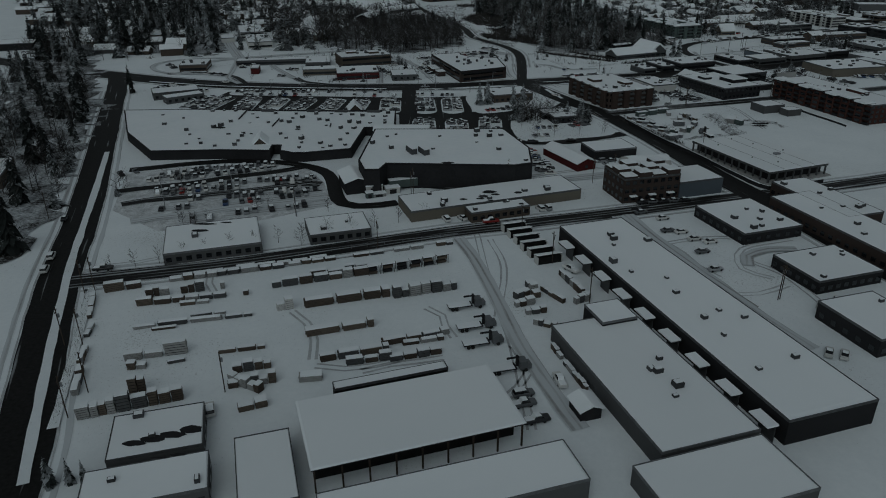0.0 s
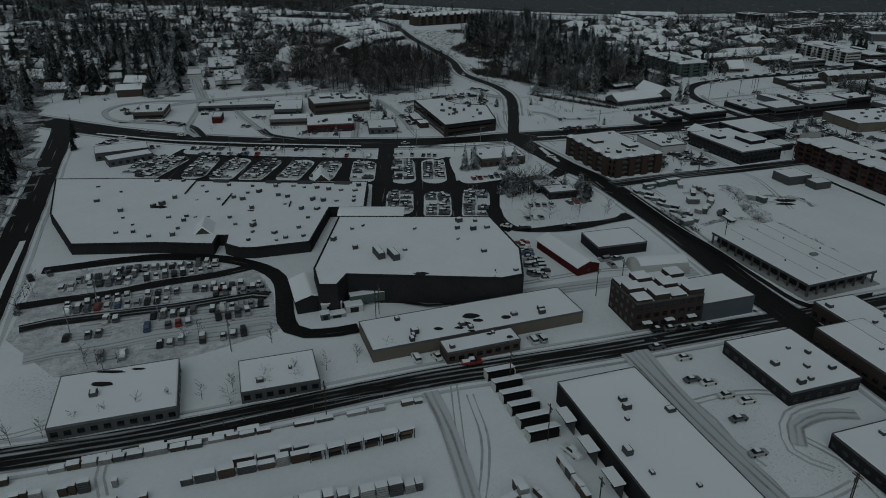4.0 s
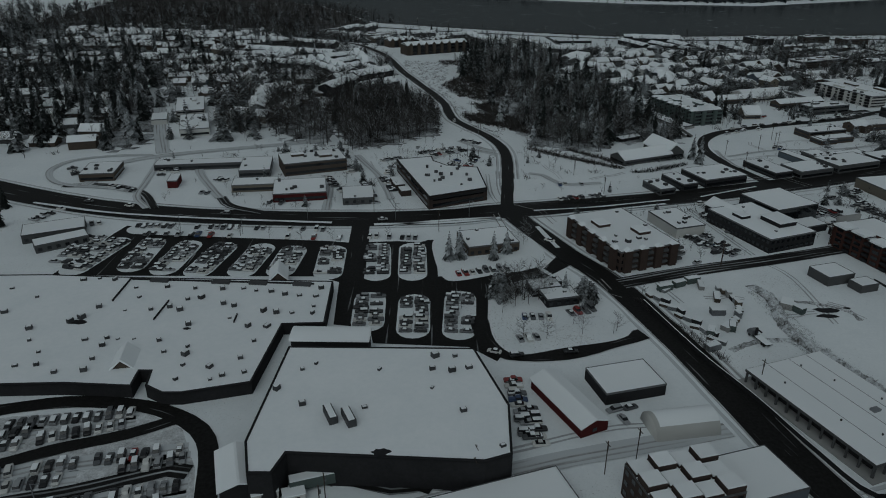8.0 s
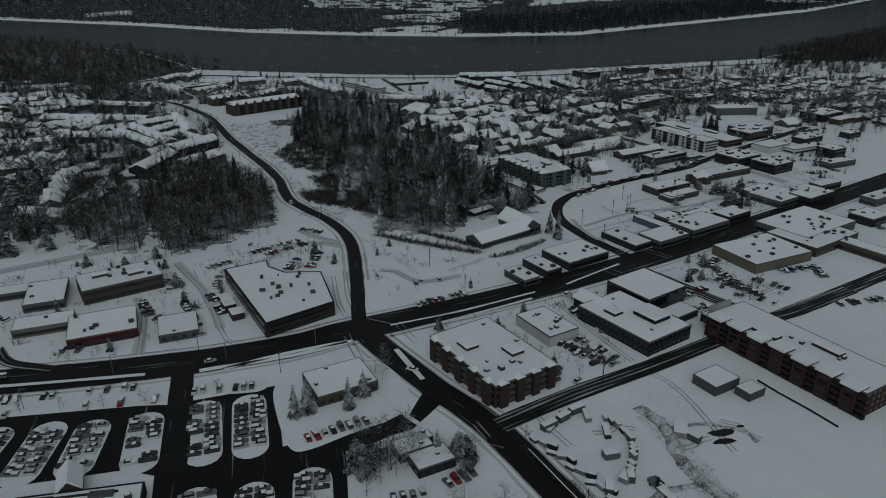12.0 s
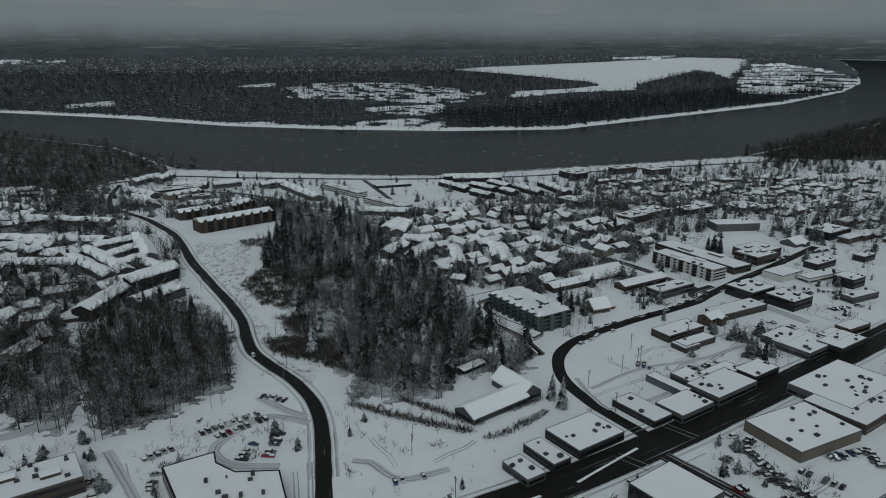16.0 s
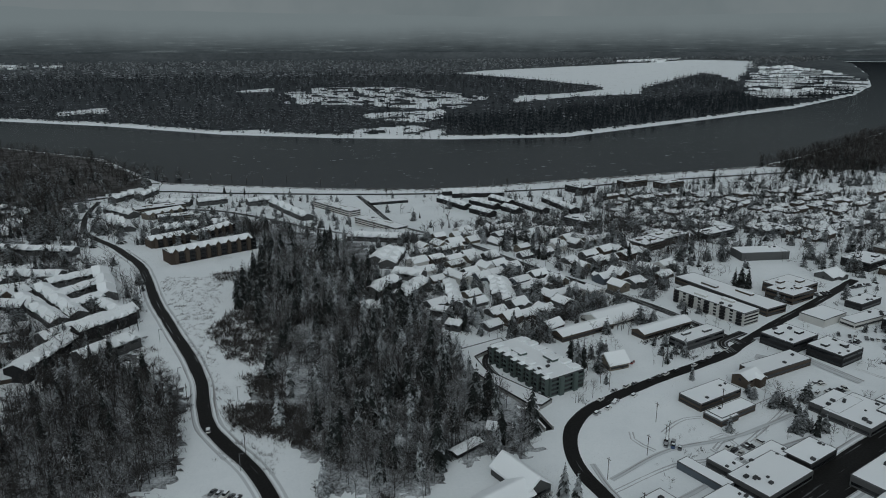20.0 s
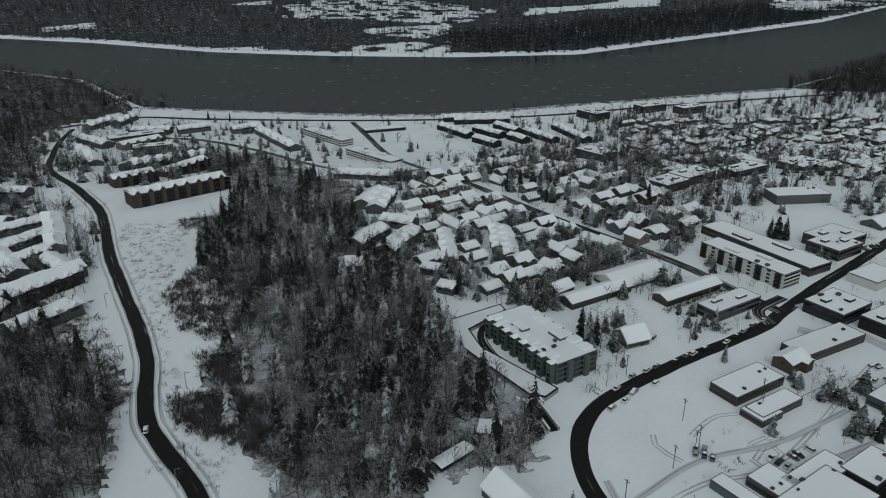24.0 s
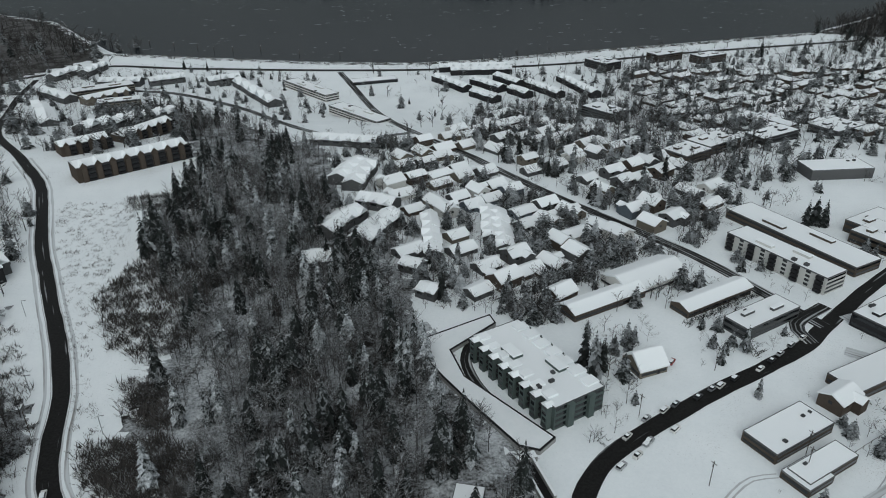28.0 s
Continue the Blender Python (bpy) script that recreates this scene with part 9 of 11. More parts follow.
# the building lot beside the street
stack(110.9, 326.4, 5.0, 3.0, 2.2, 0, "metal", "site materials", "pile of site materials capped with snow")
stack(110.5, 316.1, 4.0, 3.0, 1.8, 37, "concrete", "site materials", "pile of site materials capped with snow")
stack(114.7, 337.5, 7.0, 2.0, 1.4, 74, "brown_wall", "site materials", "pile of site materials capped with snow")
stack(101.3, 304.2, 5.0, 3.0, 2.0, 21, "metal", "site materials", "pile of site materials capped with snow")
stack(137.1, 331.7, 6.0, 4.0, 2.2, 58, "concrete", "site materials", "pile of site materials capped with snow")
stack(107.0, 349.5, 6.0, 2.0, 1.2, 5, "brown_wall", "site materials", "pile of site materials capped with snow")
stack(98.3, 343.4, 5.0, 2.0, 1.0, 42, "metal", "site materials", "pile of site materials capped with snow")
stack(111.9, 346.4, 6.0, 2.0, 1.5, 79, "concrete", "site materials", "pile of site materials capped with snow")
flatbed(118.2, 308.7, 105)
for k in range(11):
    u = k / 10
    x, y = 117.5 + 4.5 * math.sin(math.pi * u) - 4 * u, 344 - 25 * u
    stack(x, y, 2.6, 1.6, 1.3 + 0.5 * (k % 3), 95 + 25 * (u - 0.5), ("metal", "timber", "concrete", "dark_wall")[k % 4], "site materials", "pile of site materials capped with snow")
for k in range(14):
    stack(91 + 13 * k / 13 + 1.2 * (k % 3), 339 - 32 * k / 13, 3.2, 1.5, 1.0 + 0.4 * (k % 3), 110 + 11 * (k % 5), ("brown_wall", "metal", "dark_wall")[k % 3], "site materials", "pile of site materials capped with snow")
for x, y, l, a in ((98, 344, 6, 20), (104, 347, 5, 25), (110, 350, 6, 18), (139, 328.5, 6.2, 118), (112, 316, 4, 70), (104, 313, 4, 65)):
    stack(x, y, l, 2.3, 2.3, a, "green_wall", "site containers", "pale green site container with a snowy top")
def mound(points, width, h, mat_key, label, seed):
    """A rough heaped bank along a line."""
    line, v, f = spline([(*q, 0) for q in points], 1.2), [], []
    for k, q in enumerate(line):
        along = (line[min(k + 1, len(line) - 1)] - line[max(k - 1, 0)]).normalized()
        side = Vector((along.y, -along.x))
        fade = min(1.0, k / 5, (len(line) - 1 - k) / 5)
        for j in range(7):
            u = j / 3 - 1
            e = q + side * (u * width / 2 + 0.5 * noise.noise((q.x * 0.6, q.y * 0.6, j + seed)))
            top = max(0.0, 1 - u * u) * fade * h * (1 + 0.9 * noise.noise((e.x * 0.45, e.y * 0.45, seed)) + 0.5 * noise.noise((e.x * 1.3, e.y * 1.3, seed)))
            v.append((e.x, e.y, ground_z(e.x, e.y) + 0.02 + max(0.0, top)))
    for k in range(len(line) - 1):
        f += [(7 * k + j, 7 * k + j + 1, 7 * k + j + 8, 7 * k + j + 7) for j in range(6)]
    return tagged(new("rubble_bank", link_mesh("rubble_bank", v, f, M[mat_key])), label, "rubble", kind="structure")


M["rubble"] = speckled("snow_dusted_rubble", (0.085, 0.082, 0.078), (0.66, 0.69, 0.71), 0.25, 1.6, 0.95, relief=0.6, lo=0.42, hi=0.56, vary=0.0)
mound([(131, 348), (134, 336), (131, 322), (131, 312), (135, 300), (139, 290), (144, 276), (147, 266)], 4.6, 1.5, "rubble", "rough broken bank of rubble dusted with snow", 3)
mound([(107, 303), (112, 306), (120, 309), (131, 309)], 2.2, 0.7, "rubble", "low heap of broken ground beside the showroom", 8)
mound([(136, 335), (147, 334), (157, 328), (158, 322)], 1.6, 0.5, "rubble", "low ring of earth round the site puddles", 13)
wood("rubble_slope", "rough broken bank of rubble dusted with snow", "rubble", scatter([(126.3, 311.1), (134.6, 313.5), (148.5, 268.0), (142.7, 258.0), (138.2, 264.6), (131.4, 295.1)], 420, 71), BUSHES, 0.5, 1.3, 72, "twig_frosted", 1.6)
wood("rubble_slope", "rough broken bank of rubble dusted with snow", "rubble", scatter([(128.1, 343.3), (132.7, 343.2), (137.7, 313.4), (129.4, 308.7)], 180, 73), BUSHES, 0.5, 1.2, 74, "brush", 1.5)
flat_building("grey site office with a snowy roof", 163.5, 353.5, 12, 10, 17, 3.5, "grey_wall", name="site_office")
flat_building("grey site office with a snowy roof", 171.5, 345.5, 8, 6, 17, 2.8, "grey_wall", name="site_office")


def fence(points, h=1.6, step=3.0, mat_key="metal", label="wire fence on thin posts", name="fence"):
    line = spline([(*q, 0) for q in points], step)
    f = base(name, line[0].x, line[0].y, 0, label, "fence")
    o, z0 = line[0], ground_z(line[0].x, line[0].y)
    for a, b in zip(line, line[1:]):
        m, l = (a + b) / 2 - o, (b - a).length
        t = math.degrees(math.atan2(b.y - a.y, b.x - a.x))
        piece("post", "box", mat_key, f, a.x - o.x, a.y - o.y, ground_z(a.x, a.y) - z0, 0.1, 0.1, h)
        piece("rail", "box", mat_key, f, m.x, m.y, ground_z(a.x, a.y) - z0 + h * 0.75, l, 0.06, h * 0.12, t)
    return f

def hoarding(points, h, label):
    """Solid panels side by side, each a part, with a rail of snow on top."""
    line = spline([(*q, 0) for q in points], 4.5)
    o = line[0]
    f = base("hoarding", o.x, o.y, 0, label, "fence")
    for a, b in zip(line, line[1:]):
        m, l, t = (a + b) / 2 - o, (b - a).length, math.degrees(math.atan2(b.y - a.y, b.x - a.x))
        piece("panel", "box", "trim", f, m.x, m.y, -0.2, l - 0.04, 0.16, h + 0.2, t)
        piece("snow_rail", "cover", "roof_snow", f, m.x, m.y, h, l, 0.24, 0.1, t)
    return f


hoarding([(87.5, 334), (96, 301), (104, 278), (110, 257), (117, 240), (132, 244.5), (140, 247)], 1.5, "dark hoarding round the showroom corner")
hoarding([(179.4, 352.1), (181.5, 343.6), (184.7, 333.5), (187.5, 322.5)], 0.9, "low dark fence along the site edge")
fence([(-46.7, 185.4), (-27.3, 191.8), (4.7, 200.3)], 1.6, 5, "metal", "wire fence on thin posts")
fence([(221.4, 645.2), (244.6, 652.9), (254.1, 651.6)], 1.8, 3, "bark", "dark timber fence below the apartment block")
fence([(250.0, 536.6), (276.9, 546.7), (306.4, 555.9)], 1.6, 4, "bark", "timber fence round the yard")
fence([(-25.4, 1354.2), (69.8, 1275.1)], 1.4, 8, "metal", "wire fence on thin posts")
wood("hedge", "clipped dark hedge dusted with snow", "hedge", [(73.0 + (19.1) * k / 25, 431.9 + (2.6) * k / 25) for k in range(25)], BUSHES, 1.2, 2.2, 715, "conifer", 1.3)
wood("hedge", "clipped dark hedge dusted with snow", "hedge", [(92.2 + (25.5) * k / 34, 434.5 + (7.7) * k / 34) for k in range(34)], BUSHES, 1.2, 2.2, 716, "conifer", 1.3)
wood("hedge", "clipped dark hedge dusted with snow", "hedge", [(120.6 + (11.6) * k / 12, 480.3 + (2.5) * k / 12) for k in range(12)], BUSHES, 2.0, 3.5, 860, "conifer", 1.3)
wood("hedge", "clipped dark hedge dusted with snow", "hedge", [(132.2 + (21.6) * k / 27, 482.9 + (12.2) * k / 27) for k in range(27)], BUSHES, 2.0, 3.5, 861, "conifer", 1.3)
wood("hedge", "clipped dark hedge dusted with snow", "hedge", [(263.6 + (33.7) * k / 36, 627.0 + (12.7) * k / 36) for k in range(36)], BUSHES, 2.0, 3.0, 1200, "conifer", 1.3)
wood("hedge", "clipped dark hedge dusted with snow", "hedge", [(297.3 + (13.6) * k / 13, 639.6 + (2.2) * k / 13) for k in range(13)], BUSHES, 2.0, 3.0, 1201, "conifer", 1.3)
wood("hedge", "tall frosted shrubs round the hall", "hedge", [(119.4 + (7.1) * k / 24, 556.6 + (-14.3) * k / 24) for k in range(24)], BUSHES, 3.0, 6.0, 720, "conifer_frosted", 1.3)
wood("hedge", "tall frosted shrubs round the hall", "hedge", [(126.5 + (15.5) * k / 29, 542.2 + (11.9) * k / 29) for k in range(29)], BUSHES, 3.0, 6.0, 721, "conifer_frosted", 1.3)
wood("hedge", "tall frosted shrubs round the hall", "hedge", [(142.0 + (9.0) * k / 16, 554.2 + (-5.6) * k / 16) for k in range(16)], BUSHES, 3.0, 6.0, 722, "conifer_frosted", 1.3)
wood("hedge", "tall frosted shrubs round the hall", "hedge", [(151.0 + (13.0) * k / 19, 548.6 + (0.0) * k / 19) for k in range(19)], BUSHES, 3.0, 6.0, 723, "conifer_frosted", 1.3)
wood("hedge", "brown shrubs below the wood", "hedge", [(93.0 + (15.8) * k / 33, 523.1 + (-17.7) * k / 33) for k in range(33)], BUSHES, 2.0, 4.0, 700, "brush", 1.3)
wood("hedge", "brown shrubs below the wood", "hedge", [(108.8 + (12.9) * k / 26, 505.3 + (-13.9) * k / 26) for k in range(26)], BUSHES, 2.0, 4.0, 701, "brush", 1.3)
wood("hedge", "frosted shrubs beside the hall", "hedge", [(131.6 + (23.4) * k / 50, 499.5 + (7.8) * k / 50) for k in range(50)], BUSHES, 2.0, 4.0, 880, "conifer_frosted", 1.3)
wood("hedge", "brown shrubs below the wood", "hedge", [(70.8 + (14.3) * k / 26, 523.2 + (-13.2) * k / 26) for k in range(26)], BUSHES, 2.0, 4.0, 640, "brush", 1.3)
wood("hedge", "brown shrubs below the wood", "hedge", [(85.1 + (18.6) * k / 31, 510.0 + (-13.9) * k / 31) for k in range(31)], BUSHES, 2.0, 4.0, 641, "brush", 1.3)
wood("hedge", "brown shrubs below the wood", "hedge", [(103.7 + (13.6) * k / 22, 496.1 + (-9.3) * k / 22) for k in range(22)], BUSHES, 2.0, 4.0, 642, "brush", 1.3)
wood("hedge", "brush along the site fence", "hedge", [(85.4 + (10.7) * k / 33, 337.6 + (-23.9) * k / 33) for k in range(33)], BUSHES, 1.0, 2.4, 1110, "brush", 1.3)
wood("hedge", "brush along the site fence", "hedge", [(96.2 + (8.0) * k / 26, 313.7 + (-18.4) * k / 26) for k in range(26)], BUSHES, 1.0, 2.4, 1111, "brush", 1.3)
wood("hedge", "clipped dark hedge dusted with snow", "hedge", [(196.9 + (20.6) * k / 24, 648.7 + (10.9) * k / 24) for k in range(24)], BUSHES, 3.0, 5.0, 920, "conifer", 1.3)
wood("hedge", "clipped dark hedge dusted with snow", "hedge", [(217.5 + (24.6) * k / 35, 659.7 + (23.9) * k / 35) for k in range(35)], BUSHES, 3.0, 5.0, 921, "conifer", 1.3)
wood("hedge", "clipped dark hedge dusted with snow", "hedge", [(64.3 + (21.0) * k / 21, 425.6 + (-1.3) * k / 21) for k in range(21)], BUSHES, 1.0, 2.0, 960, "conifer", 1.3)
wood("hedge", "clipped dark hedge dusted with snow", "hedge", [(85.3 + (22.7) * k / 28, 424.3 + (17.0) * k / 28) for k in range(28)], BUSHES, 1.0, 2.0, 961, "conifer", 1.3)
wood("hedge", "low brown hedge along the main road", "hedge", [(67.7 + (16.2) * k / 18, 431.5 + (5.2) * k / 18) for k in range(18)], BUSHES, 1.0, 1.8, 690, "brush", 1.3)
wood("hedge", "low brown hedge along the main road", "hedge", [(83.9 + (28.7) * k / 31, 436.7 + (4.7) * k / 31) for k in range(31)], BUSHES, 1.0, 1.8, 691, "brush", 1.3)
# lamp posts and poles
pole(-73.3, 233.9, 10.0, 1.6, 0, "street lamp on a tall metal pole", "street_lamp")
pole(-48.3, 217.5, 10.0, 1.6, 0, "street lamp on a tall metal pole", "street_lamp")
pole(-94.1, 224.4, 10.0, 1.6, 0, "street lamp on a tall metal pole", "street_lamp")
pole(-93.4, 240.5, 10.0, 1.6, 0, "street lamp on a tall metal pole", "street_lamp")
pole(-95.5, 397.1, 8.0, 1.6, 0, "street lamp on a tall metal pole", "street_lamp")
pole(-68.1, 394.2, 8.0, 1.6, 0, "street lamp on a tall metal pole", "street_lamp")
pole(-43.1, 410.5, 8.0, 1.6, 0, "street lamp on a tall metal pole", "street_lamp")
pole(-3.8, 410.9, 8.0, 1.6, 0, "street lamp on a tall metal pole", "street_lamp")
pole(29.4, 414.6, 8.0, 1.6, 0, "street lamp on a tall metal pole", "street_lamp")
pole(181.9, 510.9, 10.0, 0.0, 18, "tall dark wooden utility pole", "utility_pole")
pole(183.9, 487.1, 10.0, 0.0, 18, "tall dark wooden utility pole", "utility_pole")
pole(217.7, 527.9, 10.0, 0.0, 18, "tall dark wooden utility pole", "utility_pole")
pole(87.8, 475.8, 10.0, 0.0, 18, "tall dark wooden utility pole", "utility_pole")
pole(96.9, 443.4, 10.0, 0.0, 18, "tall dark wooden utility pole", "utility_pole")
pole(215.3, 408.1, 10.0, 0.0, 18, "tall dark wooden utility pole", "utility_pole")
pole(126.4, 365.0, 10.0, 0.0, 18, "tall dark wooden utility pole", "utility_pole")
pole(15.6, 397.2, 10.0, 0.0, 18, "tall dark wooden utility pole", "utility_pole")
pole(-13.9, 417.1, 10.0, 0.0, 18, "tall dark wooden utility pole", "utility_pole")
pole(125.7, 364.0, 10.0, 0.0, 18, "tall dark wooden utility pole", "utility_pole")
pole(178.2, 384.1, 10.0, 0.0, 18, "tall dark wooden utility pole", "utility_pole")
pole(220.6, 530.1, 10.0, 0.0, 18, "tall dark wooden utility pole", "utility_pole")
pole(261.4, 550.4, 10.0, 0.0, 18, "tall dark wooden utility pole", "utility_pole")
pole(205.9, 522.3, 10.0, 0.0, 18, "tall dark wooden utility pole", "utility_pole")
pole(217.7, 579.6, 10.0, 0.0, 18, "tall dark wooden utility pole", "utility_pole")
pole(256.7, 544.1, 10.0, 0.0, 18, "tall dark wooden utility pole", "utility_pole")
pole(15.3, 620.0, 10.0, 0.0, 18, "tall dark wooden utility pole", "utility_pole")
pole(23.6, 242.3, 10.0, 0.0, 18, "tall dark wooden utility pole", "utility_pole")
pole(55.3, 248.0, 10.0, 0.0, 18, "tall dark wooden utility pole", "utility_pole")
pole(64.2, 252.9, 10.0, 0.0, 18, "tall dark wooden utility pole", "utility_pole")
pole(24.1, 246.7, 10.0, 0.0, 18, "tall dark wooden utility pole", "utility_pole")
pole(-11.0, 233.5, 10.0, 0.0, 18, "tall dark wooden utility pole", "utility_pole")
pole(107.3, 283.0, 10.0, 0.0, 18, "tall dark wooden utility pole", "utility_pole")
pole(24.5, 202.3, 10.0, 0.0, 18, "tall dark wooden utility pole", "utility_pole")
pole(-10.4, 237.3, 10.0, 0.0, 18, "tall dark wooden utility pole", "utility_pole")
pole(-48.6, 218.1, 10.0, 0.0, 18, "tall dark wooden utility pole", "utility_pole")
pole(86.6, 160.0, 10.0, 0.0, 18, "tall dark wooden utility pole", "utility_pole")
pole(223.8, 545.8, 10.0, 0.0, 18, "tall dark wooden utility pole", "utility_pole")
pole(43.0, 565.2, 10.0, 0.0, 18, "tall dark wooden utility pole", "utility_pole")
pole(35.1, 1113.2, 10.0, 0.0, 18, "tall dark wooden utility pole", "utility_pole")
pole(32.4, 509.1, 8.0, 1.4, 0, "street lamp on a tall metal pole", "street_lamp")
pole(-7.5, 519.6, 8.0, 1.4, 0, "street lamp on a tall metal pole", "street_lamp")
pole(-22.5, 523.6, 8.0, 1.4, 0, "street lamp on a tall metal pole", "street_lamp")
pole(8.0, 535.4, 8.0, 1.4, 0, "street lamp on a tall metal pole", "street_lamp")
pole(41.1, 553.8, 8.0, 1.4, 0, "street lamp on a tall metal pole", "street_lamp")
pole(90.3, 485.7, 8.0, 1.4, 0, "street lamp on a tall metal pole", "street_lamp")
pole(39.1, 614.3, 8.0, 1.4, 0, "street lamp on a tall metal pole", "street_lamp")
pole(-6.2, 700.2, 8.0, 1.4, 0, "street lamp on a tall metal pole", "street_lamp")
pole(-20.5, 720.6, 8.0, 1.4, 0, "street lamp on a tall metal pole", "street_lamp")
pole(9.4, 643.9, 8.0, 1.4, 0, "street lamp on a tall metal pole", "street_lamp")
# ridges of ploughed snow
ribbon("snow_ridge", [(-73.8, 95.2), (-88.6, 133.7), (-106.4, 182.2), (-123.9, 236.4), (-141.6, 289.8)], 2.2, "snow", "ridge of ploughed snow between the lanes", "snowbank", 0.3)
ribbon("snow_ridge", [(-175.8, 430.5), (-132.4, 417.6), (-87.0, 411.1), (-31.8, 406.6)], 1.8, "snow", "ridge of ploughed snow between the lanes", "snowbank", 0.5)
ribbon("snow_ridge", [(-13.0, 404.8), (19.6, 407.4), (43.5, 413.3)], 2.2, "snow", "ridge of ploughed snow between the lanes", "snowbank", 0.5)
ribbon("snow_ridge", [(-4.3, 403.9), (16.7, 409.5), (41.4, 413.2)], 2.0, "snow", "ridge of ploughed snow between the lanes", "snowbank", 0.5)
ribbon("snow_ridge", [(68.9, 416.9), (91.9, 422.5), (124.2, 431.8)], 1.6, "snow", "ridge of ploughed snow between the lanes", "snowbank", 0.5)
ribbon("snow_ridge", [(59.9, 422.3), (90.2, 427.4), (127.7, 437.4)], 1.2, "snow", "ridge of ploughed snow between the lanes", "snowbank", 0.5)
ribbon("snow_ridge", [(58.8, 403.0), (64.5, 380.2)], 2.0, "snow", "ridge of ploughed snow between the lanes", "snowbank", 0.5)
ribbon("snow_ridge", [(144.2, 441.8), (178.0, 457.2)], 1.2, "snow", "ridge of ploughed snow between the lanes", "snowbank", 0.5)
ribbon("snow_ridge", [(42.9, 392.1), (55.4, 359.4), (62.5, 349.9)], 1.5, "snow", "ridge of ploughed snow between the lanes", "snowbank", 0.5)
ribbon("lane", [(49.5, 511.6), (43.2, 516.8), (30.3, 521.4), (15.0, 508.1), (10.3, 498.7), (17.5, 486.9), (35.9, 481.1)], 4.5, "track", "curving lane in the office lot")
ribbon("lane", [(49.0, 517.7), (41.1, 524.7), (28.3, 541.0)], 4.5, "track", "lane in the office lot")
ribbon("lane", [(64.1, 478.0), (70.9, 475.2), (80.2, 460.9), (99.9, 462.8)], 3.5, "track", "tracks across the snowy lot")
ribbon("lane", [(180.8, 522.1), (180.3, 501.0), (189.3, 488.8), (253.8, 510.5), (287.4, 517.7)], 2.4, "track", "service lane behind the shops")
ribbon("lane", [(183.2, 510.0), (216.2, 523.2), (251.9, 525.9), (288.8, 535.9)], 2.4, "track", "trampled lane across the open lot")
ribbon("lane", [(329.4, 625.9), (307.8, 616.3), (304.8, 602.8)], 6, "slush", "forecourt loop")
ribbon("lane", [(331.9, 617.4), (336.1, 594.4), (345.4, 554.4)], 6, "track", "snowy side street")
ribbon("lane", [(206.3, 769.4), (193.3, 716.3), (180.2, 674.7)], 7, "track", "trampled lane between townhouses")
ribbon("lane", [(170.2, 817.9), (175.0, 777.4), (168.4, 737.4), (154.4, 705.7)], 5, "track", "lane between townhouses")
ribbon("lane", [(143.1, 908.2), (145.4, 855.8), (174.5, 864.4)], 5, "track", "lane by the townhouses")
ribbon("lane", [(-107.4, 681.0), (-99.2, 705.4), (-99.2, 730.0), (-114.3, 749.9)], 5, "track", "turning circle by the townhouses")
ribbon("lane", [(-87.0, 633.9), (-82.5, 672.4), (-99.9, 724.4), (-118.4, 742.6)], 6, "track", "lane up the slope")
ribbon("lane", [(-31.3, 509.7), (-14.3, 468.5), (-7.3, 437.3)], 4, "track", "lane beside the office")
ribbon("lane", [(-65.3, 418.8), (-82.3, 427.3), (-89.9, 439.7)], 5, "slush", "driveway to the plaza")
ribbon("lane", [(-116.8, 423.7), (-130.8, 445.5), (-149.7, 455.5), (-173.5, 455.1)], 5, "slush", "driveway to the plaza")
ribbon("lane", [(-120, 424), (-131, 440), (-135, 465), (-142, 500), (-155, 508), (-185, 500), (-192, 480), (-178, 459), (-150, 452), (-134, 446)], 3.6, "track", "trampled loop drive round the bank")
ribbon("lane", [(-90, 438), (-100, 455), (-112, 478), (-118, 500)], 4.5, "track", "trampled drive behind the plaza")
ribbon("lane", [(-162.9, 455.3), (-154.5, 499.1), (-53.1, 540.5)], 6, "track", "snowy back street")
ribbon("lane", [(-36.7, 422.7), (-39.5, 457.2), (-44.4, 473.3)], 4, "track", "driveway")
ribbon("lane", [(314.0, 595.4), (329.2, 578.7)], 6, "track", "snowy side street")
ribbon("lane", [(57.6, 215.8), (61.5, 202.0), (66.8, 183.3), (72.4, 167.8), (77.1, 154.7)], 5, "track", "tracks behind the warehouse")
ribbon("lane", [(86.0, 179.0), (88.1, 185.3), (96.3, 189.6), (104.4, 189.6)], 3.5, "track", "turning tracks in the snow")
ribbon("lane", [(55.4, 359.4), (42.8, 353.1), (35.1, 349.8)], 6, "road", "wet lane round the island")


# ---- trees between the houses ----
growth([(293, 1079), (465, 1190), (595, 1219), (696, 1214), (817, 1231), (1043, 1222), (1159, 1190), (667, 775), (480, 724), (435, 752), (358, 742), (311, 702), (281, 777), (248, 891)], 1650, 601, 5, 11, 6)
growth([(143, 921), (199, 887), (230, 791), (265, 739), (290, 679), (226, 652), (210, 685), (172, 658), (136, 715), (119, 753)], 620, 611, 4, 9, 9)
growth([(435, 752), (602, 793), (620, 736), (517, 647), (463, 700)], 260, 621, 5, 11, 6)
growth([(-294, 1376), (-189, 1389), (-84, 907), (-170, 973)], 330, 631, 5, 11, 6)
growth([(-162, 947), (-60, 868), (-23, 747), (-75, 651)], 150, 641, 4, 8, 6)
growth([(-150, 1337), (156, 1234), (160, 1048), (62, 910), (-32, 911), (-94, 1120)], 420, 651, 4, 8, 6)
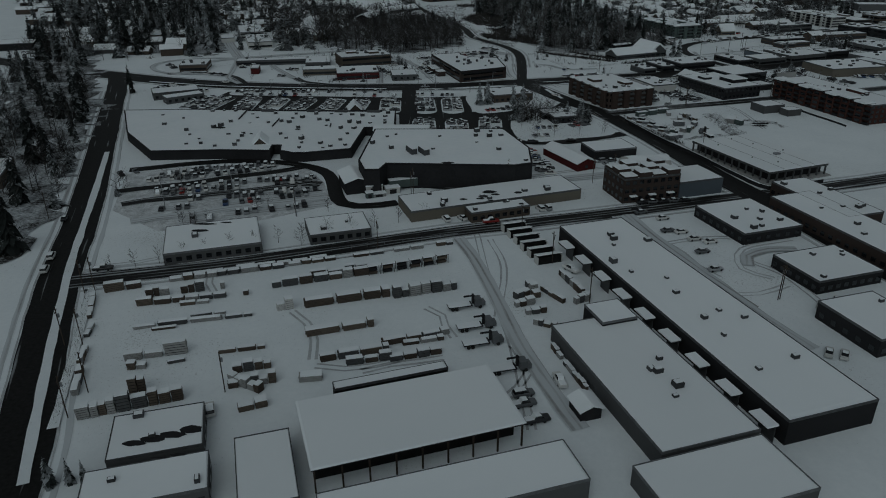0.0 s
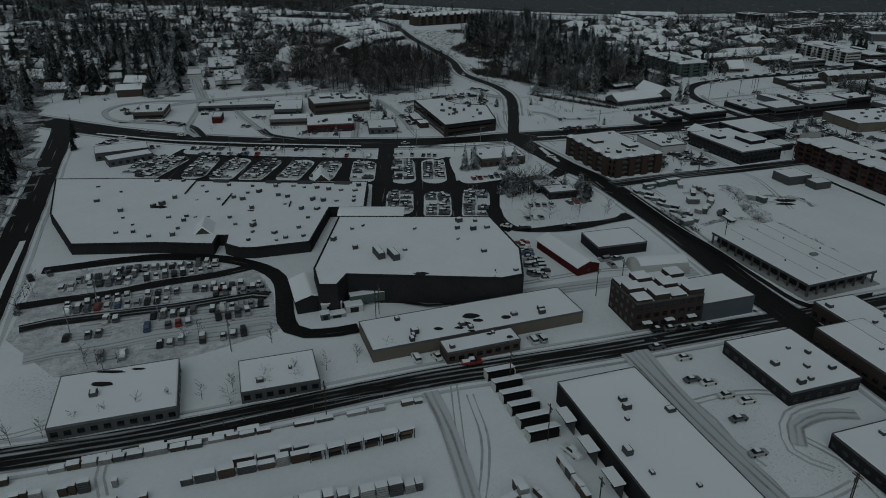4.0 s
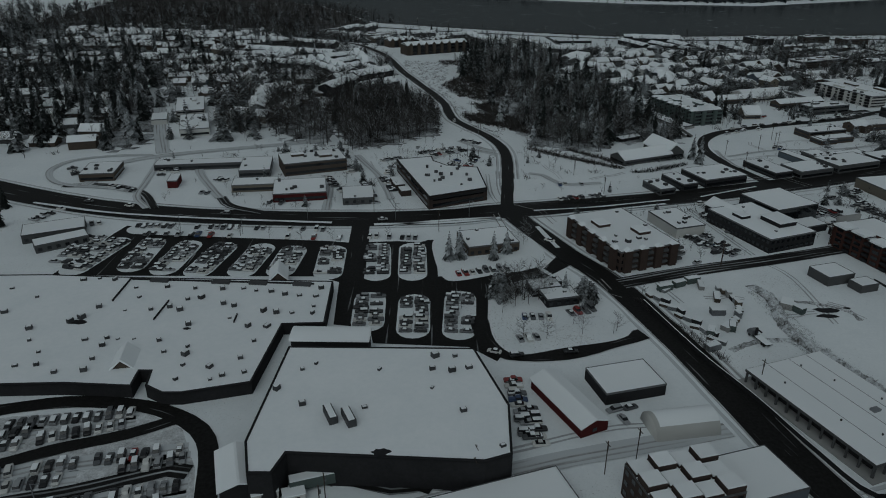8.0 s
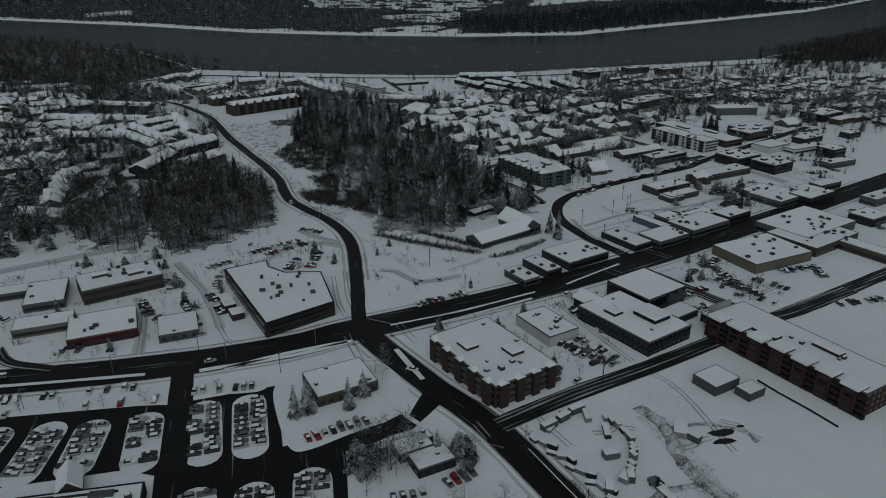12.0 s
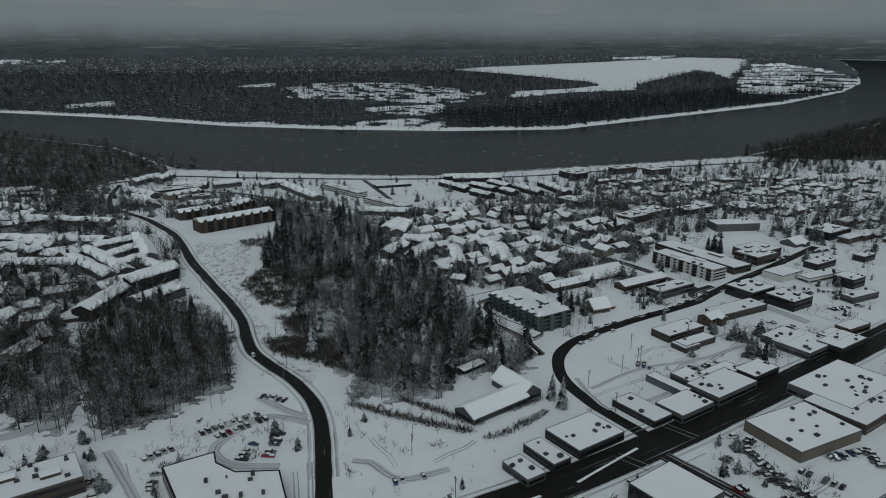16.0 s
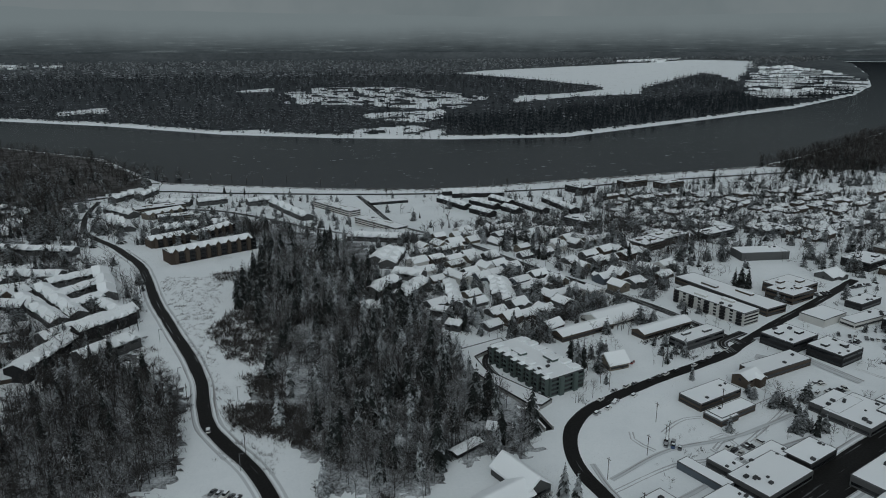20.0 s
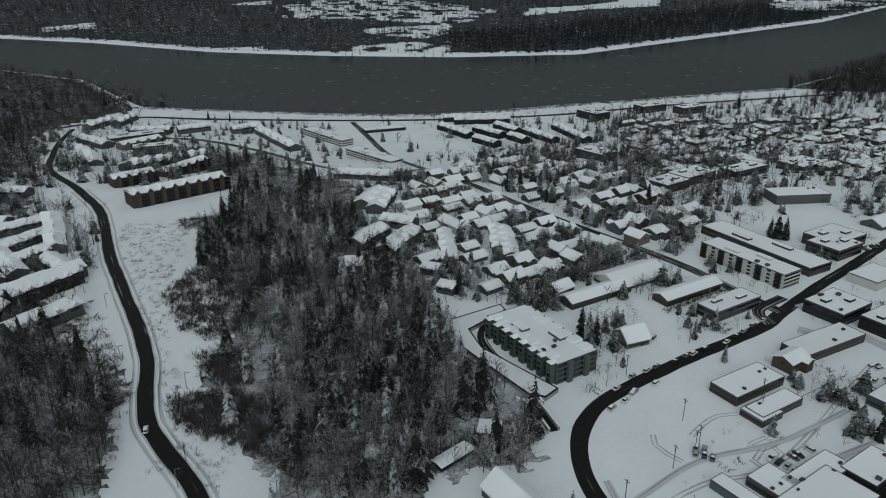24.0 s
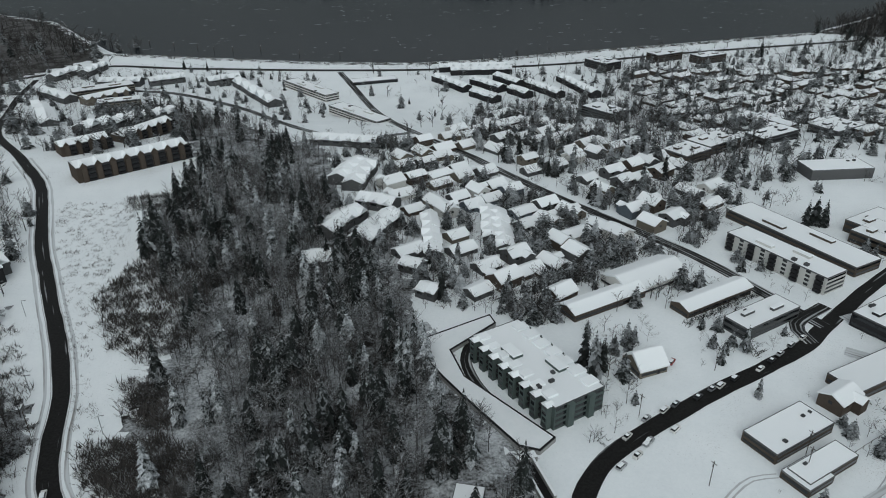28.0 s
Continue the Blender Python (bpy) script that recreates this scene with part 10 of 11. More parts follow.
growth([(-752, 1398), (-427, 1401), (-159, 1404), (-70, 956), (-65, 732), (-77, 560), (-149, 537), (-203, 679), (-239, 545), (-236, 479)], 1300, 661, 6, 13, 6)
growth([(-1122, 1648), (-512, 1565), (-66, 1528), (-58, 1363), (-667, 1008)], 700, 671, 10, 20, 3, FAR_BARES)
growth([(198, 1252), (729, 1256), (400, 706), (324, 719), (197, 634), (118, 680)], 420, 681, 5, 11, 6, FAR_BARES)
growth([(-415, 1510), (-144, 1323), (-81, 889), (-87, 758), (-170, 713)], 200, 691, 6, 13, 5, FAR_BARES)
growth([(-170, 713), (-136, 664), (-116, 700), (-74, 556), (-94, 544), (-115, 527)], 160, 701, 6, 14, 6)
growth([(458, 1229), (678, 1203), (861, 1153), (546, 818), (396, 730), (331, 746), (312, 825), (375, 1086)], 460, 711, 4, 9, 7)
growth([(224, 803), (256, 775), (279, 703), (251, 683), (219, 657), (195, 674)], 240, 721, 4, 9, 5)


piece("fire_wall", "box", "dark_wall", mall, -6.9, 38.0, 3.80, 17.4, 0.35, 0.70, 72.6)
piece("fire_wall", "box", "dark_wall", mall, 26.6, 33.2, 3.80, 66.0, 0.35, 0.70, -21.0)
piece("fire_wall", "box", "dark_wall", mall, 6.4, 18.0, 3.80, 12.9, 0.35, 0.70, 69.7)
piece("fire_wall", "box", "dark_wall", mall, 29.3, 4.9, 3.80, 5.3, 0.35, 0.70, 74.8)
piece("skylight", "box", "unit_metal", mall, 5.3, 40.8, 3.80, 6.5, 2.20, 0.90, -23.5)
piece("skylight", "box", "unit_metal", mall, 26.1, 32.8, 3.80, 6.5, 2.20, 0.90, -23.5)
piece("skylight", "box", "unit_metal", mall, 38.6, 28.0, 3.80, 6.4, 2.20, 0.90, -23.6)
piece("skylight", "box", "unit_metal", mall, 53.3, 22.3, 3.80, 6.4, 2.20, 0.90, -23.6)
roof_patch("wet bare patch on the snowy shop roof", 16.1, 229.5, 3.88, 2.6, 1.6, 0)
roof_patch("wet bare patch on the snowy shop roof", 14.1, 225.1, 3.88, 2.2, 1.2, 1)
roof_patch("wet bare patch on the snowy shop roof", 12.6, 223.1, 3.88, 1.4, 0.8, 2)
roof_patch("wet bare patch on the snowy shop roof", 18.0, 227.0, 3.88, 1.6, 1.0, 3)
roof_patch("wet bare patch on the snowy shop roof", 15.9, 221.5, 3.88, 1.2, 0.6, 4)
roof_patch("wet bare patch on the snowy shop roof", 25.8, 228.6, 3.88, 1.5, 1.2, 5)
roof_patch("wet bare patch on the snowy shop roof", 6.9, 222.6, 3.88, 1.4, 0.9, 6)
roof_patch("wet bare patch on the snowy shop roof", 25.9, 218.4, 3.88, 1.0, 0.8, 7)
roof_patch("wet bare patch on the snowy shop roof", 20.5, 219.9, 3.88, 0.9, 0.6, 8)
roof_patch("dark wet patch on the snowy store roof", 1.8, 245.1, 9.25, 2.4, 1.3, 20)
roof_patch("dark wet patch on the snowy mall roof", -100.2, 313.3, 3.96, 3.0, 1.6, 30)
roof_patch("dark wet patch on the snowy mall roof", -64.4, 309.4, 3.96, 1.6, 0.8, 31)
for k, (x, y, w, d) in enumerate(((-56, 101.6, 2.4, 0.9), (-53, 102.7, 2.4, 1.0), (-50, 103.8, 2.6, 1.1), (-46.8, 105.2, 2.4, 1.3), (-47, 98.4, 1.6, 0.4), (-50, 97.6, 1.6, 0.25))):
    roof_patch("dark strip where the roof snow has melted", x, y, 3.955 + 0.006 * k, w, d, 300 + k)
roof_patch("wet patch on the snowy office roof", -73.8, 203.2, 3.70, 4.0, 0.7, 40)
roof_patch("wet patch on the snowy office roof", -73.8, 198.1, 3.70, 3.0, 1.0, 41)
roof_patch("wet patch on the snowy office roof", -67.5, 204.4, 3.70, 2.0, 0.6, 42)
roof_patch("dark puddle melted into the site snow", 150.1, 329.0, 0.14, 5.0, 1.8, 50)
roof_patch("dark puddle melted into the site snow", 148.5, 324.9, 0.14, 4.0, 1.4, 51)
roof_patch("dark puddle melted into the site snow", 157.6, 330.5, 0.14, 1.5, 0.7, 52)
roof_patch("dark wet ground by the brick block", 65.5, 222.3, 0.12, 3.0, 1.0, 60)
roof_patch("dark wet ground by the brick block", 68.6, 223.5, 0.12, 2.0, 0.9, 61)
trailer(-13.8, 243.9, 18)
dock_box(-24.8, 240.2, 6.0, 4.0, 3.0, 18, "white_wall")
dock_box(-18.1, 239.9, 5.0, 3.0, 2.2, 18, "white_wall")
dock_box(-25.8, 234.8, 2.5, 2.0, 2.0, 18, "green_wall")
dock_box(-22.7, 236.2, 5.0, 2.2, 1.2, 18, "concrete")
gable_house("store vestibule with a rounded snowy roof", -32.1, 245.3, 14, 9, 108, 4.5, "dark_wall", 0.3, "vestibule", "entrance", windows=False)
ribbon("lane", [(-21.3, 248.2), (-5.6, 246.1), (4.0, 243.2), (13.5, 244.7), (24.2, 245.4)], 5, "slush", "churned dark wheel tracks behind the store")
ribbon("lane", [(-7.8, 246.1), (0.7, 247.4), (13.5, 242.2)], 3, "road", "wet ruts behind the store")
for way in ([(166, 454), (174, 442)], [(169, 456), (177, 444)], [(197, 471), (205, 458)], [(200, 472), (208, 459)], [(175, 466), (196, 473)], [(174, 468.5), (195, 475.5)], [(184, 441), (203, 447)]):
    ribbon("crosswalk_line", way, 0.35, "line", "worn white crossing line on wet asphalt", "road marking", 0.320)
ribbon("crosswalk_line", [(42.8, 419.6), (45.9, 397.8)], 0.35, "line", "worn white crossing line on wet asphalt", "road marking", 0.320)
ribbon("crosswalk_line", [(40.6, 418.0), (43.8, 395.8)], 0.35, "line", "worn white crossing line on wet asphalt", "road marking", 0.320)
ribbon("crosswalk_line", [(61.5, 423.9), (66.5, 406.5)], 0.35, "line", "worn white crossing line on wet asphalt", "road marking", 0.320)
ribbon("crosswalk_line", [(63.8, 424.7), (68.4, 408.7)], 0.35, "line", "worn white crossing line on wet asphalt", "road marking", 0.320)
ribbon("crosswalk_line", [(51.3, 430.6), (60.7, 423.8)], 0.35, "line", "worn white crossing line on wet asphalt", "road marking", 0.320)
ribbon("crosswalk_line", [(45.2, 397.8), (54.9, 395.3)], 0.35, "line", "worn white crossing line on wet asphalt", "road marking", 0.320)
ribbon("crosswalk_line", [(74.9, 351.0), (77.0, 342.7)], 0.35, "line", "worn white crossing line on wet asphalt", "road marking", 0.320)
ribbon("crosswalk_line", [(76.4, 352.3), (78.5, 343.8)], 0.35, "line", "worn white crossing line on wet asphalt", "road marking", 0.320)
ribbon("crosswalk_line", [(77.1, 340.4), (80.9, 337.7)], 0.35, "line", "worn white crossing line on wet asphalt", "road marking", 0.320)
tree(40.5, 352.1, 6.4, "round", 300, wide=1.2)
tree(38.8, 352.9, 6.4, "round", 301, wide=1.2)
tree(53.1, 338.3, 7.7, "round", 302, wide=1.2)
tree(39.5, 343.3, 6.0, "round", 303, wide=1.2)
tree(39.2, 352.1, 5.8, "round", 304, wide=1.2)
tree(53.2, 337.8, 7.8, "round", 305, wide=1.2)
tree(52.2, 350.4, 6.1, "round", 306, wide=1.2)
tree(47.4, 339.5, 8.0, "round", 307, wide=1.2)
tree(54.1, 352.6, 7.1, "round", 308, wide=1.2)
tree(48.8, 344.0, 5.6, "round", 309, wide=1.2)
tree(45.5, 352.5, 8.3, "round", 310, wide=1.2)
tree(52.6, 343.2, 6.1, "round", 311, wide=1.2)
tree(53.5, 342.7, 8.1, "round", 312, wide=1.2)
tree(52.4, 344.0, 6.4, "round", 313, wide=1.2)
tree(47.4, 345.5, 5.6, "round", 314, wide=1.2)
tree(40.8, 337.9, 5.2, "round", 315, wide=1.2)
tree(61.5, 335.2, 4.7, "round", 330, wide=1.2)
tree(66.8, 337.3, 4.9, "frosted", 331, wide=1.2)
tree(72.1, 341.1, 5.0, "round", 332, wide=1.2)
tree(63.1, 335.1, 4.7, "frosted", 333, wide=1.2)
tree(64.3, 333.6, 4.8, "round", 334, wide=1.2)
tree(65.9, 331.6, 4.3, "frosted", 335, wide=1.2)
tree(62.6, 340.5, 5.9, "round", 336, wide=1.2)
tree(68.2, 340.4, 4.8, "frosted", 337, wide=1.2)
tree(63.2, 337.4, 4.1, "round", 338, wide=1.2)
tree(60.0, 318.4, 6.0, "round", 350, wide=1.1)
tree(63.7, 319.4, 7.0, "round", 351, wide=1.1)
tree(42.6, 311.7, 8.0, "round", 352, wide=1.1)
tree(50.5, 311.8, 6.0, "round", 353, wide=1.1)
tree(73.6, 314.7, 7.0, "round", 354, wide=1.1)
tree(41.4, 351.8, 8.0, "round", 355, wide=1.1)
tree(48.9, 388.6, 6.0, "round", 356, wide=1.1)
tree(50.7, 383.9, 7.0, "round", 357, wide=1.1)
tree(53.4, 395.2, 8.0, "round", 358, wide=1.1)
flat_building("low restaurant pavilion with a snowy roof among trees", 53.4, 342.5, 11, 7, 14, 3.2, "dark_wall", 1, 2.5, "sw", units=1, name="restaurant_building")
flat_building("low restaurant pavilion with a snowy roof among trees", 57.8, 335.3, 12, 8, 14, 3.2, "dark_wall", 1, 2.5, "sw", units=1, name="restaurant_building")
flat_building("low restaurant pavilion with a snowy roof among trees", 57.4, 345.6, 5, 4, 14, 3.2, "dark_wall", 1, 2.5, "sw", units=1, name="restaurant_building")
growth([(35.0, 354.3), (52.6, 357.0), (56.9, 344.8), (53.4, 333.5), (36.2, 333.3)], 70, 905, 5, 9, 40)
growth([(62.3, 342.5), (70.2, 343.8), (70.8, 331.5), (62.5, 329.3)], 26, 907, 3, 6, 5)


# ---- more of the shopping street, its lots and wheel ruts ----
flat_building("long pale shop with a snowy roof", 412.0, 621.3, 34, 10, 12, 4, "white_wall", 1, 3.0, "sw", units=3, name="commercial_building")
flat_building("dark low shop with a stepped snowy roof", 434.2, 646.0, 24, 11, 18, 4.5, "dark_wall", 1, 3.0, "sw", units=4, name="commercial_building")
flat_building("dark two-storey office with a snowy roof", 421.9, 605.6, 15, 14, 18, 6.5, "dark_wall", 2, 3.0, "sw", units=3, name="commercial_building")
flat_building("low shop with a snowy flat roof", 406.9, 580.7, 26, 9, 12, 4, "grey_wall", 1, 3.0, "sw", units=2, name="commercial_building")
flat_building("low shop with a snowy flat roof", 479.2, 651.3, 16, 9, 18, 4.5, "dark_wall", 1, 3.0, "sw", units=2, name="commercial_building")
flat_building("brown workshop with a snowy roof", 361.1, 538.3, 20, 9, 15, 4, "brown_wall", 1, 3.0, "sw", units=0, name="commercial_building")
flat_building("dark shop behind the filling yard", 342.0, 480.2, 18, 14, 18, 4.5, "dark_wall", 1, 3.0, "sw", units=3, name="commercial_building")
flat_building("grey shop with a snowy roof", 372.6, 507.1, 22, 10, 18, 4.5, "grey_wall", 1, 3.0, "sw", units=2, name="commercial_building")
flat_building("long low row of shops with a snowy roof", 301.5, 446.4, 58.7, 9, -69.9, 4.2, "brown_wall", 1, 3.0, "s", units=8, name="shop_building")
growth([(382, 690), (538, 699), (383, 546), (330, 560)], 110, 801, 2.5, 6, 6)
growth([(329, 689), (343, 635), (300, 603), (245, 581), (265, 632)], 60, 811, 2.5, 7, 6)
growth([(288, 554), (349, 539), (313, 500), (267, 512)], 60, 821, 3, 8, 4)
growth([(280, 764), (353, 745), (283, 650), (224, 638)], 230, 831, 4, 9, 6)
growth([(224, 638), (239, 619), (216, 573), (192, 564)], 50, 841, 4, 8, 6)
growth([(217, 469), (234, 405), (210, 395), (193, 433)], 70, 851, 1.5, 3.5, 50)
growth([(-113, 520), (-77, 540), (-27, 506), (51, 543), (45, 435), (-24, 415), (-86, 429)], 110, 861, 2, 5, 9)
growth([(73, 428), (175, 437), (201, 397), (143, 370), (100, 355), (72, 369)], 70, 871, 1.5, 4, 20)
growth([(63, 540), (121, 492), (122, 457), (59, 431)], 70, 881, 1.5, 4, 30)
growth([(-145, 523), (56, 516), (47, 427), (-114, 427)], 90, 891, 2, 5, 12)
growth([(-173, 298), (-149, 319), (-113, 247), (-117, 214), (-127, 215)], 60, 895, 3, 7, 6)
growth([(87, 427), (359, 635), (223, 401), (138, 365), (113, 365)], 110, 897, 2, 5, 12)
suburb([(-248, 815), (-149, 872), (-66, 772), (-86, 592), (-113, 669), (-184, 667)], 14, 17, 23, 930, 0.2, 3.0, trees=0, plants=0, single=False)
growth([(-248, 798), (-237, 832), (-178, 800), (-123, 742), (-97, 568), (-112, 553), (-156, 715), (-192, 690), (-151, 552), (-163, 545)], 170, 911, 6, 13, 6, FAR_BARES)
growth([(-484, 945), (-294, 952), (-162, 552), (-227, 551), (-241, 505)], 170, 921, 6, 13, 6, FAR_BARES)
growth([(-137, 1273), (97, 1300), (92, 1079), (26, 958), (-45, 941)], 150, 941, 3, 7, 3)


def mooring_pile(x, y):
    p = base("mooring_pile", x, y, 0, "dark wooden mooring pile standing in the river", "pile", "mooring piles", WATER_Z)
    piece("shaft", "cylinder", "bark", p, 0, 0, -3, 0.7, 0.7, 8.5)
    piece("cap", "cylinder", "roof_snow", p, 0, 0, 5.5, 0.75, 0.75, 0.2)


mooring_pile(-54.3, 1479.7)
mooring_pile(-20.2, 1454.3)
mooring_pile(12.0, 1433.9)
mooring_pile(34.5, 1412.4)
mooring_pile(58.5, 1406.1)
mooring_pile(94.6, 1404.2)
mooring_pile(143.2, 1364.8)
mooring_pile(193.3, 1340.7)
car_row(220.4, 456.7, 220.7, 414.1, 0.75, 2.90, "parked cars", 90, crowd=True)
car_row(220.7, 447.3, 218.6, 423.6, 0.75, 2.90, "parked cars", 90, crowd=True)
car_row(229.2, 430.5, 239.6, 412.4, 0.75, 2.90, "parked cars", 90, crowd=True)
car_row(219.0, 411.6, 226.3, 398.7, 0.75, 2.90, "parked cars", 90, crowd=True)
car_row(247.9, 431.2, 269.3, 430.7, 0.75, 2.90, "parked cars", 90, crowd=True)
car_row(266.7, 431.3, 262.3, 414.8, 0.75, 2.90, "parked cars", 90, crowd=True)
car_row(126.6, 400.2, 138.8, 375.4, 0.75, 2.90, "parked cars", 90, crowd=True)
car_row(121.6, 396.7, 129.0, 373.7, 0.75, 2.90, "parked cars", 90, crowd=True)
car_row(137.4, 420.2, 144.1, 395.9, 0.75, 2.90, "parked cars", 90, crowd=True)
car_row(176.2, 413.5, 196.4, 420.0, 0.75, 2.90, "parked cars", 90, crowd=True)
car_row(175.5, 403.1, 197.4, 408.4, 0.75, 2.90, "parked cars", 90, crowd=True)
car_row(249.2, 395.9, 274.1, 395.4, 0.75, 2.90, "parked cars", 90, crowd=True)
car_row(101.7, 410.9, 110.3, 382.2, 0.75, 2.90, "parked cars", 90, crowd=True)
car_row(345.8, 500.4, 338.7, 464.0, 0.75, 2.90, "parked cars", 90, crowd=True)
car_row(-35.4, 454.1, -19.8, 430.9, 0.75, 2.90, "parked cars", 90, crowd=True)
car_row(-22.6, 461.6, -13.3, 429.3, 0.75, 2.90, "parked cars", 90, crowd=True)
car_row(354.6, 589.6, 393.5, 600.1, 0.60, 2.90, "parked cars", 90, crowd=True)
car_row(379.4, 609.0, 400.2, 593.1, 0.60, 2.90, "parked cars", 90, crowd=True)
car_row(248.2, 516.5, 264.7, 521.6, 0.60, 2.90, "parked cars", 90, crowd=True)
car_row(245.8, 499.7, 260.4, 498.8, 0.60, 2.90, "parked cars", 90, crowd=True)
car_row(323.5, 561.4, 326.1, 529.7, 0.60, 2.90, "parked cars", 90, crowd=True)
car_row(315.7, 547.3, 333.5, 550.7, 0.60, 2.90, "parked cars", 90, crowd=True)
car_row(286.4, 532.7, 287.7, 525.6, 0.60, 2.90, "parked cars", 90, crowd=True)
car_row(367.9, 567.4, 394.9, 569.8, 0.60, 2.90, "parked cars", 90, crowd=True)
car_row(392.1, 580.1, 397.8, 564.4, 0.60, 2.90, "parked cars", 90, crowd=True)
car_row(445.4, 674.5, 482.1, 680.4, 0.60, 2.90, "parked cars", 90, crowd=True)
car_row(410.6, 668.9, 431.9, 670.6, 0.60, 2.90, "parked cars", 90, crowd=True)
for x0, y0, x1, y1 in ((-138, 499, -130, 470), (-131, 498, -124, 474), (-184, 486, -168, 462), (-150, 455, -132, 446), (-108, 447, -90, 443), (-66, 433, -46, 428), (-42, 470, -36, 452), (-14, 470, -6, 447), (-100, 467, -92, 462),
                       (-146, 400, -130, 408), (-120, 403, -30, 399), (-166, 405, -158, 425)):
    car_row(x0, y0, x1, y1, 0.6, 2.9, "parked cars", 90, crowd=True)
crowd_of_cars("scattered parked cars under fresh snow behind the shops")
ribbon("tyre_rut", [(10.6, 202.1), (12.3, 172.6), (15.9, 139.1), (16.8, 109.2)], 0.55, "rut", "paired tyre ruts in fresh snow", "tyre track", 0.07, -0.8)
ribbon("tyre_rut", [(10.6, 202.1), (12.3, 172.6), (15.9, 139.1), (16.8, 109.2)], 0.55, "rut", "paired tyre ruts in fresh snow", "tyre track", 0.07, 0.8)
ribbon("tyre_rut", [(14.5, 198.3), (17.1, 178.4), (13.4, 152.0)], 0.55, "rut", "paired tyre ruts in fresh snow", "tyre track", 0.07, -0.8)
ribbon("tyre_rut", [(14.5, 198.3), (17.1, 178.4), (13.4, 152.0)], 0.55, "rut", "paired tyre ruts in fresh snow", "tyre track", 0.07, 0.8)
ribbon("tyre_rut", [(60.4, 211.2), (69.7, 171.9), (77.4, 140.5), (82.5, 113.1)], 0.55, "rut", "paired tyre ruts in fresh snow", "tyre track", 0.07, -0.8)
ribbon("tyre_rut", [(60.4, 211.2), (69.7, 171.9), (77.4, 140.5), (82.5, 113.1)], 0.55, "rut", "paired tyre ruts in fresh snow", "tyre track", 0.07, 0.8)
ribbon("tyre_rut", [(89.9, 171.7), (83.6, 177.6), (88.6, 190.4), (106.1, 197.2)], 0.55, "rut", "paired tyre ruts in fresh snow", "tyre track", 0.07, -0.8)
ribbon("tyre_rut", [(89.9, 171.7), (83.6, 177.6), (88.6, 190.4), (106.1, 197.2)], 0.55, "rut", "paired tyre ruts in fresh snow", "tyre track", 0.07, 0.8)
ribbon("tyre_rut", [(11.9, 118.2), (18.3, 127.9), (15.9, 139.1)], 0.55, "rut", "paired tyre ruts in fresh snow", "tyre track", 0.07, -0.8)
ribbon("tyre_rut", [(11.9, 118.2), (18.3, 127.9), (15.9, 139.1)], 0.55, "rut", "paired tyre ruts in fresh snow", "tyre track", 0.07, 0.8)
ribbon("tyre_rut", [(181.0, 502.9), (212.2, 512.8), (245.5, 517.1), (323.5, 561.4)], 0.55, "rut", "paired tyre ruts in fresh snow", "tyre track", 0.07, -0.8)
ribbon("tyre_rut", [(181.0, 502.9), (212.2, 512.8), (245.5, 517.1), (323.5, 561.4)], 0.55, "rut", "paired tyre ruts in fresh snow", "tyre track", 0.07, 0.8)
ribbon("tyre_rut", [(236.1, 519.5), (246.8, 526.2), (247.3, 519.8), (236.2, 514.7), (234.8, 519.9)], 0.55, "rut", "paired tyre ruts in fresh snow", "tyre track", 0.07, -0.8)
ribbon("tyre_rut", [(236.1, 519.5), (246.8, 526.2), (247.3, 519.8), (236.2, 514.7), (234.8, 519.9)], 0.55, "rut", "paired tyre ruts in fresh snow", "tyre track", 0.07, 0.8)
ribbon("tyre_rut", [(133.5, 426.6), (137.2, 402.3), (142.8, 374.4)], 0.55, "rut", "paired tyre ruts in fresh snow", "tyre track", 0.07, -0.8)
ribbon("tyre_rut", [(133.5, 426.6), (137.2, 402.3), (142.8, 374.4)], 0.55, "rut", "paired tyre ruts in fresh snow", "tyre track", 0.07, 0.8)
ribbon("tyre_rut", [(41.8, 475.9), (41.5, 446.1), (45.3, 427.0)], 0.55, "rut", "paired tyre ruts in fresh snow", "tyre track", 0.07, -0.8)
ribbon("tyre_rut", [(41.8, 475.9), (41.5, 446.1), (45.3, 427.0)], 0.55, "rut", "paired tyre ruts in fresh snow", "tyre track", 0.07, 0.8)
ribbon("tyre_rut", [(47.6, 481.1), (46.3, 450.5), (49.0, 428.6)], 0.55, "rut", "paired tyre ruts in fresh snow", "tyre track", 0.07, -0.8)
ribbon("tyre_rut", [(47.6, 481.1), (46.3, 450.5), (49.0, 428.6)], 0.55, "rut", "paired tyre ruts in fresh snow", "tyre track", 0.07, 0.8)
ribbon("tyre_rut", [(143.0, 370.3), (149.4, 353.8), (148.5, 319.8)], 0.55, "rut", "paired tyre ruts in fresh snow", "tyre track", 0.07, -0.8)
ribbon("tyre_rut", [(143.0, 370.3), (149.4, 353.8), (148.5, 319.8)], 0.55, "rut", "paired tyre ruts in fresh snow", "tyre track", 0.07, 0.8)
ribbon("tyre_rut", [(27.7, 254.4), (65.6, 266.1), (91.5, 262.8)], 0.55, "rut", "paired tyre ruts in fresh snow", "tyre track", 0.07, -0.8)
ribbon("tyre_rut", [(27.7, 254.4), (65.6, 266.1), (91.5, 262.8)], 0.55, "rut", "paired tyre ruts in fresh snow", "tyre track", 0.07, 0.8)
ribbon("tyre_rut", [(-13.8, 229.4), (8.7, 238.6), (46.3, 251.4)], 0.55, "rut", "paired tyre ruts in fresh snow", "tyre track", 0.07, -0.8)
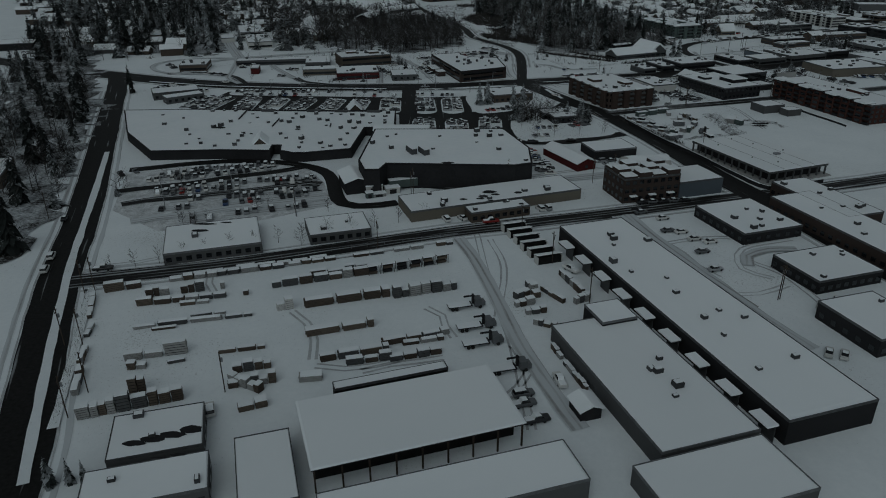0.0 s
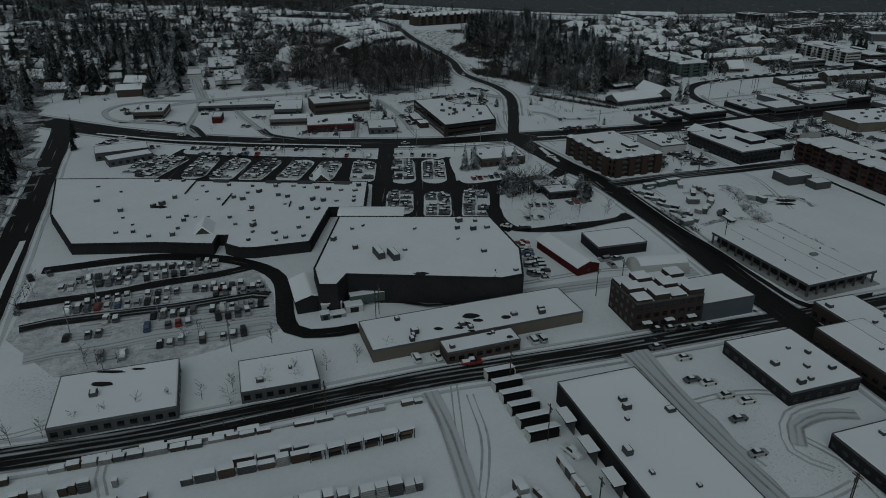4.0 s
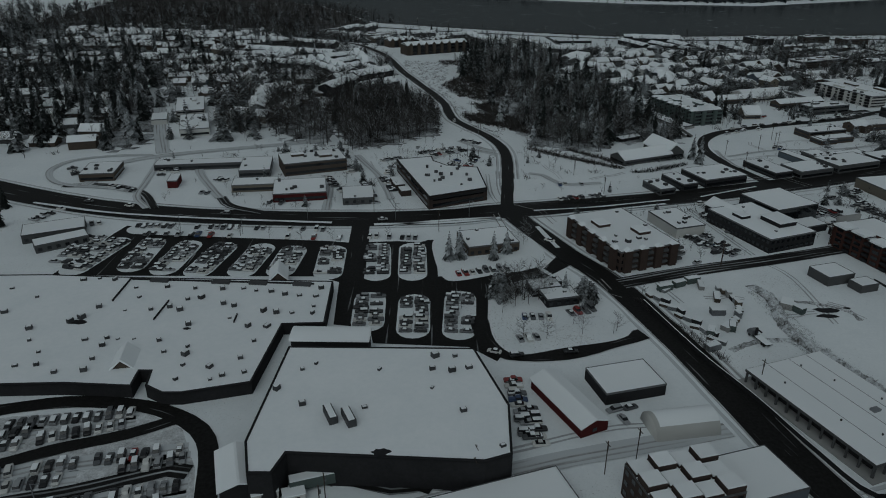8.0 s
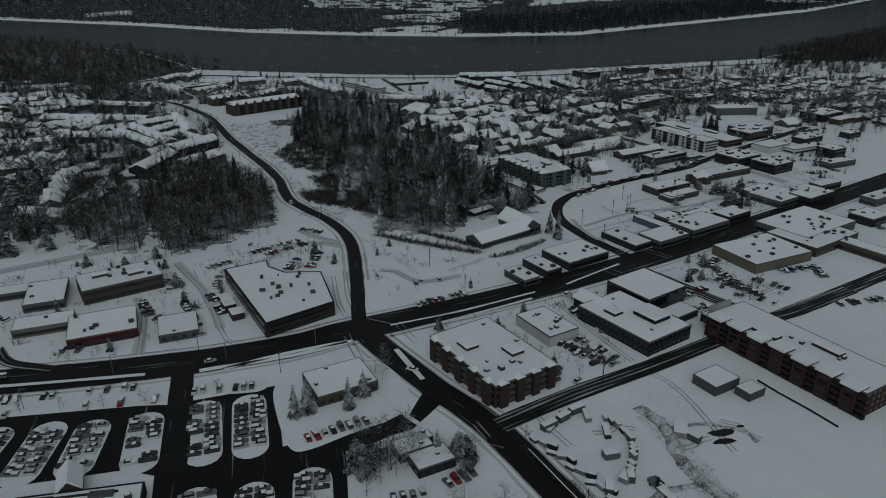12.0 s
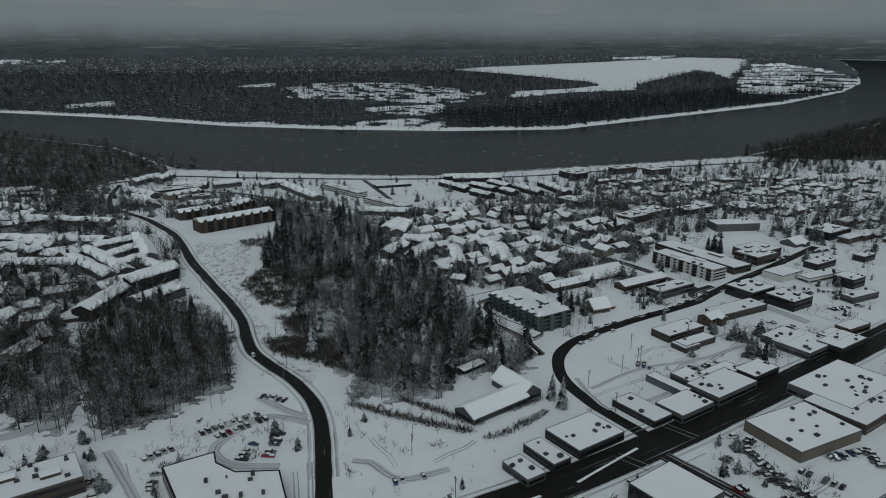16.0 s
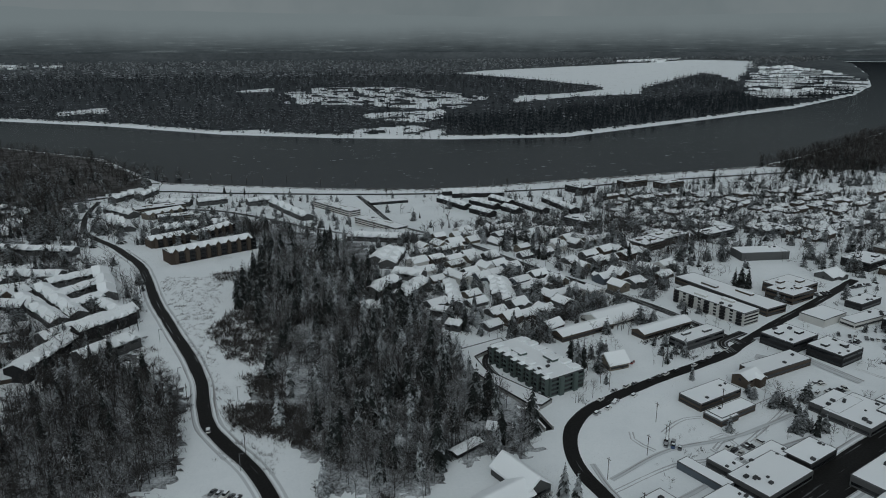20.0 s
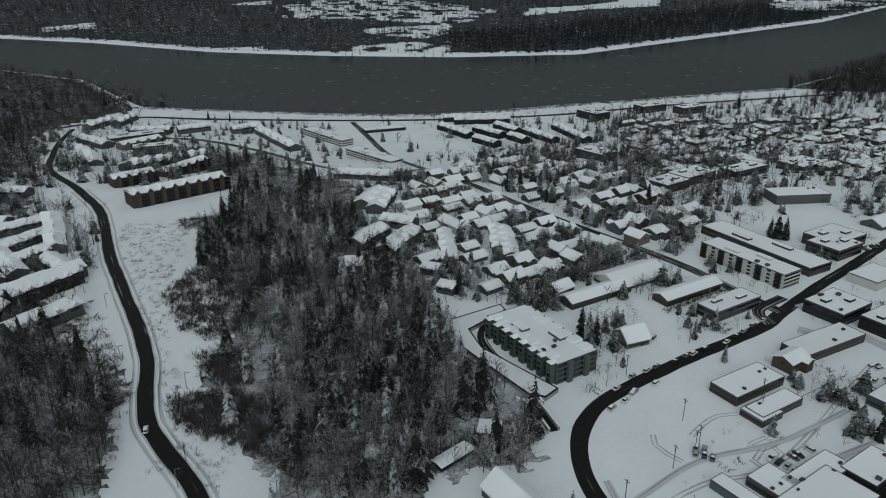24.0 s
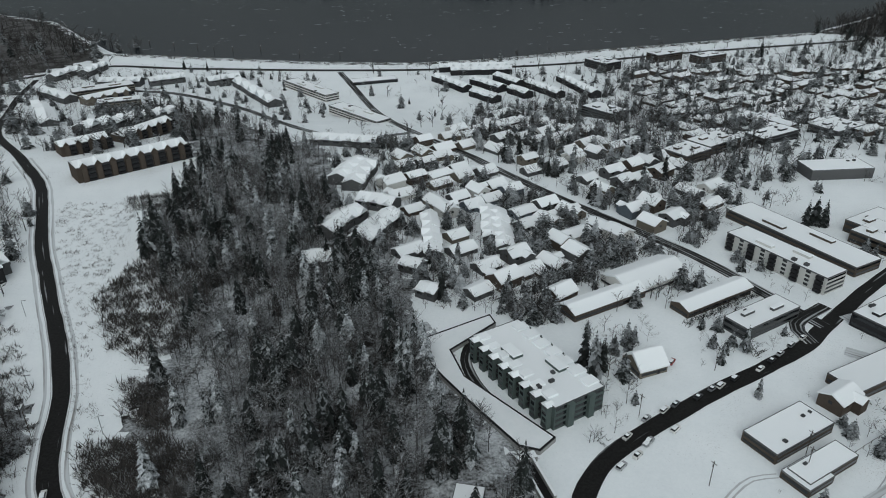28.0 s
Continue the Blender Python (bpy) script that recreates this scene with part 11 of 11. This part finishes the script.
ribbon("tyre_rut", [(-13.8, 229.4), (8.7, 238.6), (46.3, 251.4)], 0.55, "rut", "paired tyre ruts in fresh snow", "tyre track", 0.07, 0.8)
ribbon("tyre_rut", [(60.3, 216.3), (61.8, 203.6)], 0.55, "rut", "paired tyre ruts in fresh snow", "tyre track", 0.07, -0.8)
ribbon("tyre_rut", [(60.3, 216.3), (61.8, 203.6)], 0.55, "rut", "paired tyre ruts in fresh snow", "tyre track", 0.07, 0.8)
ribbon("tyre_rut", [(-23.3, 498.3), (-4.7, 427.2), (-1.3, 421.9)], 0.55, "rut", "paired tyre ruts in fresh snow", "tyre track", 0.07, -0.8)
ribbon("tyre_rut", [(-23.3, 498.3), (-4.7, 427.2), (-1.3, 421.9)], 0.55, "rut", "paired tyre ruts in fresh snow", "tyre track", 0.07, 0.8)
ribbon("tyre_rut", [(239.8, 527.3), (247.1, 529.1), (249.0, 525.0), (241.7, 523.3), (238.9, 527.5)], 0.55, "rut", "paired tyre ruts in fresh snow", "tyre track", 0.07, -0.8)
ribbon("tyre_rut", [(239.8, 527.3), (247.1, 529.1), (249.0, 525.0), (241.7, 523.3), (238.9, 527.5)], 0.55, "rut", "paired tyre ruts in fresh snow", "tyre track", 0.07, 0.8)
ribbon("tyre_rut", [(-29.4, 133.7), (-30.5, 142.0), (-33.5, 149.5), (-38.0, 155.2)], 0.55, "rut", "paired tyre ruts in fresh snow", "tyre track", 0.07, -0.8)
ribbon("tyre_rut", [(-29.4, 133.7), (-30.5, 142.0), (-33.5, 149.5), (-38.0, 155.2)], 0.55, "rut", "paired tyre ruts in fresh snow", "tyre track", 0.07, 0.8)
ribbon("tyre_rut", [(-28.3, 131.3), (-21.6, 130.2), (-15.2, 131.3), (-9.9, 133.4)], 0.55, "rut", "paired tyre ruts in fresh snow", "tyre track", 0.07, -0.8)
ribbon("tyre_rut", [(-28.3, 131.3), (-21.6, 130.2), (-15.2, 131.3), (-9.9, 133.4)], 0.55, "rut", "paired tyre ruts in fresh snow", "tyre track", 0.07, 0.8)
ribbon("tyre_rut", [(-17.9, 129.1), (-11.8, 131.6), (-5.4, 132.8), (-0.0, 134.2)], 0.55, "rut", "paired tyre ruts in fresh snow", "tyre track", 0.07, -0.8)
ribbon("tyre_rut", [(-17.9, 129.1), (-11.8, 131.6), (-5.4, 132.8), (-0.0, 134.2)], 0.55, "rut", "paired tyre ruts in fresh snow", "tyre track", 0.07, 0.8)
ribbon("tyre_rut", [(2.4, 142.5), (0.5, 147.5), (-0.3, 152.7), (-4.4, 156.6)], 0.55, "rut", "paired tyre ruts in fresh snow", "tyre track", 0.07, -0.8)
ribbon("tyre_rut", [(2.4, 142.5), (0.5, 147.5), (-0.3, 152.7), (-4.4, 156.6)], 0.55, "rut", "paired tyre ruts in fresh snow", "tyre track", 0.07, 0.8)
ribbon("tyre_rut", [(75.2, 172.2), (71.8, 179.8), (70.1, 187.7), (67.7, 194.3)], 0.55, "rut", "paired tyre ruts in fresh snow", "tyre track", 0.07, -0.8)
ribbon("tyre_rut", [(75.2, 172.2), (71.8, 179.8), (70.1, 187.7), (67.7, 194.3)], 0.55, "rut", "paired tyre ruts in fresh snow", "tyre track", 0.07, 0.8)
ribbon("tyre_rut", [(67.9, 194.8), (76.0, 197.6), (84.4, 198.9), (91.9, 197.8)], 0.55, "rut", "paired tyre ruts in fresh snow", "tyre track", 0.07, -0.8)
ribbon("tyre_rut", [(67.9, 194.8), (76.0, 197.6), (84.4, 198.9), (91.9, 197.8)], 0.55, "rut", "paired tyre ruts in fresh snow", "tyre track", 0.07, 0.8)
ribbon("tyre_rut", [(76.7, 162.7), (82.7, 163.0), (87.8, 165.3), (92.1, 167.6)], 0.55, "rut", "paired tyre ruts in fresh snow", "tyre track", 0.07, -0.8)
ribbon("tyre_rut", [(76.7, 162.7), (82.7, 163.0), (87.8, 165.3), (92.1, 167.6)], 0.55, "rut", "paired tyre ruts in fresh snow", "tyre track", 0.07, 0.8)
ribbon("tyre_rut", [(96.3, 157.6), (95.3, 166.4), (93.3, 175.0), (88.0, 181.6)], 0.55, "rut", "paired tyre ruts in fresh snow", "tyre track", 0.07, -0.8)
ribbon("tyre_rut", [(96.3, 157.6), (95.3, 166.4), (93.3, 175.0), (88.0, 181.6)], 0.55, "rut", "paired tyre ruts in fresh snow", "tyre track", 0.07, 0.8)
ribbon("tyre_rut", [(-60.3, 165.0), (-63.4, 170.4), (-64.9, 176.2), (-63.4, 181.8)], 0.55, "rut", "paired tyre ruts in fresh snow", "tyre track", 0.07, -0.8)
ribbon("tyre_rut", [(-60.3, 165.0), (-63.4, 170.4), (-64.9, 176.2), (-63.4, 181.8)], 0.55, "rut", "paired tyre ruts in fresh snow", "tyre track", 0.07, 0.8)
ribbon("tyre_rut", [(-101.2, 177.9), (-94.9, 182.0), (-88.0, 183.8), (-82.4, 186.7)], 0.55, "rut", "paired tyre ruts in fresh snow", "tyre track", 0.07, -0.8)
ribbon("tyre_rut", [(-101.2, 177.9), (-94.9, 182.0), (-88.0, 183.8), (-82.4, 186.7)], 0.55, "rut", "paired tyre ruts in fresh snow", "tyre track", 0.07, 0.8)
ribbon("tyre_rut", [(101.1, 333.9), (98.9, 341.8), (96.8, 349.7), (96.5, 356.9)], 0.55, "rut", "paired tyre ruts in fresh snow", "tyre track", 0.07, -0.8)
ribbon("tyre_rut", [(101.1, 333.9), (98.9, 341.8), (96.8, 349.7), (96.5, 356.9)], 0.55, "rut", "paired tyre ruts in fresh snow", "tyre track", 0.07, 0.8)
ribbon("tyre_rut", [(110.5, 338.1), (115.5, 337.6), (119.7, 339.3), (124.6, 337.1)], 0.55, "rut", "paired tyre ruts in fresh snow", "tyre track", 0.07, -0.8)
ribbon("tyre_rut", [(110.5, 338.1), (115.5, 337.6), (119.7, 339.3), (124.6, 337.1)], 0.55, "rut", "paired tyre ruts in fresh snow", "tyre track", 0.07, 0.8)
ribbon("tyre_rut", [(133.2, 324.8), (137.7, 325.2), (141.6, 327.0), (145.4, 327.5)], 0.55, "rut", "paired tyre ruts in fresh snow", "tyre track", 0.07, -0.8)
ribbon("tyre_rut", [(133.2, 324.8), (137.7, 325.2), (141.6, 327.0), (145.4, 327.5)], 0.55, "rut", "paired tyre ruts in fresh snow", "tyre track", 0.07, 0.8)
ribbon("tyre_rut", [(160.2, 322.9), (157.9, 327.0), (157.2, 331.4), (153.0, 334.6)], 0.55, "rut", "paired tyre ruts in fresh snow", "tyre track", 0.07, -0.8)
ribbon("tyre_rut", [(160.2, 322.9), (157.9, 327.0), (157.2, 331.4), (153.0, 334.6)], 0.55, "rut", "paired tyre ruts in fresh snow", "tyre track", 0.07, 0.8)
ribbon("tyre_rut", [(80.0, 469.5), (78.7, 478.4), (75.3, 486.5), (73.6, 493.9)], 0.55, "rut", "paired tyre ruts in fresh snow", "tyre track", 0.07, -0.8)
ribbon("tyre_rut", [(80.0, 469.5), (78.7, 478.4), (75.3, 486.5), (73.6, 493.9)], 0.55, "rut", "paired tyre ruts in fresh snow", "tyre track", 0.07, 0.8)
ribbon("tyre_rut", [(95.4, 468.8), (102.4, 473.2), (110.0, 475.7), (115.9, 479.8)], 0.55, "rut", "paired tyre ruts in fresh snow", "tyre track", 0.07, -0.8)
ribbon("tyre_rut", [(95.4, 468.8), (102.4, 473.2), (110.0, 475.7), (115.9, 479.8)], 0.55, "rut", "paired tyre ruts in fresh snow", "tyre track", 0.07, 0.8)
ribbon("tyre_rut", [(218.2, 408.2), (218.4, 413.1), (216.6, 417.1), (218.0, 421.9)], 0.55, "rut", "paired tyre ruts in fresh snow", "tyre track", 0.07, -0.8)
ribbon("tyre_rut", [(218.2, 408.2), (218.4, 413.1), (216.6, 417.1), (218.0, 421.9)], 0.55, "rut", "paired tyre ruts in fresh snow", "tyre track", 0.07, 0.8)
ribbon("tyre_rut", [(220.4, 411.1), (228.3, 414.8), (236.4, 417.8), (242.3, 423.5)], 0.55, "rut", "paired tyre ruts in fresh snow", "tyre track", 0.07, -0.8)
ribbon("tyre_rut", [(220.4, 411.1), (228.3, 414.8), (236.4, 417.8), (242.3, 423.5)], 0.55, "rut", "paired tyre ruts in fresh snow", "tyre track", 0.07, 0.8)
ribbon("tyre_rut", [(211.1, 524.6), (208.0, 529.8), (206.6, 535.4), (208.6, 541.0)], 0.55, "rut", "paired tyre ruts in fresh snow", "tyre track", 0.07, -0.8)
ribbon("tyre_rut", [(211.1, 524.6), (208.0, 529.8), (206.6, 535.4), (208.6, 541.0)], 0.55, "rut", "paired tyre ruts in fresh snow", "tyre track", 0.07, 0.8)
ribbon("tyre_rut", [(221.8, 536.7), (229.6, 541.6), (238.1, 544.9), (246.7, 544.4)], 0.55, "rut", "paired tyre ruts in fresh snow", "tyre track", 0.07, -0.8)
ribbon("tyre_rut", [(221.8, 536.7), (229.6, 541.6), (238.1, 544.9), (246.7, 544.4)], 0.55, "rut", "paired tyre ruts in fresh snow", "tyre track", 0.07, 0.8)
ribbon("tyre_rut", [(362.3, 553.1), (359.1, 558.6), (357.1, 564.5), (354.7, 569.2)], 0.55, "rut", "paired tyre ruts in fresh snow", "tyre track", 0.07, -0.8)
ribbon("tyre_rut", [(362.3, 553.1), (359.1, 558.6), (357.1, 564.5), (354.7, 569.2)], 0.55, "rut", "paired tyre ruts in fresh snow", "tyre track", 0.07, 0.8)
ribbon("tyre_rut", [(371.0, 551.4), (376.3, 555.3), (382.3, 557.2), (386.4, 561.9)], 0.55, "rut", "paired tyre ruts in fresh snow", "tyre track", 0.07, -0.8)
ribbon("tyre_rut", [(371.0, 551.4), (376.3, 555.3), (382.3, 557.2), (386.4, 561.9)], 0.55, "rut", "paired tyre ruts in fresh snow", "tyre track", 0.07, 0.8)
ribbon("tyre_rut", [(-101.3, 249.5), (-105.6, 256.8), (-108.1, 264.7), (-112.1, 270.9)], 0.55, "rut", "paired tyre ruts in fresh snow", "tyre track", 0.07, -0.8)
ribbon("tyre_rut", [(-101.3, 249.5), (-105.6, 256.8), (-108.1, 264.7), (-112.1, 270.9)], 0.55, "rut", "paired tyre ruts in fresh snow", "tyre track", 0.07, 0.8)
ribbon("tyre_rut", [(-87.4, 228.2), (-80.5, 232.9), (-72.9, 235.7), (-66.3, 237.6)], 0.55, "rut", "paired tyre ruts in fresh snow", "tyre track", 0.07, -0.8)
ribbon("tyre_rut", [(-87.4, 228.2), (-80.5, 232.9), (-72.9, 235.7), (-66.3, 237.6)], 0.55, "rut", "paired tyre ruts in fresh snow", "tyre track", 0.07, 0.8)
ribbon("tyre_rut", [(-82.3, 258.2), (-77.3, 260.7), (-72.1, 263.0), (-69.4, 268.7)], 0.55, "rut", "paired tyre ruts in fresh snow", "tyre track", 0.07, -0.8)
ribbon("tyre_rut", [(-82.3, 258.2), (-77.3, 260.7), (-72.1, 263.0), (-69.4, 268.7)], 0.55, "rut", "paired tyre ruts in fresh snow", "tyre track", 0.07, 0.8)
ribbon("tyre_rut", [(-46.7, 234.7), (-49.6, 240.4), (-52.5, 246.1), (-56.6, 250.2)], 0.55, "rut", "paired tyre ruts in fresh snow", "tyre track", 0.07, -0.8)
ribbon("tyre_rut", [(-46.7, 234.7), (-49.6, 240.4), (-52.5, 246.1), (-56.6, 250.2)], 0.55, "rut", "paired tyre ruts in fresh snow", "tyre track", 0.07, 0.8)
